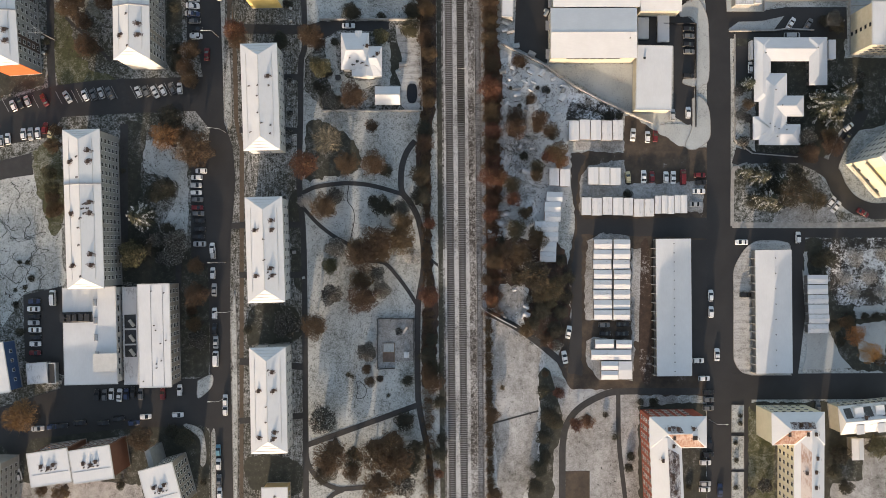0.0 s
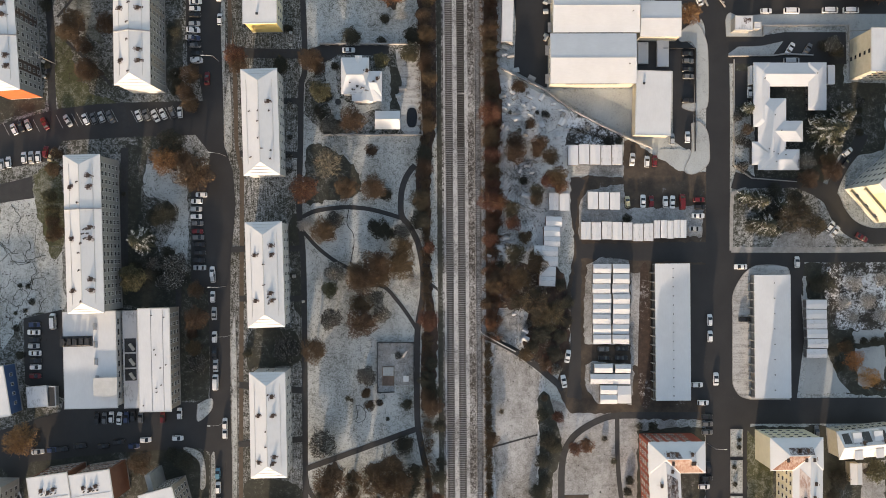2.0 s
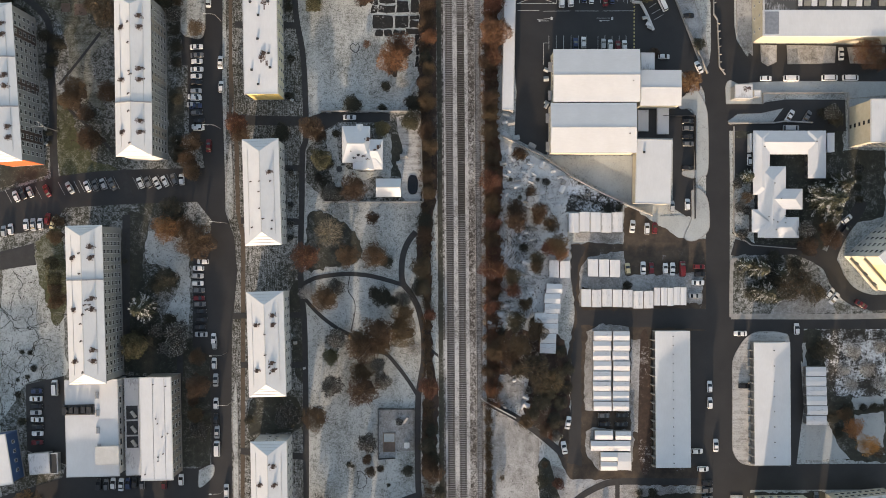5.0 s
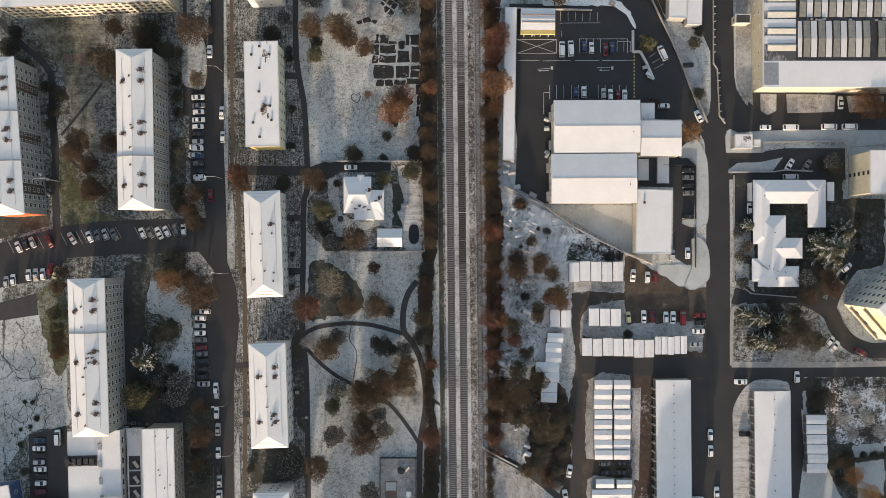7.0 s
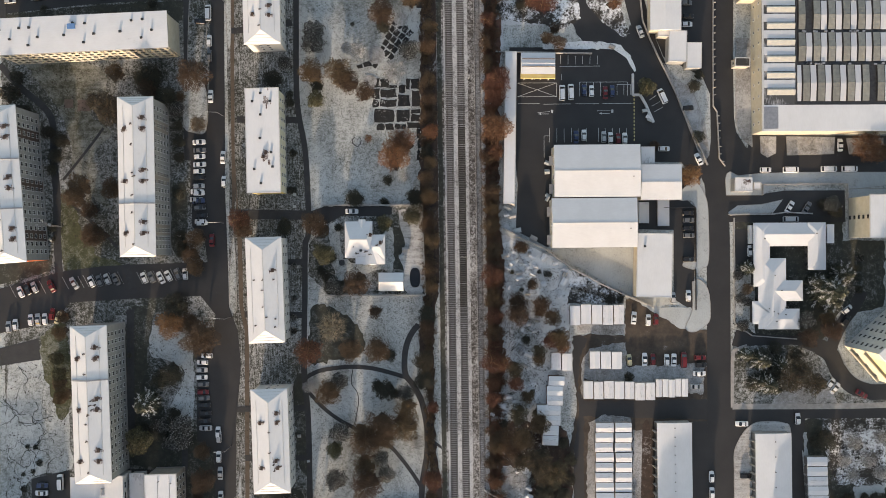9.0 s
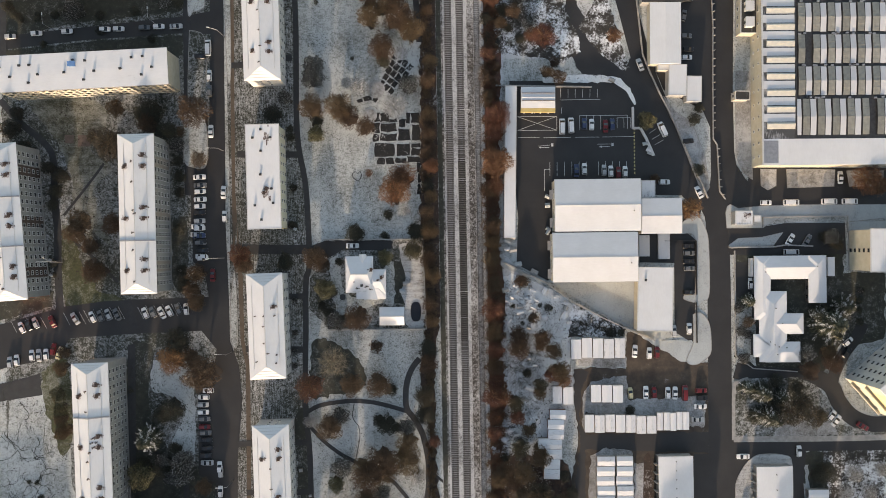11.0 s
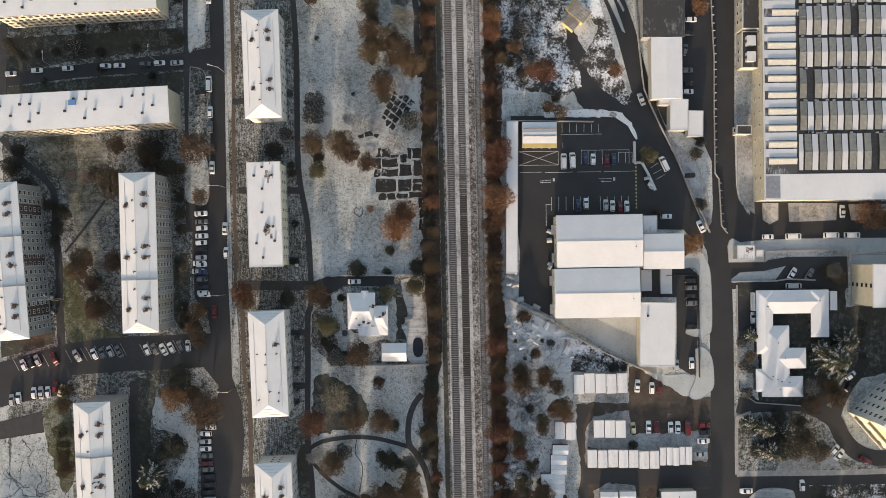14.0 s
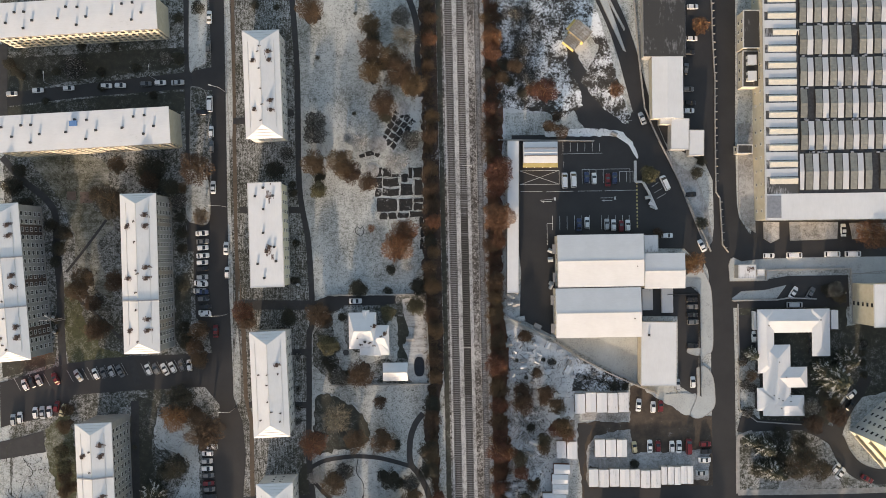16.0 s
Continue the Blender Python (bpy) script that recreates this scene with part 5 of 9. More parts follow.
th, W, L = block("housing_block", "pale yellow block with a flat patchy snow roof", (-65.0, 114.5), (-53.9, 114.6), (-64.4, 80.4), 12.0, "pale_y", "roof", kind="flat", stacks=((0.52, 0.66), (0.6, 0.62)), vents=((0.46, 0.04, "vent"), (0.2, 0.12, "vent"), (0.76, 0.12, "vent"), (0.45, 0.25, "vent"), (0.42, 0.48, "vent"), (0.22, 0.78, "vent"), (0.76, 0.62, "vent"), (0.8, 0.76, "vent"), (0.42, 0.92, "vent")), group="row of housing blocks", melt=0.7)
melt_rnd = random.Random(4)
for mx0, my0 in ((1.6, 13.5), (0.8, -5.5)):
    for k in range(9):               # streaks of bare felt between the chimneys
        w2, l2 = melt_rnd.uniform(0.12, 0.4), melt_rnd.uniform(0.3, 1.3)
        px, py = mx0 + melt_rnd.gauss(0, 0.8), my0 + melt_rnd.gauss(0, 1.3)
        part("melted_streak", Build().box(px - w2, px + w2, py - l2, py + l2, 12.1, 12.12 + 0.003 * k), M["melt"], th, "dark wet streak where snow has melted")
panel(th, "s", W, L, 0, W - 0.02, 0.7, 11.7, "yellow", "gable_panel")
for side in "ew":
    windows(th, side, W, L, 4, 10, (1.3, 1.3), 1.3, 2.75, 1.2)
th, W, L = block("housing_block", "low block with an orange side wall and a flat snowy roof", (-59.5, -78.0), (-50.8, -77.9), (-58.8, -105.2), 7.0, "ochre", "roof", kind="flat", vents=((0.5, 0.1), (0.3, 0.3)))
windows(th, "e", W, L, 2, 8)

# slab blocks in the north-west
SLABV = tuple((u, v, "vent") for u, v in ((0.138, 0.28), (0.196, 0.28), (0.08, 0.6), (0.244, 0.57), (0.187, 0.8), (0.4, 0.55), (0.455, 0.2), (0.525, 0.23), (0.576, 0.55), (0.514, 0.79), (0.731, 0.52), (0.8, 0.21), (0.865, 0.19), (0.916, 0.52), (0.854, 0.73), (0.02, 0.3)))
for nw, ne, sw, bx in (((-145.8, 137.0), (-90.1, 139.4), (-144.7, 125.2), 0.45), ((-147.1, 173.3), (-93.8, 175.7), (-146.0, 162.2), None)):
    th, W, L = block("slab_block", "long cream panel-built slab block with a flat snowy roof", nw, ne, sw, 13.0, "cream", "roof", rise=0.08, hip=0.4, kind="ew", vents=SLABV, group="slab blocks", melt=0.7)
    if bx:
        part("roof_hatch", Build().box(-1.1, 1.1, -0.75, 0.75, 13.3, 14.1).prism([(-1.2, -0.85), (1.2, -0.85), (1.2, 0.85), (-1.2, 0.85)], 14.1, 14.2), M["tarp"], th, "bright blue tarpaulin-covered roof hatch", at=Matrix.Translation(((bx - 0.5) * W, 2.0, 0)))
    windows(th, "s", W, L, 4, 22, (1.6, 1.4), 1.6, 2.85, 1.0)
    slab = Build().box(-W / 2 + 0.3, W / 2 - 0.3, -L / 2 - 0.55, -L / 2, -0.25, 0.3).mesh("loggia_floor", M["concrete"])
    rail = Build().box(-W / 2 + 0.3, W / 2 - 0.3, -L / 2 - 0.58, -L / 2 - 0.52, 0.3, 1.1).mesh("loggia_rail", M["cream"])
    for f in range(5):
        part("loggia_floor", slab, None, th, at=Matrix.Translation((0, 0, 1.0 + f * 2.85 - (0.15 if f == 4 else 0))))
        if f < 4:
            part("loggia_rail", rail, None, th, at=Matrix.Translation((0, 0, 1.0 + f * 2.85)))
    fin = Build().box(-0.42, 0.42, -L / 2 - 0.6, -L / 2, 0.9, 12.6).mesh("loggia_fin", M["cream"])
    for k in range(23):
        part("loggia_fin", fin, None, th, at=Matrix.Translation((-W / 2 + 1.0 + k * (W - 2.0) / 22, 0, 0)))

# shop, link and office block in the west
th, W, L = block("shop_building", "flat-roofed shop with a snowy roof and air plant", (-124.1, -12.5), (-106.7, -12.3), (-123.3, -44.3), 8.0, "white", "roof_hall", kind="flat", category="shop")
for k, (x, y) in enumerate(((0.62, 0.15), (0.62, 0.34), (0.62, 0.52), (0.64, 0.7))):
    b = Build().box(-0.55, 0.55, -1.1, 1.1, 0, 0.35)
    b.add([(-0.5, -1.0, 0.35), (0.5, -1.0, 0.35), (0.5, 1.0, 0.35), (-0.5, 1.0, 0.35), (0, -0.8, 0.75), (0, 0.8, 0.75)], [(0, 1, 4), (1, 2, 5, 4), (2, 3, 5), (3, 0, 4, 5)])
    part("roof_light", b, M["metal"], th, at=Matrix.Translation(((x - 0.5) * W, (0.5 - y) * L, 8.1)))
b = Build().box(-5.2, 5.2, -1.7, 1.7, 0.0, 0.3)
for k in range(5):
    b.box(-4.8 + k * 2.0, -3.4 + k * 2.0, -1.2 + 0.3 * (k % 2), 1.0, 0.3, 1.5 - 0.3 * (k % 2))
b.tube((-4.4, -1.3, 0.4), (4.6, -1.3, 0.4), 0.16, 0.16).tube((-3, 0, 1.2), (-3, 0, 2.2), 0.4, 0.4, 10)
part("air_plant", b, M["darkmetal"], th, "grey rooftop air plant free of snow", at=Matrix.Translation((-4.2, (0.5 - 0.3) * L, 8.1)))
part("stair_house", Build().box(-3.6, 3.6, -2.8, 2.8, 0, 1.5).box(-3.8, 3.8, -3.0, 3.0, 1.5, 1.65), M["white"], th, "low rooftop stair house", at=Matrix.Translation((W * 0.33, -L * 0.28, 8.1)))
for side in "ew":
    windows(th, side, W, L, 2, 8, (2.2, 1.4), 1.6, 3.2)
th, W, L = block("office_block", "beige office block with a flat snowy roof", (-98.9, -11.2), (-88.4, -11.2), (-98.1, -44.8), 10.0, "taupe", "roof", kind="flat", category="office", vents=((0.43, 0.06), (0.5, 0.4), (0.55, 0.45), (0.7, 0.58), (0.72, 0.75), (0.55, 0.78), (0.55, 0.82), (0.1, 0.95), (0.85, 0.08), (0.88, 0.55)), melt=0.5)
for x in (-0.1, 0.3):
    part("roof_seam", Build().box(x * W - 0.08, x * W + 0.08, -L / 2, L / 2, 10.1, 10.16), M["metal"], th)
windows(th, "e", W, L, 3, 11, (1.5, 1.6), 1.4, 3.0, 0.8)
windows(th, "w", W, L, 3, 11, (1.5, 1.6), 1.4, 3.0, 0.8)
th, W, L = block("link_building", "low flat-roofed link with a painted-on sunken court", (-106.3, -12.5), (-101.3, -12.5), (-105.5, -44.9), 4.0, "white", "roof_thin", kind="flat", category="link building")
# flat dark slab on the roof in place of a shaded recess
part("court", Build().box(-1.9, 1.9, -7, 7, 4.1, 4.16), M["darkmetal"], th, "dark flat panel that paints the shade of a sunken court")
for y in (-5.5, -0.8, 4.2):
    part("court_light", Build().box(-0.5, 0.5, -1.3, 1.3, 0, 0.5), M["skylight"], th, at=pose(0.6, y, 4.16, 0, 0, 35))
for y in (-2.9, 2.2):
    part("court_beam", Build().box(-1.9, 1.9, y - 0.25, y + 0.25, 4.16, 4.35), M["frame"], th)
block("substation", "small flat-roofed utility building under snow", (-138.4, -37.7), (-131.5, -37.7), (-137.8, -44.7), 3.5, "grey", "roof_thin", kind="flat", category="utility building")
block("store_annex", "narrow lean-to with a dark snow-dusted roof", (-131.6, -37.8), (-128.8, -37.8), (-131.4, -44.8), 3.0, "concrete", "roof_dark", kind="flat", category="utility building")
th, W, L = block("blue_hall", "blue-clad sports hall with a snowy roof edge", (-158.1, -29.3), (-142.9, -33.3), (-155.4, -45.8), 8.0, "blue", "roof", kind="flat", category="hall")
windows(th, "e", W, L, 1, 4, (1.2, 1.6), 3.0)

# angled blocks in the south-west
for nw, ne, sw, lab in (((-133.3, -65.2), (-120.2, -63.3), (-130.3, -75.9), "red"), ((-119.6, -64.3), (-106.5, -62.3), (-117.1, -74.9), "red"), ((-97.2, -70.1), (-86.0, -68.3), (-93.3, -84.5), "brown")):
    th, W, L = block("terrace_block", "red-brown rendered block with a flat snow-covered roof" if lab == "red" else "taupe rendered block with a flat snow-covered roof", nw, ne, sw, 14.0, "brick" if lab == "red" else "taupe", "roof", kind="flat", stacks=((0.3, 0.42), (0.62, 0.42), (0.48, 0.5)), vents=((0.55, 0.56), (0.3, 0.55), (0.42, 0.58), (0.66, 0.56)), group="angled blocks", melt=0.6)
    for side in ("nsew" if lab == "brown" else "ns"):
        windows(th, side, W, L, 4, 5, (1.6, 1.5), 1.6, 2.9, 1.0)
    part("roof_step", Build().box(-W / 2 + 0.4, W / 2 - 0.4, -L * 0.17, -L * 0.16, 14.1, 14.17), M["metal"], th)
    if lab == "brown":
        part("stair_wall", Build().box(-W * 0.30, -W * 0.30 + 1.5, L / 2 - 0.1, L / 2 + 5.5, 0, 11.0).box(-W * 0.30 - 0.1, -W * 0.30 + 1.6, L / 2 - 0.1, L / 2 + 5.6, 11.0, 11.2), M["grey"], th, "narrow grey stair wall against the end wall")
th, W, L = block("terrace_block", "grey-brown housing block beside a street", (-153.9, -68.4), (-142.0, -69.0), (-153.9, -88.9), 12.0, "grey", "roof", kind="flat", group="angled blocks")
windows(th, "e", W, L, 4, 7)

# villa with garage and garden
villa, W, L = block("villa", "white villa with stepped snowy roofs and many chimneys", (-33.6, 71.3), (-24.4, 71.3), (-33.6, 59.2), 5.0, "white", rise=1.6, hip=1.8, kind="ew", category="villa", stacks=((0.98, 0.36),), vents=((0.86, 0.36), (0.93, 0.4), (0.3, 0.72)), melt=0.45)
windows(villa, "s", W, L, 2, 3, (1.1, 1.4), 1.2, 2.8)
windows(villa, "w", W, L, 2, 4, (1.1, 1.4), 1.2, 2.8)
inv = villa.matrix_basis.inverted()
for nm, x0, x1, y0, y1, kd, hh, rs, hp in (("side_wing", -25.9, -20.2, 58.8, 66.9, "ew", 4.8, 1.0, 1.7), ("front_wing", -30.1, -20.2, 57.0, 63.9, "ew", 4.7, 0.55, 2.4), ("gable", -27.5, -23.0, 56.8, 62.5, "ns", 4.75, 1.2, 0.35), ("porch", -29.0, -26.7, 67.0, 72.0, "ns", 5.1, 0.55, 0.4)):
    w2, l2 = x1 - x0 - 0.6, y1 - y0 - 0.6
    at = inv @ Matrix.Translation(((x0 + x1) / 2, (y0 + y1) / 2, 0))
    part(nm, Build().box(-w2 / 2, w2 / 2, -l2 / 2, l2 / 2, -0.2, hh - 0.02), M["white"], villa, at=at)
    data = roof_mesh(w2, l2, hh, rs, hp, 0.3) if kd == "ns" else roof_mesh(l2, w2, hh, rs, hp, 0.3)
    part("roof", data, M["roof"], villa, at=at @ (Matrix() if kd == "ns" else pose(0, 0, 0, 0, 0, 90)))
for x, y, z, kd in ((-28.2, 61.6, 5.7, "vent"), (-26.6, 61.2, 5.7, "pipe"), (-25.2, 60.3, 5.8, "pipe"), (-21.7, 64.2, 5.4, "stack"), (-22.9, 63.2, 5.7, "pipe"), (-29.6, 60.6, 5.6, "pipe")):
    p = inv @ Vector((x, y, z))
    chimney(villa, p.x, p.y, p.z, kd, 0, int(-x * 3), 0.45)
th, W, L = block("garage", "gabled garage beside the villa, roof under snow", (-22.6, 54.1), (-14.2, 54.1), (-22.6, 48.0), 2.8, "white", "roof_hall", rise=1.6, hip=0.2, kind="ew", category="garage")
sheet("garden", [(-41.6, 76.9), (-7.7, 76.9), (-7.3, 46.9), (-40.3, 46.9), (-46.8, 53.8), (-46.2, 64.2), (-40.3, 70.7)], M["frost"], 0.03, "frosted villa garden ground", "garden")
sheet("drive", [(-41.3, 76.6), (-18.1, 76.5), (-18.1, 74.0), (-22.7, 73.3), (-35.1, 73.5), (-40.3, 70.7), (-45.5, 72.7), (-46.8, 74.6)], M["asphalt"], 0.05, "dark asphalt drive of the villa", "drive", rough=0.4)
sheet("garden_bed", [(-17.8, 69.8), (-14.2, 68.8), (-11.6, 64.2), (-14.9, 60.3), (-14.2, 55.1), (-17.6, 55.1)], M["shade"], 0.055, "dark garden bed beside the lawn", "garden bed")
sheet("garden_snow", [(-39.7, 70.1), (-36.4, 71.4), (-35.4, 61.3), (-31.2, 57.3), (-21.4, 57.7), (-20.7, 68.1), (-18.0, 68.4), (-18.0, 55.1), (-22.7, 55.1), (-32.5, 52.4), (-36.4, 51.1), (-39.0, 59.0)], M["lawn"], 0.06, "snowy lawn round the villa", "lawn", rounded=True)
sheet("garden_snow", [(-17.5, 75.3), (-13.5, 75.3), (-8.6, 70.7), (-8.2, 55.1), (-8.3, 47.6), (-13.2, 47.6), (-14.5, 56.4), (-10.9, 64.2), (-14.2, 69.4)], M["deep"], 0.06, "snowy lawn beside the garden beds", "lawn")
pond = thing("garden_pool", "oval garden pool with dark water", "pool", Matrix.Translation((*(-10.4, 52.3), 0)))
oval = [(1.75 * math.copysign(abs(math.cos(t)) ** 0.7, math.cos(t)), 3.3 * math.copysign(abs(math.sin(t)) ** 0.8, math.sin(t))) for t in (2 * math.pi * k / 28 for k in range(28))]
part("rim", Build().prism([(x * 1.1, y * 1.06) for x, y in oval], 0.0, 0.22), M["concrete"], pond)
part("water", Build().prism(oval, 0.1, 0.24), M["pond"], pond)


def wall_line(name, pts, label, height=1.4, thick=0.3, mat="concrete", category="wall"):
    b = Build()
    for p, q in zip(pts, pts[1:]):
        p, q = Vector(p), Vector(q)
        d = (q - p).normalized()
        nrm = Vector((-d.y, d.x)) * thick / 2
        b.prism([tuple(p + nrm), tuple(p - nrm), tuple(q - nrm), tuple(q + nrm)], 0, height)
        b.prism([tuple(p + nrm * 1.3), tuple(p - nrm * 1.3), tuple(q - nrm * 1.3), tuple(q + nrm * 1.3)], height, height + 0.08)
    return single(name, b, M[mat], label, category)


wall_line("garden_wall", [(-41.4, 77.0), (-11.6, 76.9)], "garden wall with a snow-dusted top", 1.5)
wall_line("garden_wall", [(-40.3, 46.4), (-6.9, 46.4), (-7.5, 64.2), (-8.0, 74.6)], "garden wall with a snow-dusted top", 1.3)
wall_line("playground_fence", [(-21.9, -23.4), (-9.8, -23.4), (-9.8, -37.7)], "low dark mesh fence round the playground", 1.0, 0.15, "darkmetal", "fence")
wall_line("playground_fence", [(-21.9, -23.4), (-21.9, -40.3), (-16.2, -40.0)], "low dark mesh fence round the playground", 1.0, 0.15, "darkmetal", "fence")
th = thing("sandpit", "two-part timber-framed sandpit under snow", "sandpit", Matrix.Translation((*(-18.2, -34.7), 0)))
for x0, x1, y0, y1 in ((-2.0, 2.0, -3.2, -3.0), (-2.0, 2.0, 3.0, 3.2), (-2.0, -1.8, -3, 3), (1.8, 2.0, -3, 3), (-1.8, 1.8, -0.1, 0.1)):
    part("frame_beam", Build().box(x0, x1, y0, y1, 0, 0.4), M["timber"], th)
part("sand", Build().box(-1.8, 1.8, -3.0, -0.1, 0.0, 0.2), M["sand"], th)
part("snow_top", Build().box(-1.8, 1.8, 0.1, 3.0, 0.0, 0.3), M["deep"], th)
single("play_house", Build().box(-0.7, 0.7, -0.7, 0.7, 0, 1.6).add([(-0.9, -0.9, 1.6), (0.9, -0.9, 1.6), (0.9, 0.9, 1.6), (-0.9, 0.9, 1.6), (0, -0.9, 2.3), (0, 0.9, 2.3)], [(0, 1, 4), (1, 2, 5, 4), (2, 3, 5), (3, 0, 4, 5), (3, 2, 1, 0)]), M["roof_hall"], "small white play house in the playground", "play house", Matrix.Translation((*(-12.2, -35.4), 0)))
single("slide", Build().add([(-0.3, -1.4, 0.3), (0.3, -1.4, 0.3), (0.3, 1.2, 1.6), (-0.3, 1.2, 1.6), (-0.3, -1.4, 0.2), (0.3, -1.4, 0.2), (0.3, 1.2, 1.5), (-0.3, 1.2, 1.5)], [(0, 1, 2, 3), (7, 6, 5, 4), (0, 4, 5, 1), (1, 5, 6, 2), (2, 6, 7, 3), (3, 7, 4, 0)]).box(-0.3, 0.3, 1.1, 1.3, 0, 1.5), M["metal"], "narrow metal playground slide on a stand", "slide", pose(*(-12.6, -27.2), 0, 0, 0, -35))
for p, q in (((-129.3, 113.4), (-126.3, 110.5)), ((-124.8, 113.3), (-120.6, 109.4))):
    sheet("sandpit_bed", [(p[0], p[1]), (q[0], p[1]), (q[0], q[1]), (p[0], q[1])], M["sand"], 0.07, "square reddish-brown play bed", "sandpit")

# halls east of the railway
for nw, ne, sw in (((36.0, 96.1), (64.4, 96.2), (35.8, 78.9)), ((35.3, 78.5), (63.4, 78.6), (34.9, 62.2))):
    th, W, L = block("hall", "large hall with a shallow snow-covered gable roof", nw, ne, sw, 8.0, "cream", "roof_hall", rise=0.95, hip=0.1, kind="ew", category="hall", group="twin halls", over=0.25)
    windows(th, "s", W, L, 1, 6, (5.0, 1.6), 5.5, 3, 6.0, style="metal")
    windows(th, "w", W, L, 1, 4, (2.0, 1.2), 4.0, 3)
    chimney(th, W * 0.42, -2.0, 9.0, "pipe", 0, 1, 0)
    for y in (-5.5, 4.0):
        part("side_canopy", Build().box(-W / 2 - 1.2, -W / 2, y - 1.6, y + 1.6, 2.6, 2.9), M["metal"], th)
block("hall_annex", "gabled annex of the hall under snow", (64.8, 89.7), (78.3, 89.7), (64.8, 78.0), 6.5, "cream", "roof_hall", rise=0.7, hip=0.1, kind="ew", category="annex", over=0.2)
block("hall_annex", "small flat annex beside the hall", (65.2, 95.8), (69.9, 95.8), (65.2, 89.9), 5.0, "cream", "roof_thin", kind="flat", category="annex", over=0.2)
th, W, L = block("annex_hall", "flat-roofed snow-covered warehouse annex", (63.7, 66.9), (75.5, 66.9), (63.2, 45.6), 6.0, "cream", "roof_hall", kind="flat", category="warehouse", over=0.2)
chimney(th, -W * 0.3, L * 0.3, 6.1, "vent", 0, 1, 0)
for u, v, w, h2 in ((985, 165, 55, 110), (1085, 140, 60, 150)):
    c = (3.0, 83.8)
    c2 = (68.3, 18.5)
    f = (c2[0] - c[0]) / 1000
    single("loading_ramp", Build().box(0, w * f, -h2 * f, 0, 0, 1.0).box(0.1, w * f - 0.1, -h2 * f + 0.1, -0.1, 1.0, 1.06), M["roof_thin"], "raised concrete loading ramp with thin snow", "ramp", Matrix.Translation((c[0] + (u - 30) * f, c[1] - (v - 70) * f, 0)))
block("lean_to", "long narrow shed along the railway, roof under snow", (20.3, 128.1), (24.2, 128.1), (19.4, 77.0), 3.5, "grey", "roof_hall", kind="flat", category="shed", over=0.15)
th, W, L = block("pavilion", "small shop pavilion with a yellow fascia", (25.6, 127.6), (37.0, 127.5), (25.5, 120.5), 4.0, "white", "roof_hall", rise=0.5, hip=0.1, kind="ew", category="pavilion", over=0.2)
part("fascia", Build().box(-W / 2 - 0.3, W / 2 + 0.3, -L / 2 - 1.6, -L / 2 - 0.2, 3.0, 3.7), M["yellow"], th, "yellow canopy fascia")
for y in (-1.2, 1.4):
    part("roof_seam", Build().box(-W / 2, W / 2, y - 0.06, y + 0.06, 4.1, 4.62), M["timber"], th)
for x in (-0.4, -0.15, 0.1, 0.35):
    part("canopy_post", Build().box(x * W - 0.1, x * W + 0.1, -L / 2 - 1.5, -L / 2 - 1.3, 0, 3.0), M["frame"], th)


# ---- garages and sheds ----
def garage(p_nw, p_ne, p_sw, ridge="ns", door="s", roof="roof", h=2.5, rise=0.25, label="single garage with a snow-covered roof", group="garages"):
    c, W, L, turn = frame_of(p_nw, p_ne, p_sw)
    W, L = W - 0.24, L - 0.24
    th = thing("garage", label, "garage", Matrix.Translation((c.x, c.y, 0)) @ Matrix.Rotation(turn, 4, "Z"), group)
    part("wall", Build().box(-W / 2, W / 2, -L / 2, L / 2, -0.1, h), M["concrete"] if group == "garages" else M["brick"], th)
    data = roof_mesh(W, L, h + 0.12, rise, 0.02, 0.1, 0.14) if ridge == "ns" else roof_mesh(L, W, h + 0.12, rise, 0.02, 0.1, 0.14)
    part("roof", data, M[roof], th, at=None if ridge == "ns" else pose(0, 0, 0, 0, 0, 90))
    dw = min(2.5, (W if door in "ns" else L) - 0.5)
    d = Build().box(-dw / 2, dw / 2, -0.04, 0.04, 0, 2.1)
    for k in range(4):
        d.box(-dw / 2, dw / 2, -0.07, -0.04, 0.25 + k * 0.5, 0.32 + k * 0.5)
    part("garage_door", d, M["door"], th, at={"s": pose(0, -L / 2, 0), "n": pose(0, L / 2, 0, 0, 0, 180), "e": pose(W / 2, 0, 0, 0, 0, 90), "w": pose(-W / 2, 0, 0, 0, 0, -90)}[door])
    return th


def garage_row(nw, ne, sw, n, along="x", fill=0.94, **kw):
    """n garages side by side in the rectangle."""
    nw, ne, sw = Vector(nw), Vector(ne), Vector(sw)
    u, v = ne - nw, sw - nw
    rnd = random.Random(int(nw.x * 10))
    for k in range(n):
        o = rnd.uniform(-0.22, 0.22)
        kw2 = dict(kw)
        kw2["h"] = kw.get("h", 2.5) + rnd.uniform(-0.2, 0.2)
        kw2["roof"] = rnd.choice((kw.get("roof", "roof"), "roof", "roof_thin", "roof_hall", "roof_thin"))
        if along == "x":
            a, c = nw + u * k / n + v.normalized() * o, nw + u * (k + 0.93) / n + v.normalized() * o
            garage(a, c, a + v, **kw2)
        else:
            a, c = nw + v * k / n + u.normalized() * o, nw + v * (k + fill) / n + u.normalized() * o
            garage(a, a + u, c, **kw2)


garage_row((41.8, 42.9), (60.2, 42.9), (41.8, 36.3), 5)
garage_row((48.4, 27.3), (59.4, 27.3), (48.4, 21.5), 3)
garage_row((46.2, 17.3), (70.5, 16.7), (46.2, 11.4), 7, roof="roof_thin")
garage_row((70.6, 17.9), (81.5, 17.9), (70.6, 11.9), 5)
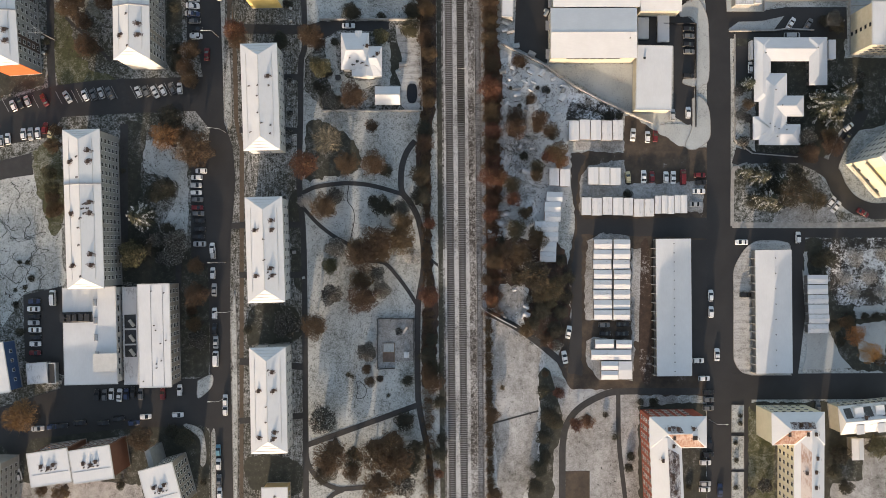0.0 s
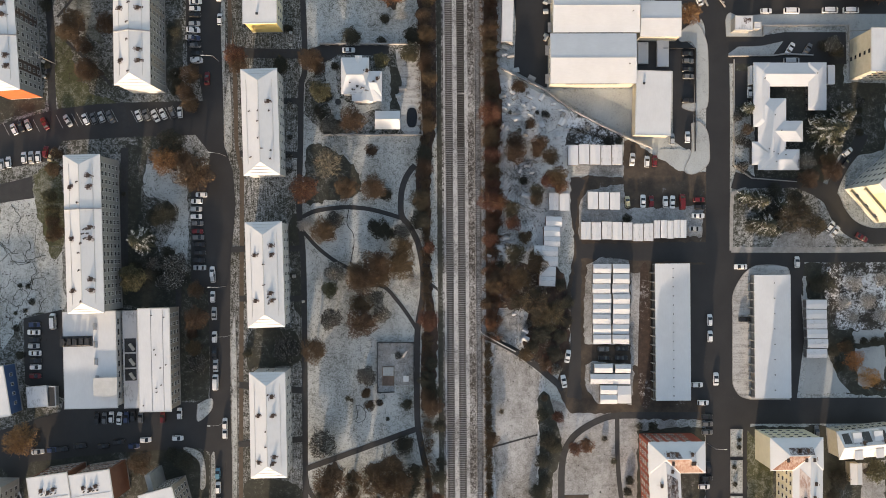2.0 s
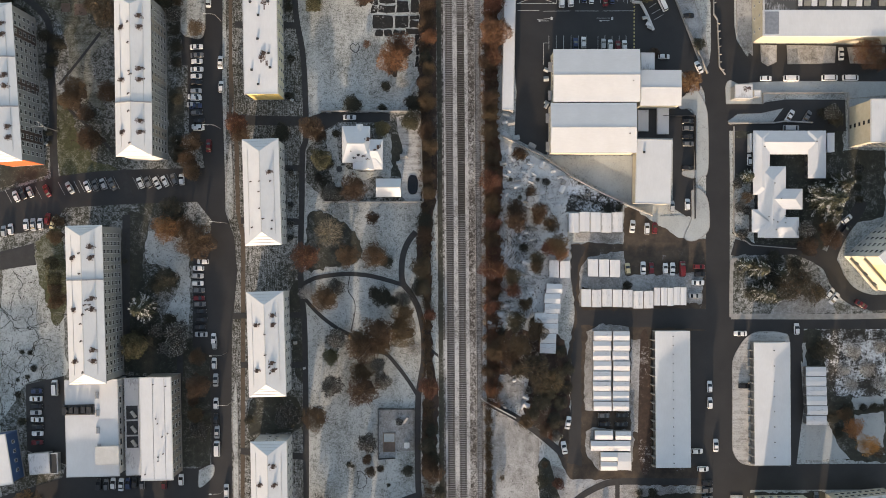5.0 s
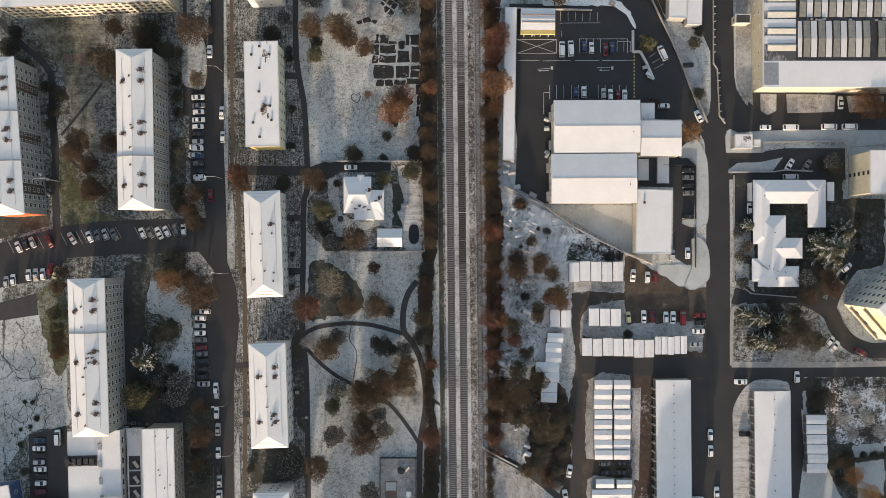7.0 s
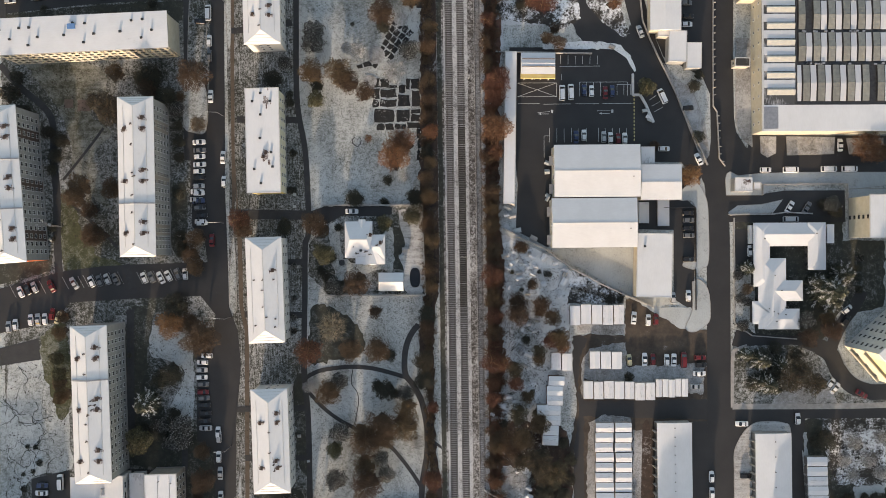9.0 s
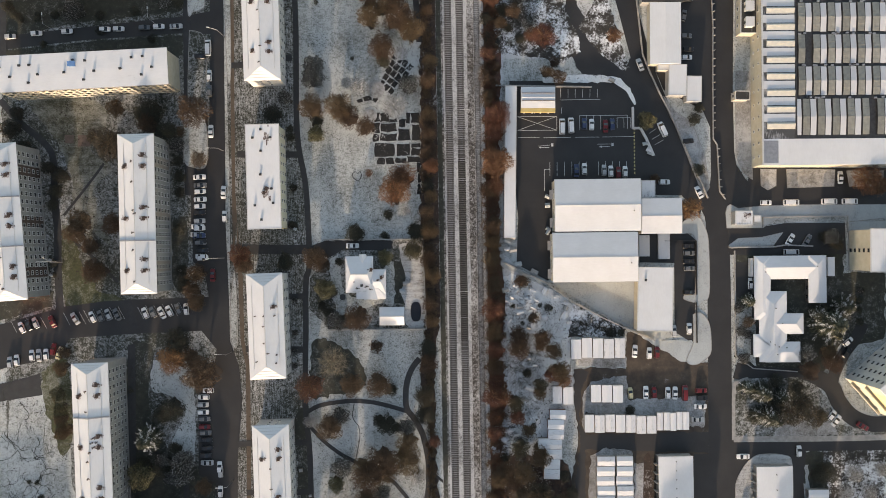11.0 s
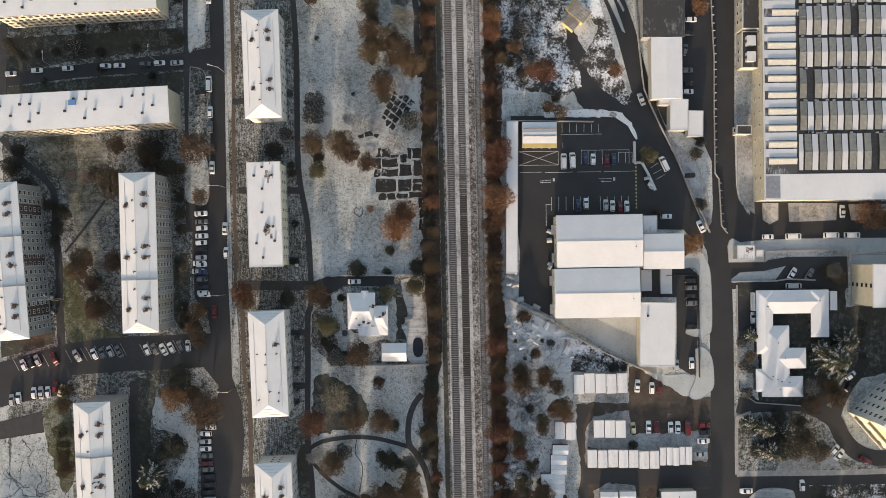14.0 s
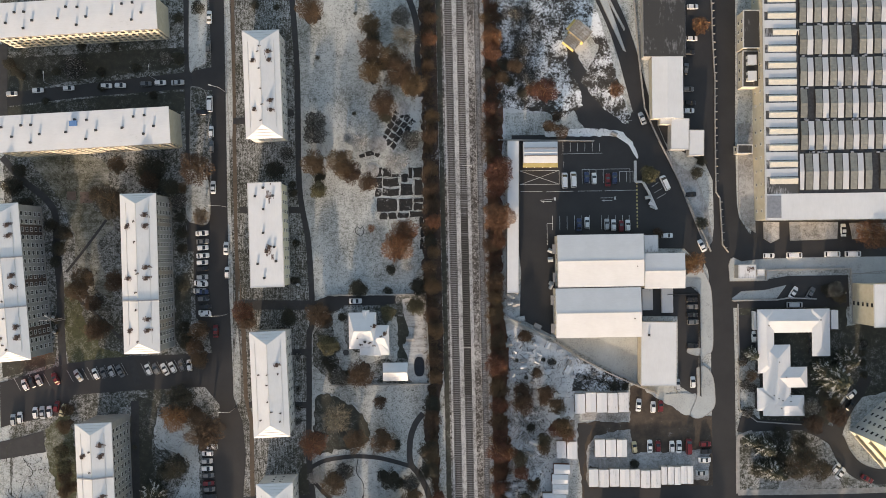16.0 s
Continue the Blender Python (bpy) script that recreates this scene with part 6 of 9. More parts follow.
garage_row((35.4, 26.8), (42.5, 26.8), (35.4, 21.0), 2, roof="roof_thin")
garage_row((50.1, 3.2), (56.1, 3.2), (50.3, -23.7), 8, "y", ridge="ew", door="w", rise=0.23, label="gabled garage in a double row, roof under snow")
garage_row((56.6, 3.2), (62.1, 3.2), (56.8, -23.7), 8, "y", ridge="ew", door="e", rise=0.23, label="gabled garage in a double row, roof under snow")
garage_row((50.7, -30.1), (56.8, -30.1), (50.7, -33.3), 1, "y", ridge="ew", door="w", rise=0.32)
garage_row((57.7, -30.3), (62.9, -30.3), (57.7, -33.3), 1, "y", ridge="ew", door="e", rise=0.3)
garage_row((49.2, -33.5), (56.8, -33.5), (49.2, -37.1), 1, "y", ridge="ew", door="w", rise=0.34)
garage_row((57.0, -33.5), (62.9, -33.5), (57.0, -37.2), 1, "y", ridge="ew", door="e", rise=0.3)
garage_row((52.5, -37.3), (58.2, -37.3), (52.5, -43.7), 2, "y", ridge="ew", door="w", rise=0.3)
garage_row((58.4, -37.4), (62.9, -37.4), (58.4, -43.7), 1, "y", ridge="ew", door="e", rise=0.2)
garage_row((121.3, -8.6), (128.1, -8.6), (121.7, -28.3), 6, "y", ridge="ew", door="w", rise=0.25, roof="roof_thin", label="gabled garage in a single row, thin snow on top")
garage_row((34.5, 19.1), (39.9, 18.9), (32.0, -4.2), 7, "y", ridge="ew", door="e", rise=0.3, roof="roof_thin", label="staggered timber garage with thin snow on its roof", group="timber garages", fill=0.99)
block("shed", "small shed with a snowy flat roof", (30.5, 9.4), (34.5, 9.4), (30.5, 5.9), 2.5, "timber", "roof", kind="flat", category="shed", over=0.1)

for nw, ne, sw, side, dots, count in (((70.5, 3.4), (82.1, 3.4), (70.9, -42.1), "w", 0.5, 15), ((103.4, -0.4), (115.4, -0.2), (103.8, -41.3), "w", 0.54, 8)):
    th, W, L = block("storage_shed", "long low storage building with a smooth snowy roof", nw, ne, sw, 4.0, "concrete", "roof_hall", rise=0.12, hip=0.1, category="warehouse", group="long sheds", gutter=False, over=0.15)
    for k in range(15):
        k < count and chimney(th, (dots - 0.5) * W, -L / 2 + L * (k + 0.5) / count, 4.1, "pipe", 0, k, 0)
        part("gate", Build().box(-0.06, 0.06, -1.25, 1.25, 0, 2.6), M["door"], th, at=Matrix.Translation((-W / 2, -L / 2 + L * (k + 0.5) / 15, 0)))
        part("gate_buttress", Build().box(-0.9, 0, -0.12, 0.12, 0, 3.4), M["kerb"], th, at=Matrix.Translation((-W / 2, -L / 2 + L * k / 15, 0)))

# ---- school ----
sx, sy = (70.7, 81.2)
tx, ty = (134.0, 17.9)
sf = (tx - sx) / 1000


def sp(u, v):
    return (sx + u * sf, sy - v * sf)


sc = thing("school", "low U-shaped dark-walled school with hipped snowy roofs", "school", Matrix.Translation((*sp(640, 400), 0)))
inv = sc.matrix_basis.inverted()
SLOPE = 0.21
for k, (x0, x1, y0, y1, kd, hf) in enumerate(((103.3, 127.5, 62.4, 70.3, "ew", 1.0), (103.3, 108.8, 48.9, 70.3, "ns", 1.0), (121.5, 127.5, 54.4, 70.3, "ns", 1.0), (104.9, 114.2, 34.6, 58.4, "ns", 1.0), (107.5, 119.7, 44.0, 50.9, "ew", 0.8), (102.9, 114.1, 36.3, 44.0, "ew", 1.6), (107.0, 118.6, 34.5, 41.4, "ew", 0.8))):
    h2 = 3.2 + 0.05 * ((k * 3) % 7)
    w2, l2 = x1 - x0 - 0.7, y1 - y0 - 0.7
    at = inv @ Matrix.Translation(((x0 + x1) / 2, (y0 + y1) / 2, 0))
    short = (l2 if kd == "ew" else w2) / 2 + 0.35
    part("wall", Build().box(-w2 / 2, w2 / 2, -l2 / 2, l2 / 2, -0.2, h2 - 0.02), M["darkwall"], sc, at=at)
    data = roof_mesh(w2, l2, h2, SLOPE * short, short * hf, 0.35) if kd == "ns" else roof_mesh(l2, w2, h2, SLOPE * short, short * hf, 0.35)
    part("roof", data, M["roof"], sc, at=at @ (Matrix() if kd == "ns" else pose(0, 0, 0, 0, 0, 90)))
    wm = window_mesh(1.4, 1.7, "darkmetal")
    for s in range(int(w2 // 3)):
        for f in (0.9,):
            part("window", wm, None, sc, at=at @ pose(-w2 / 2 + 1.6 + 3 * s, -l2 / 2 - 0.03, f))
    for s in range(int(l2 // 3)):
        for f in (0.9,):
            part("window", wm, None, sc, at=at @ pose(-w2 / 2 - 0.03, -l2 / 2 + 1.6 + 3 * s, f, 0, 0, -90))
for x, y in ((106.8, 64.9), (124.1, 66.6), (110.1, 52.7), (112.3, 47.6), (108.2, 41.5), (109.7, 40.5), (111.1, 39.8), (113.7, 39.5), (110.6, 37.2)):
    chimney(sc, *(inv @ Vector((x, y, 0))).to_2d(), 4.0, "pipe", 0, int(x), 0)
part("sports_store", Build().box(-1.1, 1.1, -3.1, 3.1, 0, 2.4).box(-1.2, 1.2, -3.2, 3.2, 2.4, 2.55), M["roof"], sc, "low white store beside the wing", at=inv @ Matrix.Translation((129.6, 66.5, 0)))
part("side_annex", Build().box(-0.4, 0.4, -3.1, 3.1, 0, 2.3), M["roof"], sc, at=inv @ Matrix.Translation((103.0, 66.4, 0)))
wall_line("school_wall", [(97.9, 72.1), (97.9, 61.5), (98.0, 54.9), (97.9, 36.4), (103.8, 32.1), (119.0, 30.9)], "low pale wall round the school garden", 0.7, 0.28, "concrete")
wall_line("school_fence", [(96.0, 73.2), (111.2, 73.3), (115.2, 73.9), (124.4, 73.4)], "low concrete wall behind the school", 0.9, 0.35)
wall_line("boundary_wall", [(107.6, 79.8), (107.6, 83.3), (136.4, 83.5), (136.4, 78.8)], "dark-topped boundary wall in the snow", 1.0, 0.3)

# ---- towers and street blocks ----
th, W, L = block("tower_block", "cream five-storey block of flats with a flat roof", (136.5, 78.9), (158.4, 78.9), (136.4, 64.9), 14.0, "cream", "roof_hall", kind="flat", group="east flats", over=0.32)
windows(th, "w", W, L, 5, 1, (1.3, 1.1), 0.9, 2.75, style="darkmetal")
windows(th, "s", W, L, 5, 8, (1.7, 1.4), 1.2, 2.75)
th = thing("tower_block", "tall angled block with a yellow sunlit front", "apartment block", pose(*(153.1, 34.0), 0, 0, 0, 41), "east flats")
TW, TL, TH = 34.0, 15.0, 21.0
part("wall", Build().box(-TW / 2, TW / 2, -TL / 2, TL / 2, -0.2, TH), M["white"], th)
part("roof", Build().box(-TW / 2 - 0.3, TW / 2 + 0.3, -TL / 2 - 0.3, TL / 2 + 0.3, TH, TH + 0.5), M["roof"], th)
panel(th, "w", TW, TL, 0, TL - 0.02, 0.5, TH - 0.3, "pale_y", "front_panel")
# warm sunlit spot on the front, painted as a butter panel
part("accent_panel", Build().box(-TW / 2 - 0.14, -TW / 2 - 0.08, -4.5, 4.0, 12.5, TH - 0.5), M["butter"], th)
panel(th, "s", TW, TL, 0, TW - 0.02, 0.5, TH - 0.3, "cream", "front_panel")
windows(th, "n", TW, TL, 7, 10, (1.5, 1.4), 1.5, 2.8, 0.8)
windows(th, "w", TW + 0.2, TL, 2, 3, (1.5, 1.4), 1.5, 2.8, 0.8)
for f in (1, 4):
    part("balcony", Build().box(-TW / 2 - 1.2, -TW / 2, -TL / 2 + 0.6, TL / 2 - 0.6, 1.2 + f * 2.8, 1.4 + f * 2.8).box(-TW / 2 - 1.2, -TW / 2 - 1.1, -TL / 2 + 0.6, TL / 2 - 0.6, 1.4 + f * 2.8, 2.3 + f * 2.8), M["cream"], th)

def corner_block(label, wall, n_nw, n_ne, n_sw, w_nw, w_ne, w_sw, h, side):
    """Two wings of a street block that meet at a corner."""
    th = thing("street_block", label, "apartment block", Matrix.Translation((*n_nw, 0)), "corner blocks")
    inv2 = th.matrix_basis.inverted()
    for k, (a, c2, d, kd) in enumerate(((n_nw, n_ne, n_sw, "ew"), (w_nw, w_ne, w_sw, "hip"))):
        c, w2, l2, turn = frame_of(a, c2, d)
        w2, l2 = w2 - 0.6, l2 - 0.6
        at = inv2 @ Matrix.Translation((c.x, c.y, 0)) @ Matrix.Rotation(turn, 4, "Z")
        hh = h - 0.15 * k
        part("wall", Build().box(-w2 / 2, w2 / 2, -l2 / 2, l2 / 2, -0.2, hh - 0.02), M[wall], th, at=at)
        rise2, hip2 = 2.1, (5.4 if kd == "ew" else 0.5)
        part("roof", roof_mesh(w2, l2, hh, rise2, hip2, 0.3) if kd == "hip" else roof_mesh(l2, w2, hh, rise2, hip2, 0.3), M["roof"], th, at=at @ (Matrix() if kd == "hip" else pose(0, 0, 0, 0, 0, 90)))
        # stretches of roof that the snow has slid off
        a2, top2 = (l2 if kd == "ew" else w2) / 2 + 0.3, hh + rise2 + 0.02
        if kd == "ew":
            low, top = -0.95 * a2, -0.04 * a2
            quad = [(1.0, low), (8.4, low), (3.6, top), (-3.8, top)] if side == "w" else [(-8.0, low), (-1.4, low), (3.4, top), (-2.9, top)]
        else:
            x0, x1 = (0.03 * a2, 0.8 * a2) if side == "w" else (-0.62 * a2, -0.03 * a2)
            quad = [(x0, -0.48 * l2), (x1, -0.48 * l2), (x1, 0.32 * l2), (x0, 0.40 * l2)]
        zs = [top2 - rise2 * abs(q[1] if kd == "ew" else q[0]) / a2 for q in quad]
        mt = "roof_bare" if kd == "ew" else ("melt" if side == "w" else "roof_rust")
        part("bare_panel", Build().add([(*q, z + d) for d in (0.0, 0.03) for q, z in zip(quad, zs)], [(3, 2, 1, 0), (4, 5, 6, 7), (0, 1, 5, 4), (1, 2, 6, 5), (2, 3, 7, 6), (3, 0, 4, 7)]), M[mt], th, "rusty roof sheets where snow slid off", at=at)
        seams = Build()                   # standing seams down the bare slope
        for q in range(1, 14):
            u = q / 14
            lo, hi = (Vector((*quad[m], zs[m])) for m in (0, 3)), (Vector((*quad[m], zs[m])) for m in (1, 2))
            (la, lb), (ha, hb) = lo, hi
            if kd == "ew":
                p, r = la.lerp(ha, u), lb.lerp(hb, u)
            else:
                p, r = la.lerp(lb, u), ha.lerp(hb, u)
            seams.tube(tuple(p + Vector((0, 0, 0.05))), tuple(r + Vector((0, 0, 0.05))), *((0.045, 0.045) if kd == "ew" else (0.02, 0.02)), 4)
        tagged(part("roof_seams", seams, M["roof_bare"], th, at=at), kind="stuff")
        if kd == "ew":                    # sooty strip below the ridge, away from the sun
            quad = [(-0.17 * w2, 0.05 * a2), (0.08 * w2, 0.05 * a2), (0.02 * w2, 0.40 * a2), (-0.15 * w2, 0.46 * a2)] if side == "w" else [(-0.17 * w2, 0.05 * a2), (0.30 * w2, 0.05 * a2), (0.28 * w2, 0.46 * a2), (-0.2 * w2, 0.44 * a2)]
            part("melted_patch", Build().add([(*q, top2 - rise2 * q[1] / a2 + 0.01) for q in quad], [(0, 1, 2, 3)]), M["melt"], th, "dark wet patch where snow has melted", at=at)
        wm = window_mesh(1.5, 1.5)
        for f in range(4):
            for s in range(int((w2 - 1) // 2.8)):
                for sgn in (1,) if kd == "ew" else (1, -1):
                    part("window", wm, None, th, at=at @ pose(-w2 / 2 + 1.9 + 2.8 * s, sgn * (l2 / 2 + 0.03), 1.4 + 2.9 * f, 0, 0, 90 + 90 * sgn))
            for s in range(int((l2 - 1) // 2.8)):
                for sgn in (-1,) * (side == "w") if kd == "ew" else (1, -1):
                    part("window", wm, None, th, at=at @ pose(sgn * (w2 / 2 + 0.03), -l2 / 2 + 1.9 + 2.8 * s, 1.4 + 2.9 * f, 0, 0, 90 * sgn))
        rnd = random.Random(int(w2 * 100))
        for s in range(6):
            x, y = (rnd.choice((-0.16, 0.16, 0.22)) * w2, rnd.uniform(-0.42, 0.42) * l2) if kd == "hip" else (rnd.uniform(-0.3, 0.3) * w2, rnd.choice((-0.15, 0.15)) * l2)
            d2 = abs(x) / (w2 / 2) if kd == "hip" else abs(y) / (l2 / 2)
            p = at @ Vector((x, y, hh + rise2 * (1 - d2)))
            chimney(th, p.x, p.y, p.z, "stack", 0, s, 0.5)
    return th


corner_block("red-walled corner block with a rusty half-melted roof", "red", (65.9, -53.6), (84.2, -53.4), (66.0, -63.7), (66.0, -59.4), (76.1, -59.4), (67.5, -93.6), 13.0, "w")
corner_block("yellow-walled corner block with a rusty half-melted roof", "pale_y", (104.9, -52.2), (121.9, -52.0), (105.1, -62.7), (112.2, -57.6), (121.9, -57.6), (112.1, -94.8), 13.0, "e")
th, W, L = block("mansard_house", "white townhouse with a dark mansard roof and dormers", (128.8, -51.3), (149.1, -49.3), (129.5, -60.6), 8.0, "cream", "roof_thin", rise=3.2, hip=0.6, kind="ew", category="house", stacks=((0.35, 0.4), (0.7, 0.4)))
windows(th, "n", W, L, 2, 8)
for x in (-0.25, 0.1, 0.35):
    part("dormer", Build().box(-1.2, 1.2, -1.2, 1.6, 8.3, 10.6).box(-1.4, 1.4, -1.4, 1.8, 10.6, 10.75), M["roof"], th, at=Matrix.Translation((x * W, 2.6, 0)))
    part("dormer", Build().box(-1.1, 1.1, -1.4, 1.2, 8.3, 10.4).box(-1.3, 1.3, -1.6, 1.4, 10.4, 10.55), M["roof"], th, at=Matrix.Translation((x * W, -2.8, 0)))
for x0, x1 in ((-0.46, -0.34), (-0.14, 0.0), (0.2, 0.26)):
    quad = [(x0 * W, L / 2 - 0.3), (x1 * W, L / 2 - 0.3), (x1 * W, 1.0), (x0 * W, 1.0)]
    part("bare_strip", Build().add([(x, y, 8.03 + 3.2 * (1 - y / (L / 2 + 0.45))) for x, y in quad], [(0, 1, 2, 3)]), M["melt_deck"], th, "dark roof felt where snow slid off")
block("house_extension", "low garden extension with a snowy roof", (135.3, -62.8), (139.2, -62.6), (135.5, -70.0), 4.0, "cream", "roof_hall", rise=0.8, hip=0.2, category="house")

# ---- factory in the north-east ----
fx0, fy0 = (104.0, 100.3)
fx1 = 166.0
fy1 = fy0 + 125
fk = 115.0
fs = (115.7, 108.6)[1]
fac = thing("factory", "large factory with rows of glazed roof strips", "factory", Matrix.Translation((fx0, fy0, 0)))
FW, FL, FH, KX, SY = fx1 - fx0, fy1 - fy0, 9.5, fk - fx0, fs - fy0
part("wall", Build().box(0, FW, 0, FL, -0.2, FH), M["cream"], fac)
part("edge_roof", Build().box(-0.3, FW + 0.3, -0.3, SY, FH, FH + 0.25), M["roof_hall"], fac)
part("roof_panel", Build().box(0.2, 5.0, 0.4, SY - 0.6, FH + 0.25, FH + 0.3), M["metal"], fac)
part("edge_roof", Build().box(-0.3, KX, SY, FL, FH, FH + 0.2), M["melt_deck"], fac)
part("deck", Build().box(KX, FW, SY, FL, FH, FH + 0.15), M["darkmetal"], fac)
part("roof_gutter", Build().box(-0.3, 0.2, -0.3, FL, FH + 0.2, FH + 0.6), M["frame"], fac)
part("roof_gutter", Build().box(KX - 0.25, KX + 0.15, SY, FL, FH + 0.2, FH + 0.55), M["darkmetal"], fac)
hood = Build().add([(0, 0, 0), (9.2, 0, 0), (9.2, 2.25, 0), (0, 2.25, 0), (0, 1.7, 0.5), (9.2, 1.7, 0.5)], [(0, 1, 5, 4), (2, 3, 4, 5), (1, 2, 5), (3, 0, 4), (3, 2, 1, 0)]).mesh("roof_light", M["skylight"])
pitch = 5.4
for k in range(22):
    y = SY + 3.2 + k * pitch
    if y + 3 > FL:
        break
    part("roof_light", hood, None, fac, "pale glazed roof hood", at=Matrix.Translation((1.4 + (1.6 if k == 9 else 0), y, FH + 0.2)))
    part("roof_bay", Build().box(0.3, KX - 0.4, y + 2.45, y + pitch - 0.4, FH + 0.2, FH + 0.32), M["rib"], fac)
# ridged glazed roofs, one row after another
STEP, GLASS, RIDGE = 4.87, 2.4, 0.42


def ridged(x0, x1, depth, base, lift):
    half, zb, zl = depth / 2, FH + 0.2 + base, FH + 0.2 + lift
    b2 = Build()
    b2.add([(x0, 0, zb), (x1, 0, zb), (x1, half, zb + RIDGE), (x0, half, zb + RIDGE), (x1, depth, zb), (x0, depth, zb),
            (x0, -0.1, zl), (x1, -0.1, zl), (x1, half, zl + RIDGE), (x0, half, zl + RIDGE), (x1, depth + 0.1, zl), (x0, depth + 0.1, zl)],
           [(6, 7, 8, 9), (9, 8, 10, 11), (0, 6, 9, 3), (3, 9, 11, 5), (7, 1, 2, 8), (8, 2, 4, 10), (0, 1, 7, 6), (5, 11, 10, 4)])
    return b2


BANDS = {}
roof_rnd = random.Random(12)
rows = [(109.9, 11.6)] + [(122.9 + 10.4 * k, 9.2) for k in range(9)]
for k, (wy, depth) in enumerate(rows):
    y0 = wy - fy0
    if y0 + depth > FL:
        break
    kerb = Build()
    if not k:
        part("roof_rib", ridged(0.0, 1.4, depth, 0.0, 0.06), M["rib"], fac, at=Matrix.Translation((KX + 0.15, y0, 0)))
    for j in range(int((FW - KX - 2.0) / STEP)):
        x = KX + (0.5 if k else 1.85) + j * STEP
        ks = ridged(x, x + GLASS, depth, 0.0, 0.34)
        kerb.add([(a, c + y0, e) for a, c, e in ks.v], ks.f)
        for nm, mt, lift in (("roof_glazing", "glazing", 0.42), ("roof_rib", "rib", 0.06)):
            if (nm, depth) not in BANDS:
                bb = ridged(0.12, GLASS - 0.14, depth, 0.34, lift) if nm == "roof_glazing" else ridged(0.3, STEP - GLASS - 0.3, depth, 0.0, lift)
                if nm == "roof_glazing":          # bars between the panes
                    for q in range(1, 8):
                        y = q * depth / 8
                        z = FH + 0.2 + lift + RIDGE * (1 - abs(y - depth / 2) / (depth / 2))
                        bb.box(0.12, GLASS - 0.14, y - 0.04, y + 0.04, z - 0.05, z + 0.05)
                BANDS[nm, depth] = bb.mesh(nm, M[mt])
            if nm == "roof_rib" and roof_rnd.random() < 0.10:      # some ribs have lost their snow
                continue
            part(nm, BANDS[nm, depth], None, fac, at=Matrix.Translation((x + (GLASS if nm == "roof_rib" else 0), y0, 0)))
    tagged(part("roof_kerb", kerb, M["darkmetal"], fac), kind="stuff")
    vents = Build()
    for j in range(14):                           # vent cowls in the valley
        x, y, z = KX + 0.8 + roof_rnd.uniform(0, FW - KX - 2), y0 + depth + roof_rnd.uniform(0.25, 0.7), FH + 0.15
        vents.box(x - 0.35, x + 0.35, y - 0.2, y + 0.2, z, z + 0.5).box(x - 0.45, x + 0.45, y - 0.28, y + 0.28, z + 0.5, z + 0.58)
    tagged(part("valley_vents", vents, M["metal"], fac), kind="stuff")
wm = window_mesh(0.9, 1.0)
for k in range(26):
    for z in (2.0, 6.0):
        part("window", wm, None, fac, at=pose(-0.03, 3 + k * 4.4, z, 0, 0, -90))
for p0, p1, p2, h2, rf in (((98.7, 169.9), (104.6, 169.8), (98.5, 157.2), 6.5, "roof_dark"), ((98.9, 156.8), (105.1, 156.7), (98.7, 144.6), 5.0, "roof_dark"), ((97.1, 125.7), (102.2, 125.6), (97.1, 122.6), 4.0, "roof_dark")):
    th, W, L = block("factory_annex", "cream side building against the factory wall", p0, p1, p2, h2, "cream", rf, kind="flat", category="annex", over=0.2)
    windows(th, "w", W, L, 2 if h2 > 5 else 1, 3, (1.3, 1.3), 1.4, 3.0)
for p in ((101.2, 153.2), (101.2, 147.9)):
    cabin = thing("roof_cabin", "small white cabin with a flat top against the factory", "cabin", Matrix.Translation((*p, 0)), "factory cabins")
    part("body", Build().box(-1.3, 1.3, -1.5, 1.5, 5.0, 7.0), M["white"], cabin)
    part("top", Build().box(-1.45, 1.45, -1.65, 1.65, 7.0, 7.15), M["roof_hall"], cabin)
    part("door", Build().box(-1.34, -1.28, -0.45, 0.45, 5.05, 6.9), M["darkmetal"], cabin)

# ---- works buildings and kiosk in the north ----
th, W, L = block("works_building", "long flat works building with clean roof snow", (68.7, 155.3), (79.0, 155.1), (68.6, 134.7), 5.0, "cream", "roof_hall", rise=0.4, hip=0.1, category="workshop", over=0.2)
block("works_building", "workshop with a dark half-melted felt roof", (66.1, 178.1), (80.0, 177.9), (66.0, 155.4), 5.0, "grey", "roof_dark", rise=0.4, hip=0.1, category="workshop", over=0.2)
block("works_annex", "small stepped annex with a snowy roof", (75.0, 134.7), (81.0, 134.5), (74.7, 124.3), 4.5, "grey", "roof_hall", kind="flat", category="workshop", over=0.2)
block("works_annex", "small stepped annex with a snowy roof", (81.1, 130.8), (86.1, 130.7), (80.9, 122.2), 4.0, "grey", "roof_hall", kind="flat", category="workshop", over=0.2)
block("works_porch", "low porch with a pale roof", (71.5, 134.9), (79.0, 134.8), (71.5, 132.9), 3.5, "cream", "roof", kind="flat", category="workshop", over=0.15)
kiosk = thing("kiosk", "yellow two-part site kiosk with ribbed roofs", "kiosk", pose(*(43.9, 162.7), 0, 0, 0, -40) @ Matrix.Scale(0.73, 4))
for y0, y1, x0, x1, h2 in ((0.0, 6.4, -4.6, 4.2, 4.6), (-5.2, -0.4, -3.4, 3.0, 3.6)):
    part("wall", Build().box(x0, x1, y0, y1, 0, h2), M["yellow"], kiosk)
    part("roof", Build().box(x0 - 0.2, x1 + 0.2, y0 - 0.2, y1 + 0.2, h2, h2 + 0.2), M["roof_kiosk"], kiosk)
    for k in range(5):
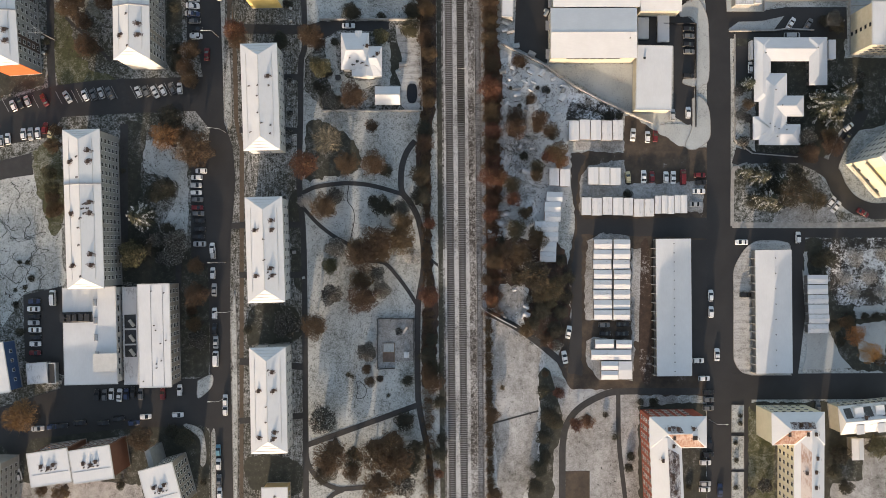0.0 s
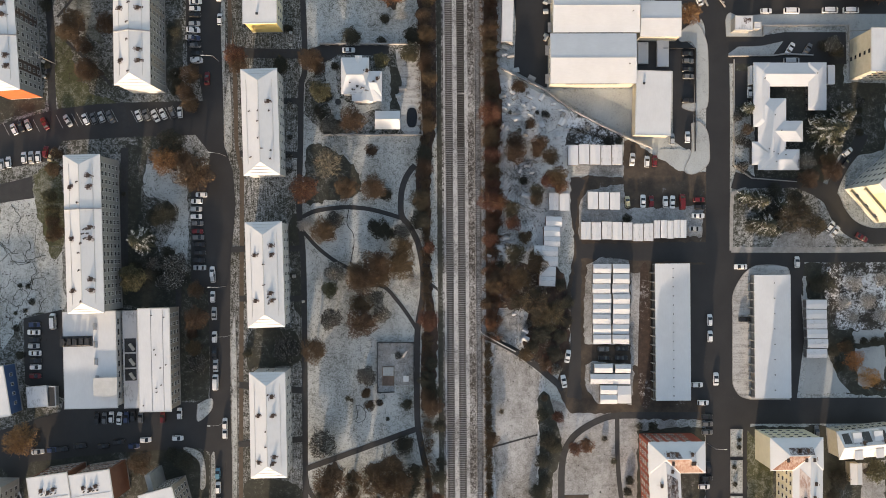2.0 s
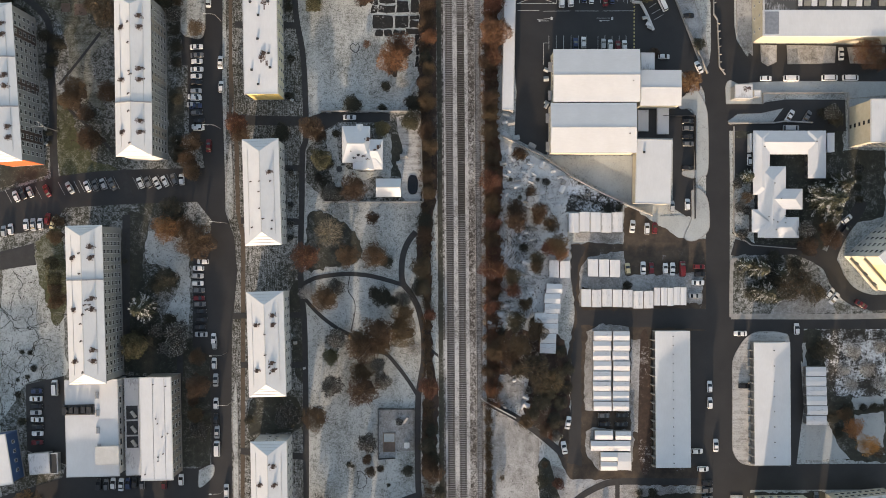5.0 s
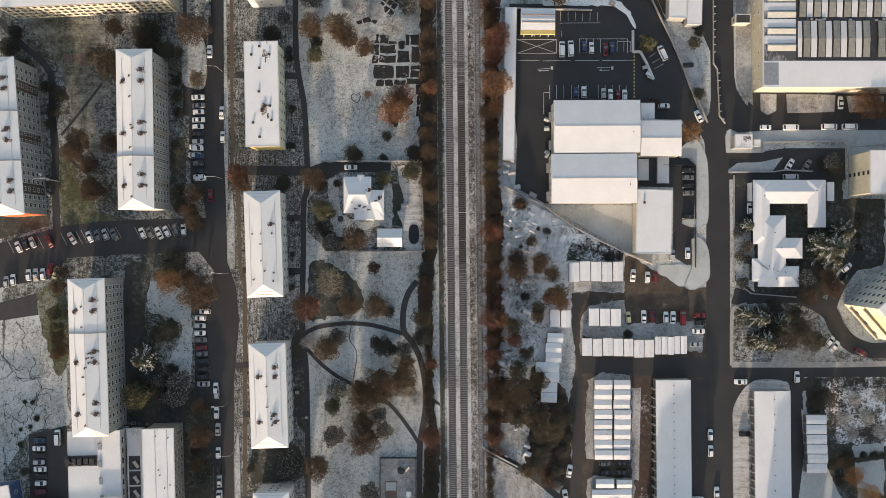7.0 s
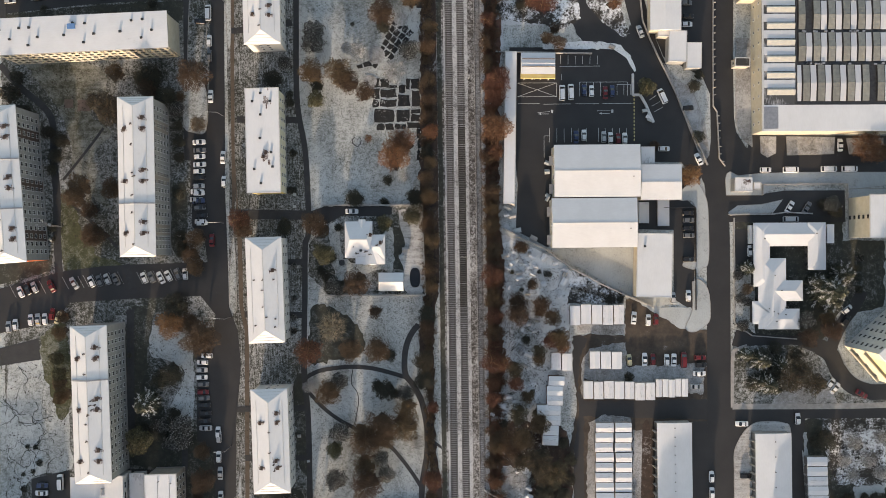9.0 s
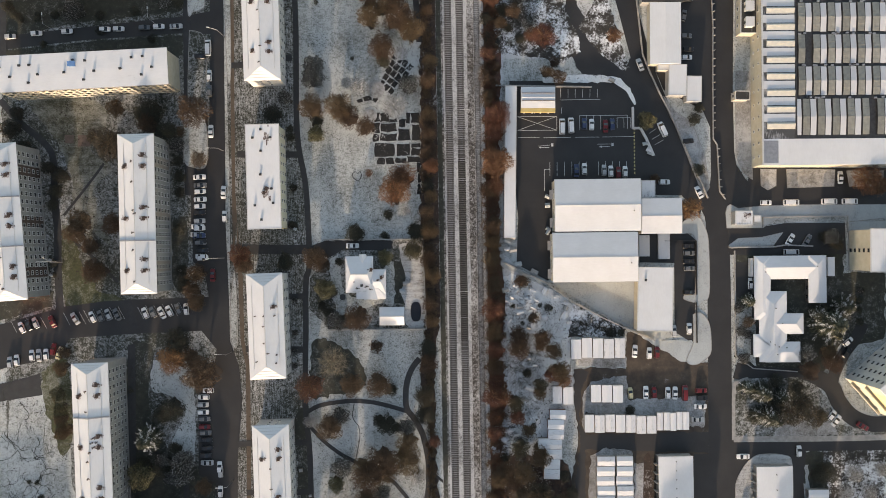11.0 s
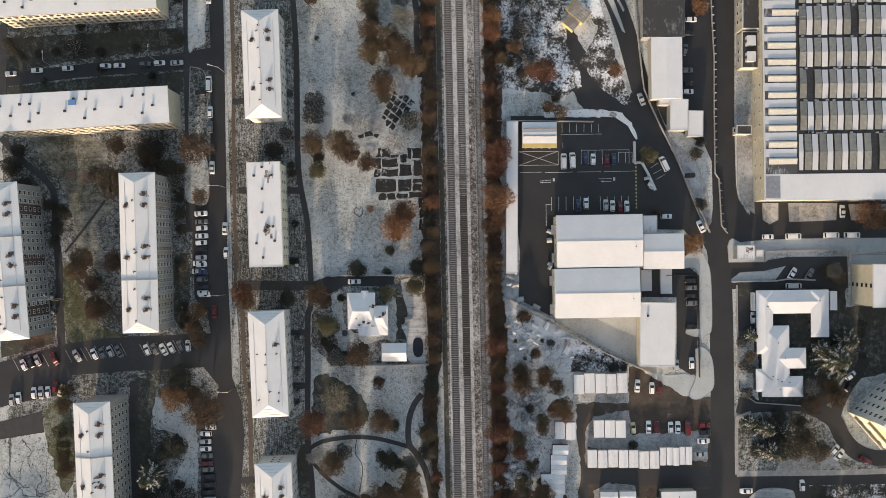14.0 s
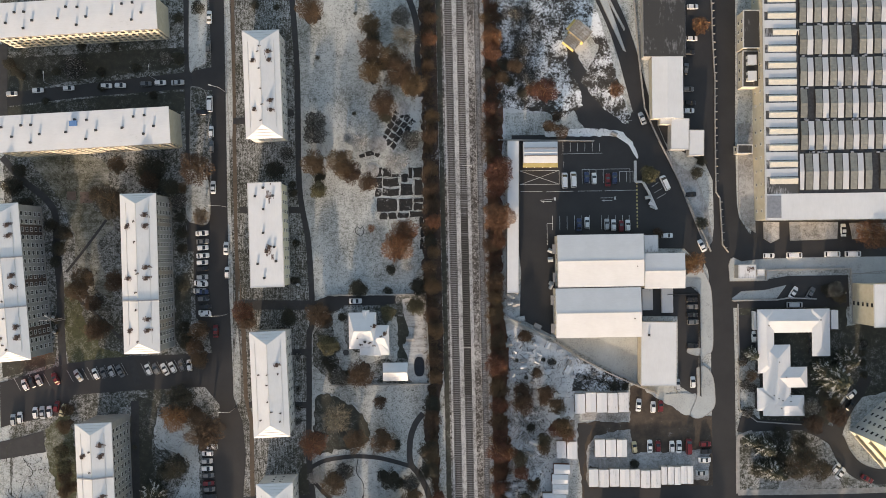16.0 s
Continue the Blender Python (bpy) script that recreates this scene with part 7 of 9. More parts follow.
        part("roof_rib", Build().box(x0 - 0.2, x1 + 0.2, y0 + 0.2 + k * (y1 - y0) / 5, y0 + 0.32 + k * (y1 - y0) / 5, h2 + 0.2, h2 + 0.28), M["timber"], kiosk)
part("canopy", Build().box(-6.0, -4.8, 0.2, 6.2, 3.0, 3.4), M["yellow"], kiosk, "yellow canopy strip")
th, W, L = block("transformer_house", "small transformer house with a snowy flat roof", (96.7, 85.5), (102.6, 85.4), (96.7, 80.8), 4.5, "grey", "roof_thin", kind="flat", category="utility building", over=0.2)
part("melted_patch", Build().prism(blob(1.3, 4), 0, 0.03), M["melt"], th, at=Matrix.Translation((1, 0.8, 4.61)))
block("store_hut", "low hut with a snowy roof", (103.6, 83.9), (106.0, 83.9), (103.5, 81.6), 3.0, "concrete", "roof", kind="flat", category="hut", over=0.1)
wall_line("railing", [(12.8, -19.7), (13.8, -20.6), (18.7, -23.3), (24.6, -26.4)], "pale handrail beside the crossing path", 1.0, 0.25, "frame", "railing")
wall_line("yard_wall", [(19.4, 68.9), (24.6, 66.2), (33.7, 61.7), (42.9, 55.1), (52.7, 49.8), (61.1, 45.9), (70.3, 42.0)], "weathered boundary wall across the slope", 1.8, 0.3, "concrete")
LANE = [(90.4, 175.5), (90.6, 162.3), (91.2, 149.1), (91.0, 133.2), (91.0, 110.1), (92.3, 108.1), (93.0, 92.3), (95.0, 89.6)]
lane_wall = wall_line("street_wall", LANE, "low pale wall with fence posts between the two lanes", 0.7, 0.24, "kerb")
post = Build().box(-0.07, 0.75, -0.09, 0.09, 0, 1.15).mesh("post", M["kerb"])
for p, q in zip(LANE, LANE[1:]):
    p, q = Vector(p), Vector(q)
    for k in range(int((q - p).length // 2.6)):
        x, y = p.lerp(q, (k + 0.5) * 2.6 / (q - p).length)
        part("post", post, None, lane_wall, at=pose(x, y, 0, 0, 0, -12 + 9 * (k % 4)))
wall_line("road_wall", [(64.1, 175.8), (65.5, 156.0), (67.2, 138.9), (69.8, 132.5), (72.4, 126.9), (77.5, 116.3), (82.6, 105.0), (89.0, 90.0)], "low pale wall along the road", 0.9, 0.3, "kerb")
wall_line("lot_wall", [(63.7, 121.1), (63.7, 113.9), (66.2, 113.9), (68.1, 110.5), (70.7, 104.5)], "white-topped angled car park wall", 1.0, 0.6, "frame")
wall_line("lot_wall", [(17.3, 128.8), (49.9, 128.0)], "dark yard wall with snow on top", 1.2, 0.3, "concrete")
for p, q in (((73.9, 75.6), (84.8, 75.6)), ((84.8, 75.6), (84.8, 57.3)), ((84.7, 54.7), (84.8, 41.0))):
    wall_line("lot_fence", [p, q], "dark mesh fence beside the car park", 1.2, 0.12, "darkmetal", "fence")


# ---- plants ----
def leaf_mats():
    return dict(
        brown=leafy("brown_twigs", [(0.056, 0.036, 0.022), (0.080, 0.050, 0.028), (0.108, 0.065, 0.035), (0.068, 0.043, 0.025)]),
        red=leafy("reddish_twigs", [(0.082, 0.036, 0.022), (0.118, 0.049, 0.028), (0.155, 0.064, 0.036), (0.098, 0.042, 0.025)]),
        amber=leafy("amber_twigs", [(0.10, 0.048, 0.022), (0.165, 0.080, 0.035), (0.23, 0.115, 0.05), (0.12, 0.058, 0.027)]),
        # brighter amber: low sunlight put into the twig colour
        gold=leafy("sunlit_amber_twigs", [(0.17, 0.075, 0.026), (0.34, 0.155, 0.048), (0.45, 0.215, 0.068), (0.22, 0.095, 0.03)]),
        olive=leafy("olive_leaves", [(0.022, 0.023, 0.012), (0.05, 0.048, 0.022), (0.09, 0.082, 0.036), (0.17, 0.16, 0.10)]),
        moss=leafy("mossy_twigs", [(0.030, 0.026, 0.017), (0.050, 0.043, 0.026), (0.072, 0.058, 0.034), (0.040, 0.034, 0.022)]),
        dark=leafy("dark_evergreen", [(0.019, 0.022, 0.016), (0.038, 0.04, 0.028), (0.06, 0.056, 0.038), (0.032, 0.027, 0.02)]),
        frost=leafy("frosted_twigs", [(0.07, 0.068, 0.066), (0.34, 0.34, 0.34), (0.58, 0.58, 0.58), (0.04, 0.038, 0.036), (0.2, 0.2, 0.198)]),
        rime=leafy("dark_frosted_twigs", [(0.018, 0.018, 0.015), (0.034, 0.031, 0.026), (0.05, 0.047, 0.04), (0.028, 0.026, 0.022), (0.50, 0.50, 0.48)]),
        spruce=leafy("frosted_needles", [(0.018, 0.022, 0.014), (0.045, 0.047, 0.028), (0.08, 0.08, 0.055), (0.03, 0.034, 0.02)]),
        limb=leafy("pale_branch_bark", [(0.08, 0.058, 0.036), (0.16, 0.11, 0.065), (0.11, 0.077, 0.047)]),
        limb_warm=leafy("amber_branch_bark", [(0.14, 0.08, 0.04), (0.30, 0.185, 0.10), (0.20, 0.11, 0.06)]),
        hoar_dim=leafy("thin_hoar_frost", [(0.20, 0.20, 0.195), (0.36, 0.36, 0.355), (0.46, 0.46, 0.455), (0.14, 0.138, 0.132)]),
        hoar=leafy("hoar_frost", [(0.34, 0.335, 0.31), (0.60, 0.59, 0.56), (0.70, 0.69, 0.66), (0.48, 0.47, 0.43)]),
        pale=leafy("pale_twigs", [(0.09, 0.072, 0.05), (0.19, 0.16, 0.12), (0.06, 0.045, 0.032), (0.27, 0.235, 0.19)]),
    )


LEAF = leaf_mats()
PLANT_LABEL = dict(
    brown="bare brown tree with a dense twiggy crown", red="tree with a rusty red twiggy crown", amber="bare amber tree lit by the low sun", gold="birch with golden orange leaves still clinging to it",
    moss="bare tree with a dark mossy crown", olive="olive-green leafy tree with frosted tips", dark="dark evergreen shrub with no snow on it", frost="white frosted bare tree",
    rime="dark tree with hoar frost on its twigs", spruce="tall spruce with frosted branches", pale="pale bare tree with open branches")


TREES = {}


def crown_arrays(kind, seed):
    """A crown about one metre in radius, as many thin separate pieces."""
    g = np.random.default_rng(seed)
    n = {"olive": 3200, "dark": 2600, "pale": 900, "spruce": 1800, "rime": 3400, "frost": 1300, "amber": 3000, "gold": 2200}.get(kind, 3400)
    if kind == "spruce":
        z = 0.25 + 1.9 * g.random(n) ** 1.4
        reach = (1.02 - 0.42 * z) * (0.86 + 0.14 * np.sin(z * 17))
        arms = 9
        a = (g.integers(0, arms, n) / arms + 0.03 * g.standard_normal(n) + np.floor(z * 6) * 0.37) * 2 * np.pi
        rr = reach * (0.15 + 0.85 * g.random(n) ** 0.7)
        p = np.stack([np.cos(a) * rr, np.sin(a) * rr, z - 0.18 * rr], 1)
        d = np.stack([np.cos(a), np.sin(a), -0.25 + 0 * a], 1) + 0.45 * g.standard_normal((n, 3)) * [1, 1, 0.4]
        ln, wd = 0.10 + 0.14 * g.random(n), 0.022 + 0.02 * g.random(n)
    else:
        d = g.standard_normal((n, 3))
        d[:, 2] = np.abs(d[:, 2]) * 1.1 - 0.35
        d /= np.linalg.norm(d, axis=1)[:, None]
        ph = g.random(6) * 6.28
        az = np.arctan2(d[:, 1], d[:, 0])
        lobe = 1 + 0.10 * np.sin(3 * az + ph[0]) + 0.08 * np.sin(5 * az + ph[1] + 2 * d[:, 2]) + 0.06 * np.sin(9 * az + ph[2])
        lobe *= 1 + 0.12 * np.sin(7 * az + ph[3]) * np.sin(5 * d[:, 2] + ph[4])
        rr = lobe * (0.12 + 0.84 * g.random(n) ** (0.45 if kind != "pale" else 0.6))
        c = {"dark": 0.62, "olive": 0.85, "rime": 0.85}.get(kind, 1.15)
        p = d * rr[:, None] * [1, 1, 0.72] + [0, 0, c]
        if kind in ("olive", "dark", "rime"):
            d = g.standard_normal((n, 3))
            ln, wd = 0.04 + 0.06 * g.random(n), 0.024 + 0.026 * g.random(n)
        elif kind == "frost":
            d = d + 0.7 * g.standard_normal((n, 3))
            ln, wd = 0.07 + 0.10 * g.random(n), 0.016 + 0.016 * g.random(n)
        else:
            d = d + 0.75 * g.standard_normal((n, 3)) + [0, 0, 0.25]
            ln, wd = (0.06 + 0.09 * g.random(n), 0.011 + 0.011 * g.random(n)) if kind != "pale" else (0.2 + 0.3 * g.random(n), 0.008 + 0.01 * g.random(n))
    d /= np.linalg.norm(d, axis=1)[:, None]
    side = np.cross(d, g.standard_normal((n, 3)))
    side /= np.linalg.norm(side, axis=1)[:, None]
    v = np.empty((n, 4, 3))
    v[:, 0], v[:, 1] = p - side * wd[:, None], p + side * wd[:, None]
    v[:, 2], v[:, 3] = p + d * ln[:, None] + side * wd[:, None] * 0.4, p + d * ln[:, None] - side * wd[:, None] * 0.4
    return v.reshape(-1, 3), np.arange(n * 4).reshape(-1, 4)


def frosted_branches(seed):
    """White feathered boughs that reach out of a conifer's crown."""
    if ("hoar", seed) in TREES:
        return TREES["hoar", seed]
    g = np.random.default_rng(400 + seed)
    vs = []
    for k in range(30):
        a, z = k * 2.4 + g.normal(0, 0.25), 0.35 + 1.5 * (k / 30) ** 1.2
        reach = (1.10 - 0.40 * z) * g.uniform(0.75, 1.15)
        ax = np.array([math.cos(a), math.sin(a), 0.12])
        sd = np.array([-math.sin(a), math.cos(a), 0.0])
        for s in range(16):
            f = 0.28 + 0.72 * s / 15
            p = ax * reach * f + [0, 0, z + 0.03 - 0.10 * f * f] + g.normal(0, 0.012, 3)
            for sg in (1, -1):
                if g.random() < 0.25:
                    continue
                d = ax * 0.8 + sd * sg * g.uniform(0.4, 0.9) + [0, 0, g.normal(0, 0.15)]
                ln, wd = g.uniform(0.07, 0.15) * (1.25 - f * 0.5), g.uniform(0.009, 0.016)
                q = p + d * ln
                w = np.cross(d, [0, 0, 1.0]) * wd
                vs += [p - w, p + w, q + w * 0.4, q - w * 0.4]
    me = bpy.data.meshes.new("frosted_branches")
    me.from_pydata([tuple(v) for v in vs], [], [(4 * i, 4 * i + 1, 4 * i + 2, 4 * i + 3) for i in range(len(vs) // 4)])
    me.materials.append(LEAF["hoar"])
    TREES["hoar", seed] = me
    return me


def bare_branches(seed, kind):
    """Pale forked branches that show through the top of a bare crown."""
    if ("bare", seed, kind) in TREES:
        return TREES["bare", seed, kind]
    rnd = random.Random(700 + seed)
    vs, fs = [], []

    def stroke(p, q, w0, w1):
        d = (q - p).normalized()
        s = d.cross(Vector((0, 0, 1))).normalized()
        u = d.cross(s)
        k = len(vs)
        for c, w in ((p, w0), (q, w1)):
            vs.extend(tuple(c + s * w * a + u * w * e) for a, e in ((1, 0.6), (-1, 0.6), (0, -0.9)))
        fs.extend(((k, k + 1, k + 4, k + 3), (k + 1, k + 2, k + 5, k + 4), (k + 2, k, k + 3, k + 5)))

    for k in range(34 if kind in ("frost", "rime") else 17):
        a, e = k * 2.399 + rnd.uniform(-0.25, 0.25), rnd.uniform(0.25, 1.25)
        p = Vector((0, 0, rnd.uniform(0.85, 1.2)))
        out = Vector((math.cos(a) * math.cos(e), math.sin(a) * math.cos(e), math.sin(e) * 0.72))
        q = p + out * rnd.uniform(0.35, 0.5)
        stroke(p, q, 0.02, 0.014)
        for f in range(3):
            t = out + Vector((rnd.uniform(-0.45, 0.45), rnd.uniform(-0.45, 0.45), rnd.uniform(-0.1, 0.3)))
            r = q + t * rnd.uniform(0.25, 0.5)
            stroke(q, r, 0.012, 0.007)
            stroke(r, r + (t + Vector((rnd.uniform(-0.4, 0.4), rnd.uniform(-0.4, 0.4), 0.1))) * 0.2, 0.007, 0.003)
    me = bpy.data.meshes.new("branches")
    me.from_pydata(vs, [], fs)
    me.materials.append(LEAF["limb_warm" if kind in ("amber", "red", "gold") else "hoar_dim" if kind in ("frost", "rime") else "limb"])
    TREES["bare", seed, kind] = me
    return me


def trunk_mesh(kind, seed):
    rnd = random.Random(seed)
    b = Build()
    low = kind in ("dark",)
    top = 0.4 if low else 0.75
    if kind == "spruce":
        b.tube((0, 0, 0), (0, 0, 2.0), 0.05, 0.006, 7)
        for k in range(16):
            z, a = 0.3 + 0.1 * k, k * 2.4
            r = (0.9 - 0.38 * z)
            b.tube((0, 0, z), (math.cos(a) * r, math.sin(a) * r, z - 0.12), 0.012, 0.003, 4)
        return b.mesh("trunk", M["bark"])
    b.tube((0, 0, -0.02), (0.01, 0.02, top), 0.05, 0.032, 8)
    for k in range(9):
        a, e = k * 2.399 + rnd.uniform(-0.3, 0.3), rnd.uniform(0.35, 1.2)
        r = rnd.uniform(0.55, 0.8)
        tip = Vector((math.cos(a) * r * math.cos(e), math.sin(a) * r * math.cos(e), top * 0.85 + r * math.sin(e) * 0.9))
        base = Vector((0, 0, top * rnd.uniform(0.6, 1.0)))
        mid = (base + tip) / 2 + Vector((0, 0, 0.06))
        b.tube(base, mid, 0.024, 0.015, 5).tube(mid, tip, 0.015, 0.005, 5)
        for s in range(3):
            q = mid.lerp(tip, 0.15 + 0.3 * s)
            end = q + Vector((rnd.uniform(-0.3, 0.3), rnd.uniform(-0.3, 0.3), rnd.uniform(0.05, 0.3)))
            b.tube(q, end, 0.009, 0.003, 4)
    return b.mesh("trunk", M["bark"] if kind not in ("frost", "pale", "amber", "brown", "moss") else M["timber"])


plant_rnd = random.Random(11)
CROWNS = []


def plant(kind, spots):
    """Trees or shrubs of one kind: (x, y, crown radius)."""
    for x, y, r in spots:
        i = plant_rnd.randrange(4)
        CROWNS.append((kind, x, y, r))
        tall = r > 2.0
        m = pose(x, y, 0.02, 0, 0, plant_rnd.uniform(0, 360)) @ Matrix.Diagonal((r, r * plant_rnd.uniform(0.88, 1.08), r * plant_rnd.uniform(0.85, 1.15) * (1.0 if tall else 0.8), 1))
        if (kind, i, tall) in TREES:
            copy_thing(TREES[kind, i, tall], m @ Matrix.Diagonal((*(1 / s for s in TREES[kind, i, tall].scale), 1)))
            continue
        lab = PLANT_LABEL[kind] if tall else PLANT_LABEL[kind].replace("tall ", "small ").replace("tree", "shrub").replace("white frosted bare shrub", "white frosted bare shrub in the snow")
        th = thing("tree" if tall and kind != "dark" else "shrub", lab, "tree" if tall and kind != "dark" else "shrub", m, kind + (" trees" if tall else " shrubs"))
        key = (kind, i)
        if key not in TREES:
            v, f = crown_arrays(kind, 100 + i * 7 + len(kind))
            me = bpy.data.meshes.new("crown")
            me.from_pydata(v.tolist(), [], f.tolist())
            me.materials.append(LEAF[kind])
            TREES[key] = (me, trunk_mesh(kind, i))
        part("trunk", TREES[key][1], None, th)
        part("crown", TREES[key][0], None, th)
        if kind == "spruce":
            tagged(part("hoar_frost", frosted_branches(i), None, th, "white frost on the branch ends"), kind="stuff")
        elif kind in ("brown", "amber", "red", "moss", "frost", "gold"):
            tagged(part("branchwork", bare_branches(i, kind), None, th), kind="stuff")
        TREES[kind, i, tall] = th


plant("rime", [(-51.4, 56.4, 1.1), (-51.4, 45.5, 1.1), (-51.4, 39.1, 1.1), (-51.4, 34.5, 1.1)])
plant("red", [(-45.9, 28.0, 4.7), (-4.4, 8.6, 2.1)])
plant("pale", [(-38.2, 36.3, 4.9)])
plant("brown", [(-31.9, 28.4, 4.0), (-22.9, 28.4, 4.3), (-23.8, 40.9, 2.4), (-6.3, 34.9, 3.4), (-39.6, 14.0, 4.4), (-13.3, 8.5, 4.0), (-13.9, 2.8, 4.9), (-21.5, 2.7, 5.6), (-28.1, 0.2, 4.0)])
plant("dark", [(-19.0, 26.2, 2.4), (-20.5, 14.4, 3.8), (-23.2, 15.8, 2.3), (-6.3, 39.7, 3.3), (-7.6, 17.7, 3.6), (-17.4, 13.2, 2.0)])
plant("moss", [(-7.6, 24.6, 3.6)])
plant("frost", [(-46.0, 16.0, 2.5)])
plant("rime", [(-35.9, 17.6, 3.1), (-13.7, 13.7, 3.1), (-35.8, 0.5, 3.6)])
plant("olive", [(-37.7, -5.6, 3.0)])
plant("frost", [(-10.1, -2.4, 3.0)])
plant("brown", [(-26.7, -2.4, 5.1), (-21.0, -1.1, 4.0), (-27.4, -10.7, 4.0), (-26.7, -16.4, 5.0), (-42.5, -25.5, 4.2), (-25.4, -40.0, 1.7), (-4.4, -41.1, 2.7)])
plant("rime", [(-20.4, -13.7, 3.1), (-22.1, -8.2, 2.7), (-37.1, -15.2, 3.9), (-51.7, -24.8, 4.7), (-25.3, -34.3, 3.3), (-14.8, -27.7, 1.3)])
plant("dark", [(-65.5, -27.1, 1.7), (-5.0, -35.5, 3.1), (-3.1, -40.0, 2.6), (-3.7, -30.3, 2.3), (-31.8, -42.2, 1.0), (-30.5, -42.8, 0.8)])
plant("red", [(-4.7, -15.3, 3.4), (-6.3, -25.2, 0.8)])
plant("rime", [(-39.8, -56.5, 4.8), (-13.3, -78.0, 4.7), (-21.3, -43.4, 1.2)])
plant("brown", [(-24.4, -44.3, 2.0), (-20.9, -43.4, 1.2), (-25.8, -40.8, 1.4), (-22.8, -67.5, 5.4), (-17.1, -64.4, 5.2), (-15.1, -70.6, 5.9), (-21.6, -78.5, 4.9), (-36.8, -68.1, 5.7), (-30.1, -73.9, 3.3), (-3.1, -44.3, 3.4)])
plant("dark", [(-11.9, -44.1, 2.1), (-12.8, -57.5, 3.6), (-10.2, -71.7, 4.0), (-1.1, -51.2, 2.4), (-1.1, -68.6, 3.0), (-8.9, -66.6, 3.3), (-18.4, -49.1, 0.8), (-0.5, -63.6, 2.0)])
plant("moss", [(-39.0, -73.7, 3.9), (-29.8, -68.8, 3.4)])
plant("red", [(-1.5, -75.1, 1.8), (-18.5, -70.5, 3.9)])
plant("red", [(-68.9, 72.2, 3.6)])
plant("brown", [(-44.1, 70.8, 4.0), (-29.9, 50.8, 4.7), (-41.7, 68.9, 2.9)])
plant("olive", [(-40.8, 60.5, 3.9), (-20.6, 70.8, 2.7), (-11.1, 73.2, 3.4)])
plant("dark", [(-31.0, 79.3, 3.0), (-21.0, 78.3, 1.3), (-10.2, 79.6, 3.0), (-54.3, 70.3, 2.6), (-36.3, 69.5, 1.6), (-52.5, 82.2, 1.4), (-38.8, 59.4, 2.0)])
plant("rime", [(-37.8, 49.8, 3.1), (-36.1, 48.1, 2.0)])
plant("dark", [(-39.6, 52.2, 2.2), (-42.0, 54.6, 1.8), (-35.4, 50.2, 1.6)])
plant("brown", [(-5.0, 79.6, 2.7), (-5.6, 71.2, 2.6), (-4.4, 64.7, 2.7), (-5.6, 55.1, 2.6), (-5.0, 49.3, 2.6)])
plant("brown", [(-83.8, 65.9, 3.3), (-83.9, 56.3, 3.0), (-124.2, 79.9, 3.6), (-119.4, 75.6, 2.9)])
plant("dark", [(-118.5, 66.9, 3.8), (-89.8, 67.2, 2.0), (-133.2, 69.5, 1.3), (-133.0, 66.0, 1.0), (-90.5, 43.5, 4.6), (-89.9, 60.7, 1.4)])
plant("amber", [(-92.2, 37.3, 4.7)])
plant("brown", [(-81.5, 32.6, 6.2), (-86.2, 37.5, 3.6), (-130.3, 17.0, 2.4), (-130.0, 12.5, 2.4), (-128.1, 13.8, 2.2), (-129.9, 34.4, 2.6), (-129.1, 39.7, 2.2)])
plant("spruce", [(-100.0, 10.8, 5.4)])
plant("dark", [(-92.5, 20.2, 4.3), (-96.6, 18.3, 3.3), (-102.6, 1.5, 2.6), (-97.4, 0.2, 2.9), (-92.2, 6.7, 2.6), (-107.3, 26.3, 0.9)])
plant("rime", [(-88.6, 2.8, 4.0), (-96.3, 2.8, 2.6)])
plant("olive", [(-130.6, 20.3, 2.6), (-131.6, 25.5, 2.5)])
plant("olive", [(-103.0, -1.7, 4.8)])
plant("rime", [(-89.3, -1.7, 4.0), (-93.1, -3.0, 2.6), (-81.2, -30.1, 3.3)])
plant("brown", [(-82.0, -5.6, 3.0), (-81.6, -15.2, 4.0), (-82.7, -25.0, 2.7), (-83.9, -20.5, 2.0)])
plant("dark", [(-143.3, -18.7, 1.3), (-138.1, -9.9, 1.3), (-143.5, -13.8, 0.8), (-142.1, -4.4, 0.9), (-139.5, -4.7, 0.9), (-141.9, -27.8, 1.6), (-140.2, -12.8, 0.9)])
plant("amber", [(-138.4, -54.7, 5.6)])
plant("brown", [(-100.2, -62.8, 4.0), (-134.1, -80.8, 2.0), (-127.1, -81.1, 2.9)])
plant("dark", [(-86.2, -62.7, 3.4), (-91.0, -60.9, 2.4), (-80.2, -78.3, 1.3), (-108.1, -79.3, 1.6)])
plant("brown", [(15.3, 77.6, 2.7), (15.2, 69.8, 3.0), (15.9, 61.4, 3.1), (15.9, 46.7, 2.7), (26.0, 62.3, 2.1), (29.2, 50.0, 2.1), (24.2, 44.0, 3.4), (32.3, 43.4, 3.0), (15.9, 81.6, 2.6)])
plant("red", [(15.2, 53.6, 3.7)])
plant("frost", [(48.4, 48.8, 1.1), (44.2, 47.6, 0.9)])
plant("rime", [(34.2, 53.4, 1.4)])
plant("dark", [(59.0, 44.5, 1.4), (22.6, 54.0, 0.8), (31.7, 54.0, 0.8), (35.3, 53.0, 1.0), (25.8, 48.1, 0.9), (55.1, 44.2, 1.2)])
plant("red", [(15.2, 24.0, 3.5), (15.9, 16.4, 2.2), (39.2, 29.3, 2.6)])
plant("brown", [(15.9, 35.1, 2.6), (24.2, 40.0, 3.7), (31.5, 40.9, 2.4), (35.9, 38.9, 3.0), (38.0, 32.3, 3.6), (31.3, 3.4, 3.7)])
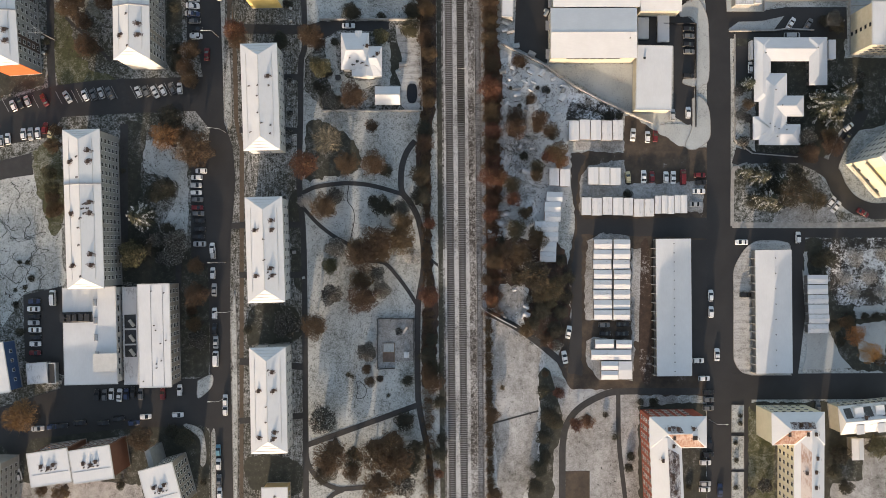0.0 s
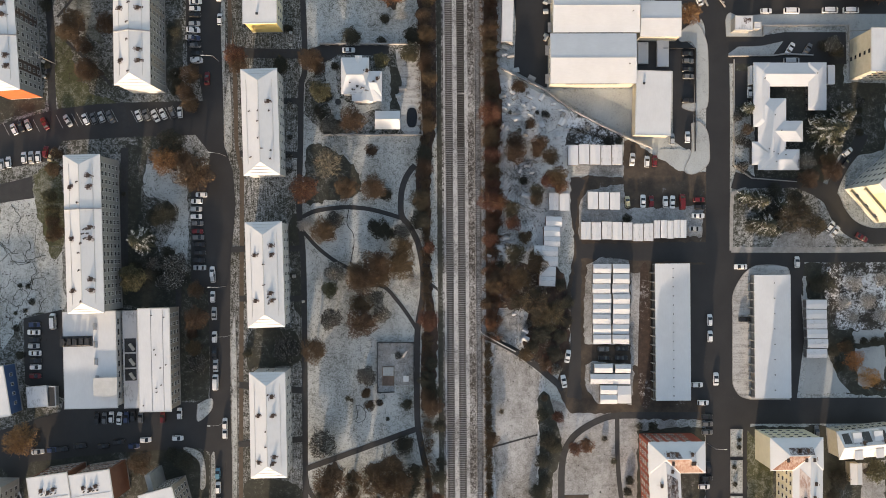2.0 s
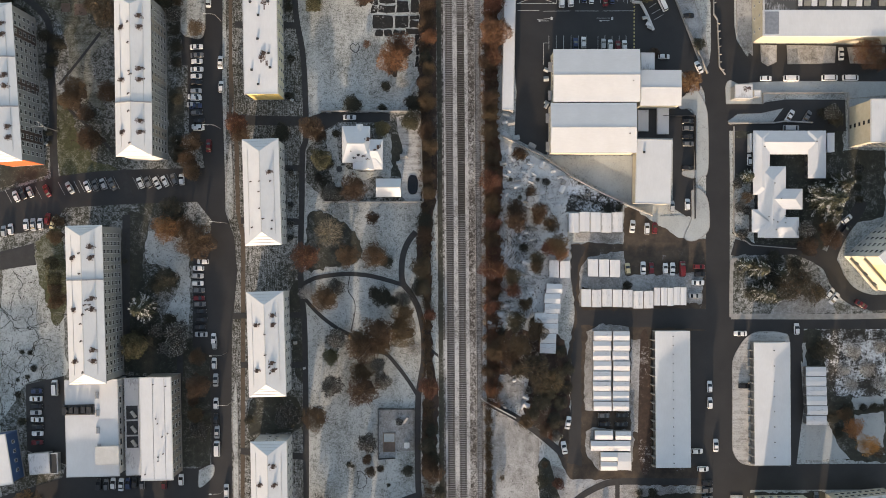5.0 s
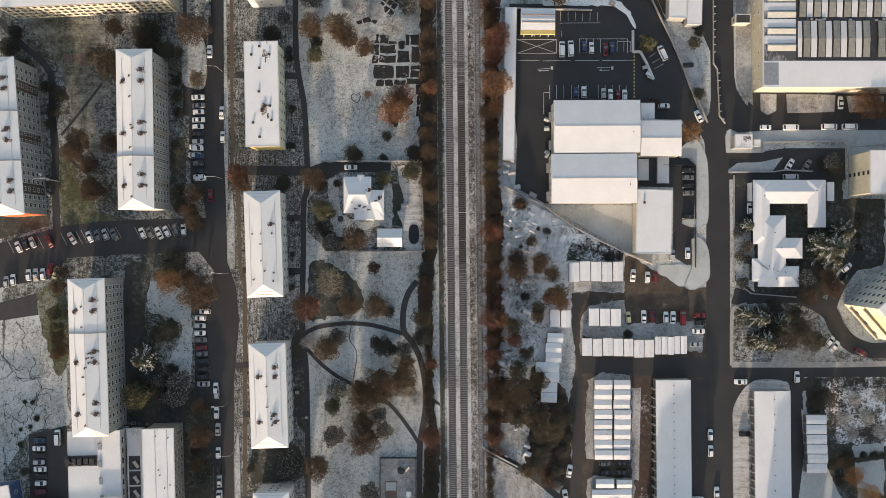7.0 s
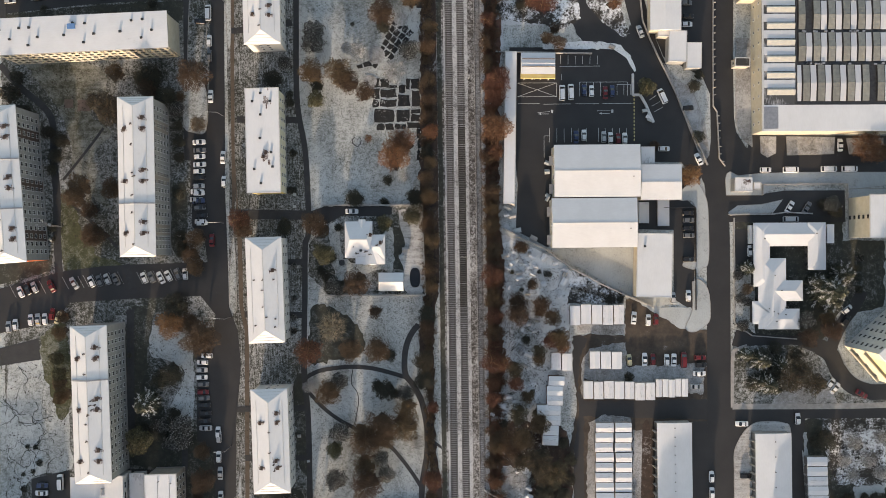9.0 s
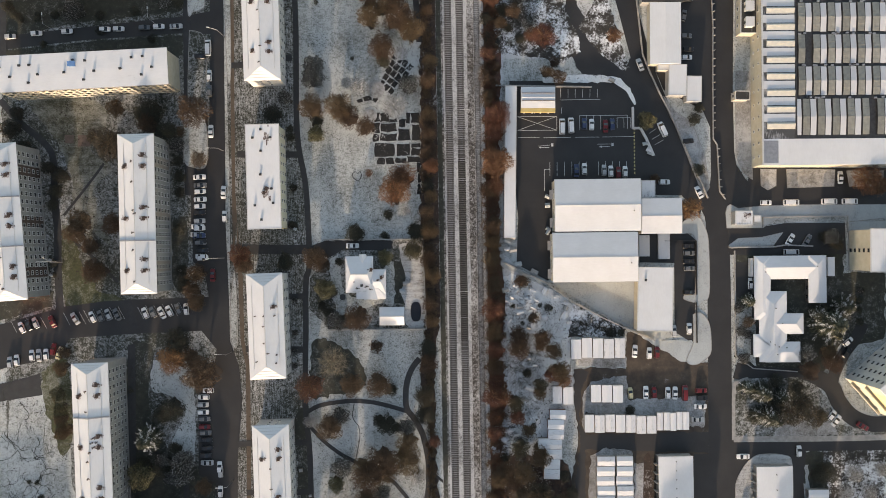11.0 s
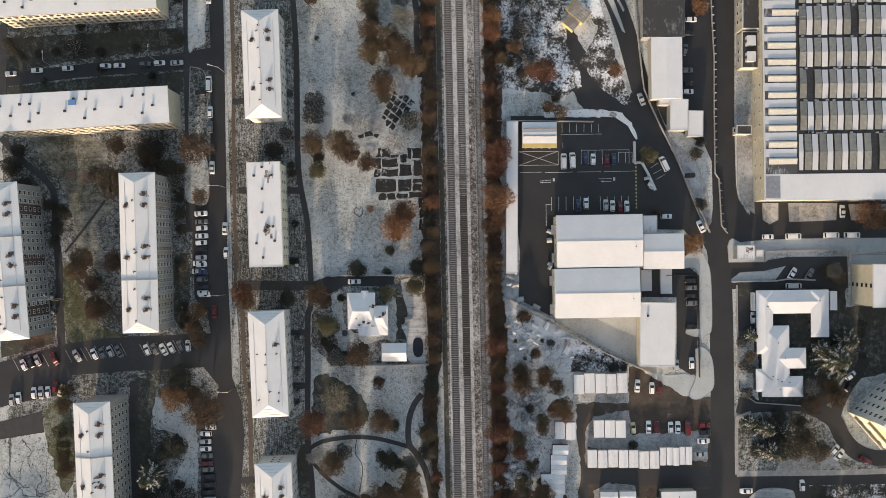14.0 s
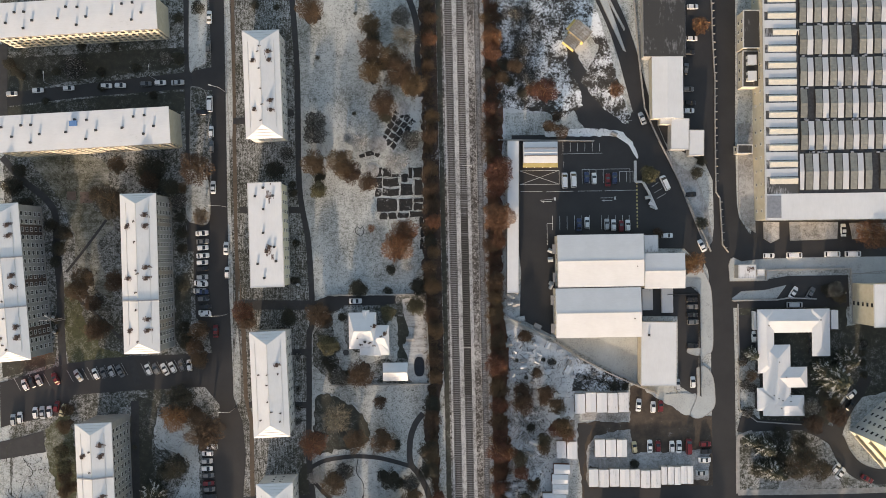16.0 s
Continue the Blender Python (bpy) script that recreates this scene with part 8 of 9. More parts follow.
plant("moss", [(31.4, 27.3, 2.6), (23.0, 21.5, 3.0), (24.2, 6.6, 3.5)])
plant("dark", [(27.1, 31.1, 1.7), (29.1, 13.2, 1.2), (61.9, 18.4, 1.7), (19.3, 2.8, 1.7), (30.4, 6.1, 1.6)])
plant("brown", [(17.2, -3.7, 3.3), (25.5, -1.7, 3.9), (19.1, -1.1, 3.3), (27.5, -26.9, 2.6), (34.0, -30.2, 2.4), (14.7, -10.2, 2.2), (22.3, -5.6, 3.0)])
plant("brown", [(16.0, 44.6, 2.8), (15.9, 33.6, 2.8), (16.3, 55.8, 2.7), (27.4, 12.0, 2.4), (31.2, 24.6, 2.4)])
plant("moss", [(30.4, -8.8, 5.2), (36.4, -12.7, 3.9), (32.6, -14.6, 3.3), (24.9, -9.5, 3.0)])
plant("dark", [(32.8, -20.5, 3.3), (37.4, -27.0, 3.0), (30.3, -24.5, 2.6), (39.4, -21.2, 2.6), (41.3, -16.0, 2.6), (42.0, -9.6, 2.4), (35.5, -18.0, 2.6), (39.4, -3.7, 2.2)])
plant("red", [(16.3, 50.6, 2.8), (16.4, 39.2, 3.0), (16.4, 29.0, 2.7), (15.8, 11.5, 2.6), (19.2, 23.8, 2.8), (23.6, 16.8, 2.8), (35.4, 31.2, 2.9), (16.0, -16.6, 2.1), (34.8, -28.3, 1.6), (36.7, -32.2, 1.6)])
plant("rime", [(36.0, -16.6, 2.0), (38.0, -32.2, 2.0), (29.0, -16.7, 1.6)])
plant("red", [(38.6, -47.8, 2.2), (48.2, -57.4, 2.6), (44.4, -58.4, 2.4)])
plant("brown", [(16.6, -55.2, 2.4), (15.4, -49.6, 1.4), (19.9, -46.4, 1.0), (17.5, -81.9, 2.7), (34.2, -41.8, 1.3)])
plant("dark", [(33.5, -47.3, 2.4), (35.4, -55.6, 3.4), (37.4, -57.6, 3.1), (33.5, -62.9, 2.6), (32.2, -73.2, 2.9), (30.9, -79.6, 3.1), (34.2, -69.4, 2.4), (54.5, -55.6, 1.1), (70.6, -51.3, 1.8), (66.2, -51.3, 1.3), (62.9, -69.5, 1.7), (62.2, -73.4, 1.7), (57.7, -63.1, 1.2)])
plant("spruce", [(127.5, 47.4, 6.4), (124.8, 50.4, 3.9), (133.2, 52.9, 4.6), (101.9, 55.1, 3.1), (129.9, 43.4, 3.9)])
plant("brown", [(101.4, 48.1, 2.1)])
plant("rime", [(129.9, 76.4, 2.9)])
plant("rime", [(98.9, 52.7, 2.0), (99.5, 44.9, 2.0), (102.2, 43.6, 1.7), (140.1, 58.0, 1.3)])
plant("dark", [(140.4, 58.1, 1.4), (139.7, 54.9, 1.4), (139.7, 51.6, 1.4), (140.1, 47.7, 1.4)])
plant("spruce", [(105.3, 24.0, 4.3), (107.7, 16.2, 4.8), (112.8, 22.8, 3.1), (104.5, 17.0, 3.0), (111.0, 14.4, 2.9)])
plant("moss", [(115.0, 18.1, 4.7), (123.2, 16.3, 3.7), (118.3, 21.4, 3.3)])
plant("brown", [(129.2, 34.3, 3.4), (121.5, 31.7, 3.3), (128.3, 37.6, 2.6)])
plant("rime", [(100.1, 35.8, 2.2), (120.9, 37.5, 3.3), (113.5, 40.2, 2.6)])
plant("dark", [(110.0, 20.3, 3.3), (103.1, 15.8, 2.4), (127.2, 15.8, 2.0), (117.9, 25.5, 2.6)])
# amber trees whose crowns carry the sunlight in their colour
plant("gold", [(136.4, -28.5, 3.5), (140.6, -34.0, 3.9)])
plant("brown", [(134.2, -24.4, 2.6), (145.5, -36.8, 2.2)])
plant("dark", [(127.2, -3.0, 4.0), (136.2, -23.2, 2.4), (141.6, -22.6, 1.6), (145.2, -22.6, 1.6), (147.9, -22.6, 1.4), (125.1, -3.7, 2.6), (131.0, -25.8, 2.2), (133.1, -31.0, 2.0)])
plant("frost", [(136.3, -3.0, 3.0), (145.3, -1.7, 2.6), (133.7, -9.5, 2.6), (141.2, -9.1, 2.8), (146.1, -14.0, 2.6), (136.3, -14.6, 2.4)])
plant("spruce", [(100.9, 25.9, 3.0)])
plant("dark", [(106.4, 24.6, 3.3), (111.1, 27.9, 2.6)])
plant("dark", [(132.6, -68.6, 3.4), (130.9, -74.5, 2.6), (134.8, -79.7, 2.6), (99.8, -55.9, 0.9), (99.8, -58.5, 0.9), (98.2, -65.1, 0.9), (98.5, -70.9, 0.9), (98.2, -80.0, 1.0), (109.1, -79.9, 1.6), (82.5, -80.0, 1.3)])
plant("olive", [(144.9, -65.7, 4.0)])
plant("rime", [(107.1, -78.8, 2.4), (102.9, -80.9, 1.7)])
plant("brown", [(-45.1, 172.4, 5.0), (-25.2, 167.2, 4.0), (-25.0, 158.7, 4.3), (-25.1, 151.7, 4.0), (-15.0, 151.1, 5.6), (-18.2, 156.0, 4.6), (-11.2, 146.9, 4.3), (-21.0, 141.1, 4.7), (-5.1, 169.4, 2.6), (-4.9, 136.7, 2.6), (-5.7, 154.5, 2.0)])
plant("rime", [(-14.9, 170.5, 3.4), (-44.2, 135.5, 3.7)])
plant("pale", [(-14.0, 162.5, 4.0)])
plant("red", [(-5.5, 162.8, 2.7)])
plant("dark", [(-57.1, 174.8, 1.2), (-43.5, 157.6, 0.9), (-31.3, 138.5, 0.8), (-64.2, 175.7, 1.7), (-30.5, 172.4, 0.7), (-21.7, 154.9, 2.6), (-24.3, 163.5, 2.6), (-20.7, 137.2, 2.6)])
plant("rime", [(-44.2, 131.5, 4.0), (-54.1, 125.1, 2.4), (-12.2, 128.9, 3.4)])
plant("frost", [(-29.1, 128.5, 3.0), (-33.2, 129.7, 2.1), (-16.8, 121.4, 4.2)])
plant("brown", [(-44.6, 121.4, 4.3), (-35.4, 121.2, 5.2), (-32.4, 118.0, 3.9), (-26.7, 114.8, 3.4), (-5.5, 119.1, 2.6), (-5.3, 112.6, 2.6), (-5.7, 130.2, 2.9), (-5.0, 106.7, 2.5)])
plant("olive", [(-43.5, 112.5, 3.1)])
plant("dark", [(-58.2, 119.6, 3.5), (-6.2, 95.0, 2.6), (-52.6, 114.7, 1.4), (-52.3, 111.8, 1.6), (-43.3, 117.2, 2.6), (-51.3, 94.7, 1.3)])
plant("amber", [(-14.5, 98.0, 4.6), (-17.1, 93.2, 5.4)])
plant("red", [(-25.9, 99.5, 1.4), (-4.8, 101.5, 2.6)])
plant("dark", [(-30.0, 78.8, 2.7), (-20.2, 77.9, 1.2), (-10.0, 79.4, 3.0), (-51.7, 94.7, 1.3), (-51.5, 81.9, 1.3), (-54.3, 69.0, 2.6)])
plant("frost", [(-13.3, 86.3, 1.6)])
plant("brown", [(-6.4, 85.7, 3.0), (-5.7, 79.9, 3.0), (-6.1, 69.5, 2.6), (-5.1, 91.0, 2.6), (-67.8, 69.0, 3.3)])
plant("dark", [(-19.5, 85.4, 2.0)])
plant("red", [(15.5, 162.8, 3.8), (15.5, 158.1, 3.3), (33.0, 144.3, 4.3), (14.3, 139.0, 2.7), (57.1, 144.7, 2.6), (29.4, 145.4, 2.6)])
plant("dark", [(21.7, 148.5, 2.0), (25.6, 144.5, 2.0), (13.9, 151.2, 2.4), (19.8, 154.4, 2.4), (15.1, 145.3, 2.0)])
plant("rime", [(23.9, 171.6, 2.6), (25.0, 159.2, 2.4), (28.2, 149.5, 2.0)])
plant("brown", [(23.0, 153.3, 2.6), (19.0, 149.5, 2.2), (13.4, 169.2, 2.4), (37.2, 136.3, 2.0)])
plant("red", [(17.8, 118.3, 4.3), (16.8, 112.8, 3.5), (17.2, 102.4, 5.0), (16.9, 94.6, 3.0)])
plant("brown", [(38.3, 130.9, 2.7), (13.5, 131.3, 2.4), (14.1, 124.7, 2.4), (70.7, 96.5, 1.8), (13.6, 93.4, 2.6), (34.5, 132.9, 2.4)])
plant("olive", [(67.9, 116.2, 3.0)])
plant("brown", [(15.4, 92.9, 2.6), (15.3, 81.1, 3.3), (15.7, 75.3, 2.6), (24.8, 62.6, 2.2)])
plant("amber", [(85.7, 166.0, 3.0)])
plant("dark", [(85.7, 99.6, 2.4), (84.3, 116.7, 2.2), (86.1, 120.6, 1.8)])
plant("red", [(140.2, 95.5, 5.0), (145.7, 93.5, 3.3)])
plant("amber", [(81.8, 86.4, 3.9)])
plant("moss", [(131.4, 74.3, 2.4)])
plant("dark", [(127.6, 76.6, 2.0)])
plant("rime", [(-124.5, 154.5, 3.7), (-94.4, 157.6, 2.4)])
plant("dark", [(-147.4, 156.7, 2.2), (-145.6, 154.2, 1.7), (-137.7, 153.4, 1.8), (-131.9, 154.0, 1.6), (-116.7, 153.7, 1.7), (-104.9, 154.9, 1.7), (-90.2, 157.9, 2.4), (-83.4, 174.8, 2.6), (-123.2, 162.4, 1.7), (-112.0, 162.2, 1.7), (-143.7, 152.8, 1.6), (-116.8, 148.5, 1.6), (-136.0, 144.2, 1.3), (-99.1, 145.6, 1.6), (-90.4, 171.7, 2.0)])
plant("brown", [(-110.9, 121.9, 3.0), (-83.4, 119.9, 5.4), (-99.7, 116.4, 3.7), (-82.8, 104.2, 3.0), (-89.3, 113.8, 2.0)])
plant("dark", [(-98.8, 120.5, 4.3), (-93.8, 113.9, 3.7), (-146.7, 115.3, 3.9), (-142.5, 108.7, 3.3), (-129.6, 99.4, 3.0), (-144.5, 120.6, 2.6), (-102.4, 119.9, 2.9), (-131.7, 94.1, 2.6), (-89.8, 98.8, 2.2), (-90.4, 104.1, 2.0), (-134.2, 102.0, 2.6)])
plant("moss", [(-111.9, 109.3, 5.5), (-117.8, 112.2, 2.6)])
plant("rime", [(-90.4, 109.2, 2.7)])
plant("brown", [(-122.7, 84.0, 3.9), (-111.8, 82.7, 3.5), (-117.5, 67.1, 4.0), (-85.4, 60.5, 3.0)])
plant("dark", [(-90.0, 93.4, 2.0), (-90.0, 80.9, 2.2), (-88.7, 63.2, 2.4), (-133.3, 89.6, 2.0), (-133.2, 69.9, 1.4)])

# rough undergrowth along the railway
def undergrowth(name, polys, n, colours, label, seed, h=(0.3, 1.3)):
    g = np.random.default_rng(seed)
    pts = []
    for (x0, y0), (x1, y1), w in polys:
        k = int(n * math.hypot(x1 - x0, y1 - y0) / sum(math.hypot(b2[0] - a2[0], b2[1] - a2[1]) for a2, b2, _ in polys))
        t = g.random(k)
        cl = np.sin(t * 57 + seed) * 0.5 + np.sin(t * 131) * 0.5
        keep = g.random(k) < 0.55 + 0.45 * cl
        t = t[keep]
        off = (g.random(len(t)) - 0.5) * w * (0.7 + 0.3 * np.sin(t * 90))
        pts.append(np.stack([x0 + (x1 - x0) * t + off, y0 + (y1 - y0) * t, np.zeros(len(t))], 1))
    p = np.concatenate(pts)
    m = len(p)
    p[:, 2] = h[0] + (h[1] - h[0]) * g.random(m) ** 1.5
    d = g.standard_normal((m, 3)) * [1, 1, 0.6] + [0, 0, 0.5]
    d /= np.linalg.norm(d, axis=1)[:, None]
    s = np.cross(d, g.standard_normal((m, 3)))
    s /= np.linalg.norm(s, axis=1)[:, None]
    ln, wd = (0.5 + 0.9 * g.random(m))[:, None], (0.03 + 0.05 * g.random(m))[:, None]
    v = np.stack([p - s * wd, p + s * wd, p + d * ln + s * wd * 0.3, p + d * ln - s * wd * 0.3], 1).reshape(-1, 3)
    v[:, 2] = np.maximum(v[:, 2], 0.02)
    me = bpy.data.meshes.new(name)
    me.from_pydata(v.tolist(), [], np.arange(m * 4).reshape(-1, 4).tolist())
    me.materials.append(colours)
    single(name, me, None, label, "undergrowth", kind="stuff")


undergrowth("undergrowth", [((-4.6, -83.8), (-5.1, -22.6), 5.0), ((-5.1, -22.6), (-6.1, 45.8), 4.0), ((-5.1, 45.8), (-6.5, 83.8), 6.5), ((-6.0, 92.4), (-6.2, 176.8), 5.5)], 42000, LEAF["brown"], "tangled brown brush along the railway fence", 3)
undergrowth("undergrowth", [((16.0, -83.8), (15.2, -22.6), 2.6), ((16.7, -22.6), (16.5, 55.3), 7.5), ((16.5, 55.3), (15.1, 94.0), 6.5), ((15.3, 92.1), (15.9, 176.5), 7.0)], 70000, LEAF["brown"], "tangled brown brush beside the old siding", 4)
undergrowth("undergrowth", [((16.7, -22.6), (16.7, 55.3), 7.0), ((16.7, 55.3), (15.1, 94.0), 5.5), ((15.3, 92.1), (15.7, 176.5), 6.5)], 30000, LEAF["red"], "reddish bramble tangle beside the old siding", 9, (0.4, 1.8))
undergrowth("undergrowth", [((28.7, -30.2), (27.7, 2.1), 26.0), ((22.0, 2.1), (27.7, 45.8), 16.0), ((24.0, 141.8), (25.5, 176.4), 18.0), ((29.5, 147.4), (27.2, 176.3), 10.0)], 14000, LEAF["rime"], "low dark weeds poking through patchy snow", 5, (0.1, 0.7))

undergrowth("undergrowth", [((22.4, 62.9), (22.4, 28.7), 16.0), ((31.5, 55.3), (29.6, 39.1), 24.0), ((43.9, 48.6), (56.2, 44.8), 7.0), ((20.1, 23.0), (20.1, 7.8), 14.0), ((27.7, 38.2), (28.7, 26.8), 14.0)], 8000, LEAF["moss"], "dry weeds and stalks scattered over the allotments", 6, (0.05, 0.5))

# dark blobs under the crowns put their shade into the ground
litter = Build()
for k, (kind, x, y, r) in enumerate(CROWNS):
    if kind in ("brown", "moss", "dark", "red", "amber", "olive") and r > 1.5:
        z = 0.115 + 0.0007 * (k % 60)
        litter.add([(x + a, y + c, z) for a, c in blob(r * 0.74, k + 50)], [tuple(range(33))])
single("leaf_litter", litter, M["litter"], "dark blobs that paint shade under the tree crowns", "leaf litter", kind="stuff")


def tufts(name, areas, label, mat, seed, size=(0.15, 0.5), lean=None):
    """Small uneven clumps of dead grass that stand out of the snow: corner, corner, number."""
    rnd, b = random.Random(seed), Build()
    for (x0, y0), (x1, y1), n in areas:
        for k in range(n):
            x, y = rnd.uniform(x0, x1), rnd.uniform(y0, y1)
            w = noise.noise(Vector((x * 0.09, y * 0.09, seed))) + 0.5 * noise.noise(Vector((x * 0.35, y * 0.35, seed + 4)))
            if w < rnd.uniform(-0.35, 0.45):
                continue
            r, a, q = rnd.uniform(*size) * rnd.uniform(0.5, 1.1), rnd.uniform(0, 6.28) if lean is None else lean + rnd.gauss(0, 0.35), rnd.uniform(0.25, 0.7)
            ca, sa = math.cos(a), math.sin(a)
            ring = []
            for e in range(6):
                t, rr = e * 1.047, r * rnd.uniform(0.6, 1.25)
                u, v = math.cos(t) * rr, math.sin(t) * rr * q
                ring.append((x + u * ca - v * sa, y + u * sa + v * ca, 0.05))
            b.add(ring + [(x, y, 0.15 + 0.25 * r)], [(e, (e + 1) % 6, 6) for e in range(6)])
    single(name, b, mat, label, "grass tufts", kind="stuff")


tufts("grass_tufts", [((-45.0, -83.0), (-9.0, 46.0), 7600), ((-45.0, 78.0), (-9.0, 177.0), 7000), ((-8.0, -84.0), (-3.5, 20.0), 700)], "dead grass tufts standing out of the park snow", M["shade"], 31, (0.08, 0.26), 0.9)
tufts("grass_tufts", [((15.0, -24.0), (42.0, 20.0), 1600), ((20.0, 20.0), (42.0, 62.0), 650), ((14.0, 139.0), (44.0, 178.0), 3800), ((15.0, -84.0), (32.0, -24.0), 500), ((40.0, -84.0), (65.0, -48.0), 350), ((42.0, 43.6), (50.0, 50.0), 500), ((50.0, 43.6), (59.0, 46.5), 350)], "dark weeds and tufts standing out of patchy snow", M["shade"], 32, (0.1, 0.4))
tufts("grass_tufts", [((-136.0, 62.0), (-106.0, 124.0), 2200), ((-149.0, -30.0), (-128.0, 24.0), 1300), ((-108.0, -10.0), (-87.0, 40.0), 1400), ((-72.0, -84.0), (-50.0, 177.0), 3500)], "dark grass tufts on frosty lawns", M["litter"], 33, (0.12, 0.4))
tufts("grass_tufts", [((97.5, 8.0), (130.0, 28.0), 900), ((131.0, -17.0), (150.0, 4.0), 1700), ((98.0, 32.0), (104.5, 55.0), 400), ((107.0, 93.0), (149.0, 99.0), 350), ((99.0, 98.0), (103.5, 133.0), 260)], "dark tufts and shrubs in snowy gardens", M["shade"], 34, (0.15, 0.5))

# ---- vehicles ----
PAINT = {}
for key, col, rough in (("w", (0.72, 0.72, 0.72), 0.35), ("s", (0.40, 0.41, 0.42), 0.35), ("g", (0.13, 0.135, 0.14), 0.35), ("k", (0.018, 0.018, 0.02), 0.3), ("b", (0.03, 0.05, 0.11), 0.3), ("r", (0.14, 0.013, 0.016), 0.35), ("y", (0.50, 0.44, 0.28), 0.4), ("t", (0.10, 0.25, 0.33), 0.35)):
    PAINT[key] = plain("car_paint_" + {"w": "white", "s": "silver", "g": "grey", "k": "black", "b": "blue", "r": "red", "y": "cream", "t": "teal"}[key], tuple(c * 0.85 for c in col), col, 1.5, rough, 0.0, 0.0)
M["tyre"] = plain("tyre_rubber", (0.012, 0.012, 0.012), (0.025, 0.025, 0.025), 4, 0.9)
M["lamp_glass"] = plain("lamp_glass", (0.5, 0.5, 0.48), (0.65, 0.65, 0.62), 4, 0.2)
CNAME = {"w": "white", "s": "silver", "g": "grey", "k": "black", "b": "dark blue", "r": "red", "y": "cream", "t": "teal"}


def loft(rings):
    b = Build()
    n = len(rings[0])
    vs = [p for r in rings for p in r]
    fs = [tuple(range(n - 1, -1, -1)), tuple(range((len(rings) - 1) * n, len(rings) * n))]
    for k in range(len(rings) - 1):
        for i in range(n):
            j = (i + 1) % n
            fs.append((k * n + i, k * n + j, (k + 1) * n + j, (k + 1) * n + i))
    return b.add(vs, fs)


def section(x, w, z0, z1, r=0.14):
    """A rounded upright cross-section of a car at x."""
    return [(x, -w + r * 0.5, z0), (x, w - r * 0.5, z0), (x, w, z0 + r), (x, w, z1 - r), (x, w - r, z1), (x, -w + r, z1), (x, -w, z1 - r), (x, -w, z0 + r)]


CARS = {}


def car_meshes(kind, colour):
    if (kind, colour) in CARS:
        return CARS[kind, colour]
    if kind == "van":
        Lh, w, zt, hood, cab0, cab1, bel = 2.65, 0.98, 2.0, 1.9, 1.95, -2.5, 1.25
    elif kind == "hatch":
        Lh, w, zt, hood, cab0, cab1, bel = 1.92, 0.84, 1.45, 0.80, 0.90, -1.75, 0.90
    else:
        Lh, w, zt, hood, cab0, cab1, bel = 2.17, 0.87, 1.44, 0.95, 1.0, -1.45, 0.90
    body = loft([section(-Lh, w * 0.80, 0.38, bel - 0.16), section(-Lh + 0.12, w * 0.92, 0.26, bel - 0.05), section(-Lh + 0.5, w, 0.22, bel), section(0, w, 0.22, bel + 0.02), section(hood, w, 0.22, bel), section(Lh - 0.5, w * 0.97, 0.22, bel - 0.12), section(Lh - 0.1, w * 0.86, 0.26, bel - 0.24), section(Lh, w * 0.70, 0.38, bel - 0.34)])
    glass = loft([section(cab1, w * 0.80, bel - 0.04, bel + 0.02, 0.02), section(cab1 + (0.12 if kind != "sedan" else 0.45), w * 0.78, bel - 0.04, zt - 0.1, 0.1), section(0.1, w * 0.79, bel - 0.04, zt - 0.04, 0.1), section(cab0 - 0.72, w * 0.77, bel - 0.04, zt - 0.1, 0.1), section(cab0, w * 0.82, bel - 0.04, bel + 0.02, 0.02)])
    top = loft([section(cab1 + (0.2 if kind != "sedan" else 0.55), w * 0.72, zt - 0.12, zt - 0.05, 0.03), section(0.0, w * 0.75, zt - 0.08, zt + 0.02, 0.03), section(cab0 - 0.8, w * 0.71, zt - 0.12, zt - 0.05, 0.03)])
    wheel = Build().tube((0, -0.11, 0), (0, 0.11, 0), 0.32, 0.32, 12)
    lampb = loft([section(Lh - 0.16, 0.17, bel - 0.46, bel - 0.28, 0.04), section(Lh + 0.015, 0.13, bel - 0.46, bel - 0.32, 0.04)])
    CARS[kind, colour] = (body.mesh("body", PAINT[colour]), glass.mesh("glasshouse", M["glass"]), top.mesh("roof_panel", PAINT[colour]), wheel.mesh("wheel", M["tyre"]), lampb.mesh("headlight", M["lamp_glass"]), Lh, w)
    return CARS[kind, colour]


CAR_THING = {}


def park(spots, state="parked beside the street"):
    """Cars: x, y, heading, colour and shape."""
    for x, y, turn, colour, kind in spots:
        key = (kind, colour, state)
        m = pose(x, y, 0.07, 0, 0, turn)
        if key in CAR_THING:
            copy_thing(CAR_THING[key], m)
            continue
        body, glass, top, wheel, lampb, Lh, w = car_meshes(kind, colour)
        name = {"van": "van", "hatch": "hatchback", "sedan": "car"}[kind]
        th = thing("van" if kind == "van" else "car", f"{CNAME[colour]} {name} {state}", "van" if kind == "van" else "car", m, "parked vehicles")
        part("body", body, None, th)
        part("glasshouse", glass, None, th, "dark tinted car glass")
        part("roof_panel", top, None, th)
        for sx2 in (-1, 1):
            for sy2 in (-1, 1):
                part("wheel", wheel, None, th, at=Matrix.Translation((sx2 * Lh * 0.62, sy2 * (w - 0.1), 0.32)))
        for sy2 in (-1, 1):
            part("headlight", lampb, None, th, at=Matrix.Translation((0, sy2 * w * 0.55, 0)))
        CAR_THING[key] = th


park([(-84.1, 81.8, 0, "w", "sedan"), (-84.4, 79.1, 0, "s", "sedan"), (-83.5, 76.8, 0, "k", "sedan"), (-83.1, 71.7, 180, "w", "hatch"), (-79.2, 65.3, 90, "r", "sedan")])
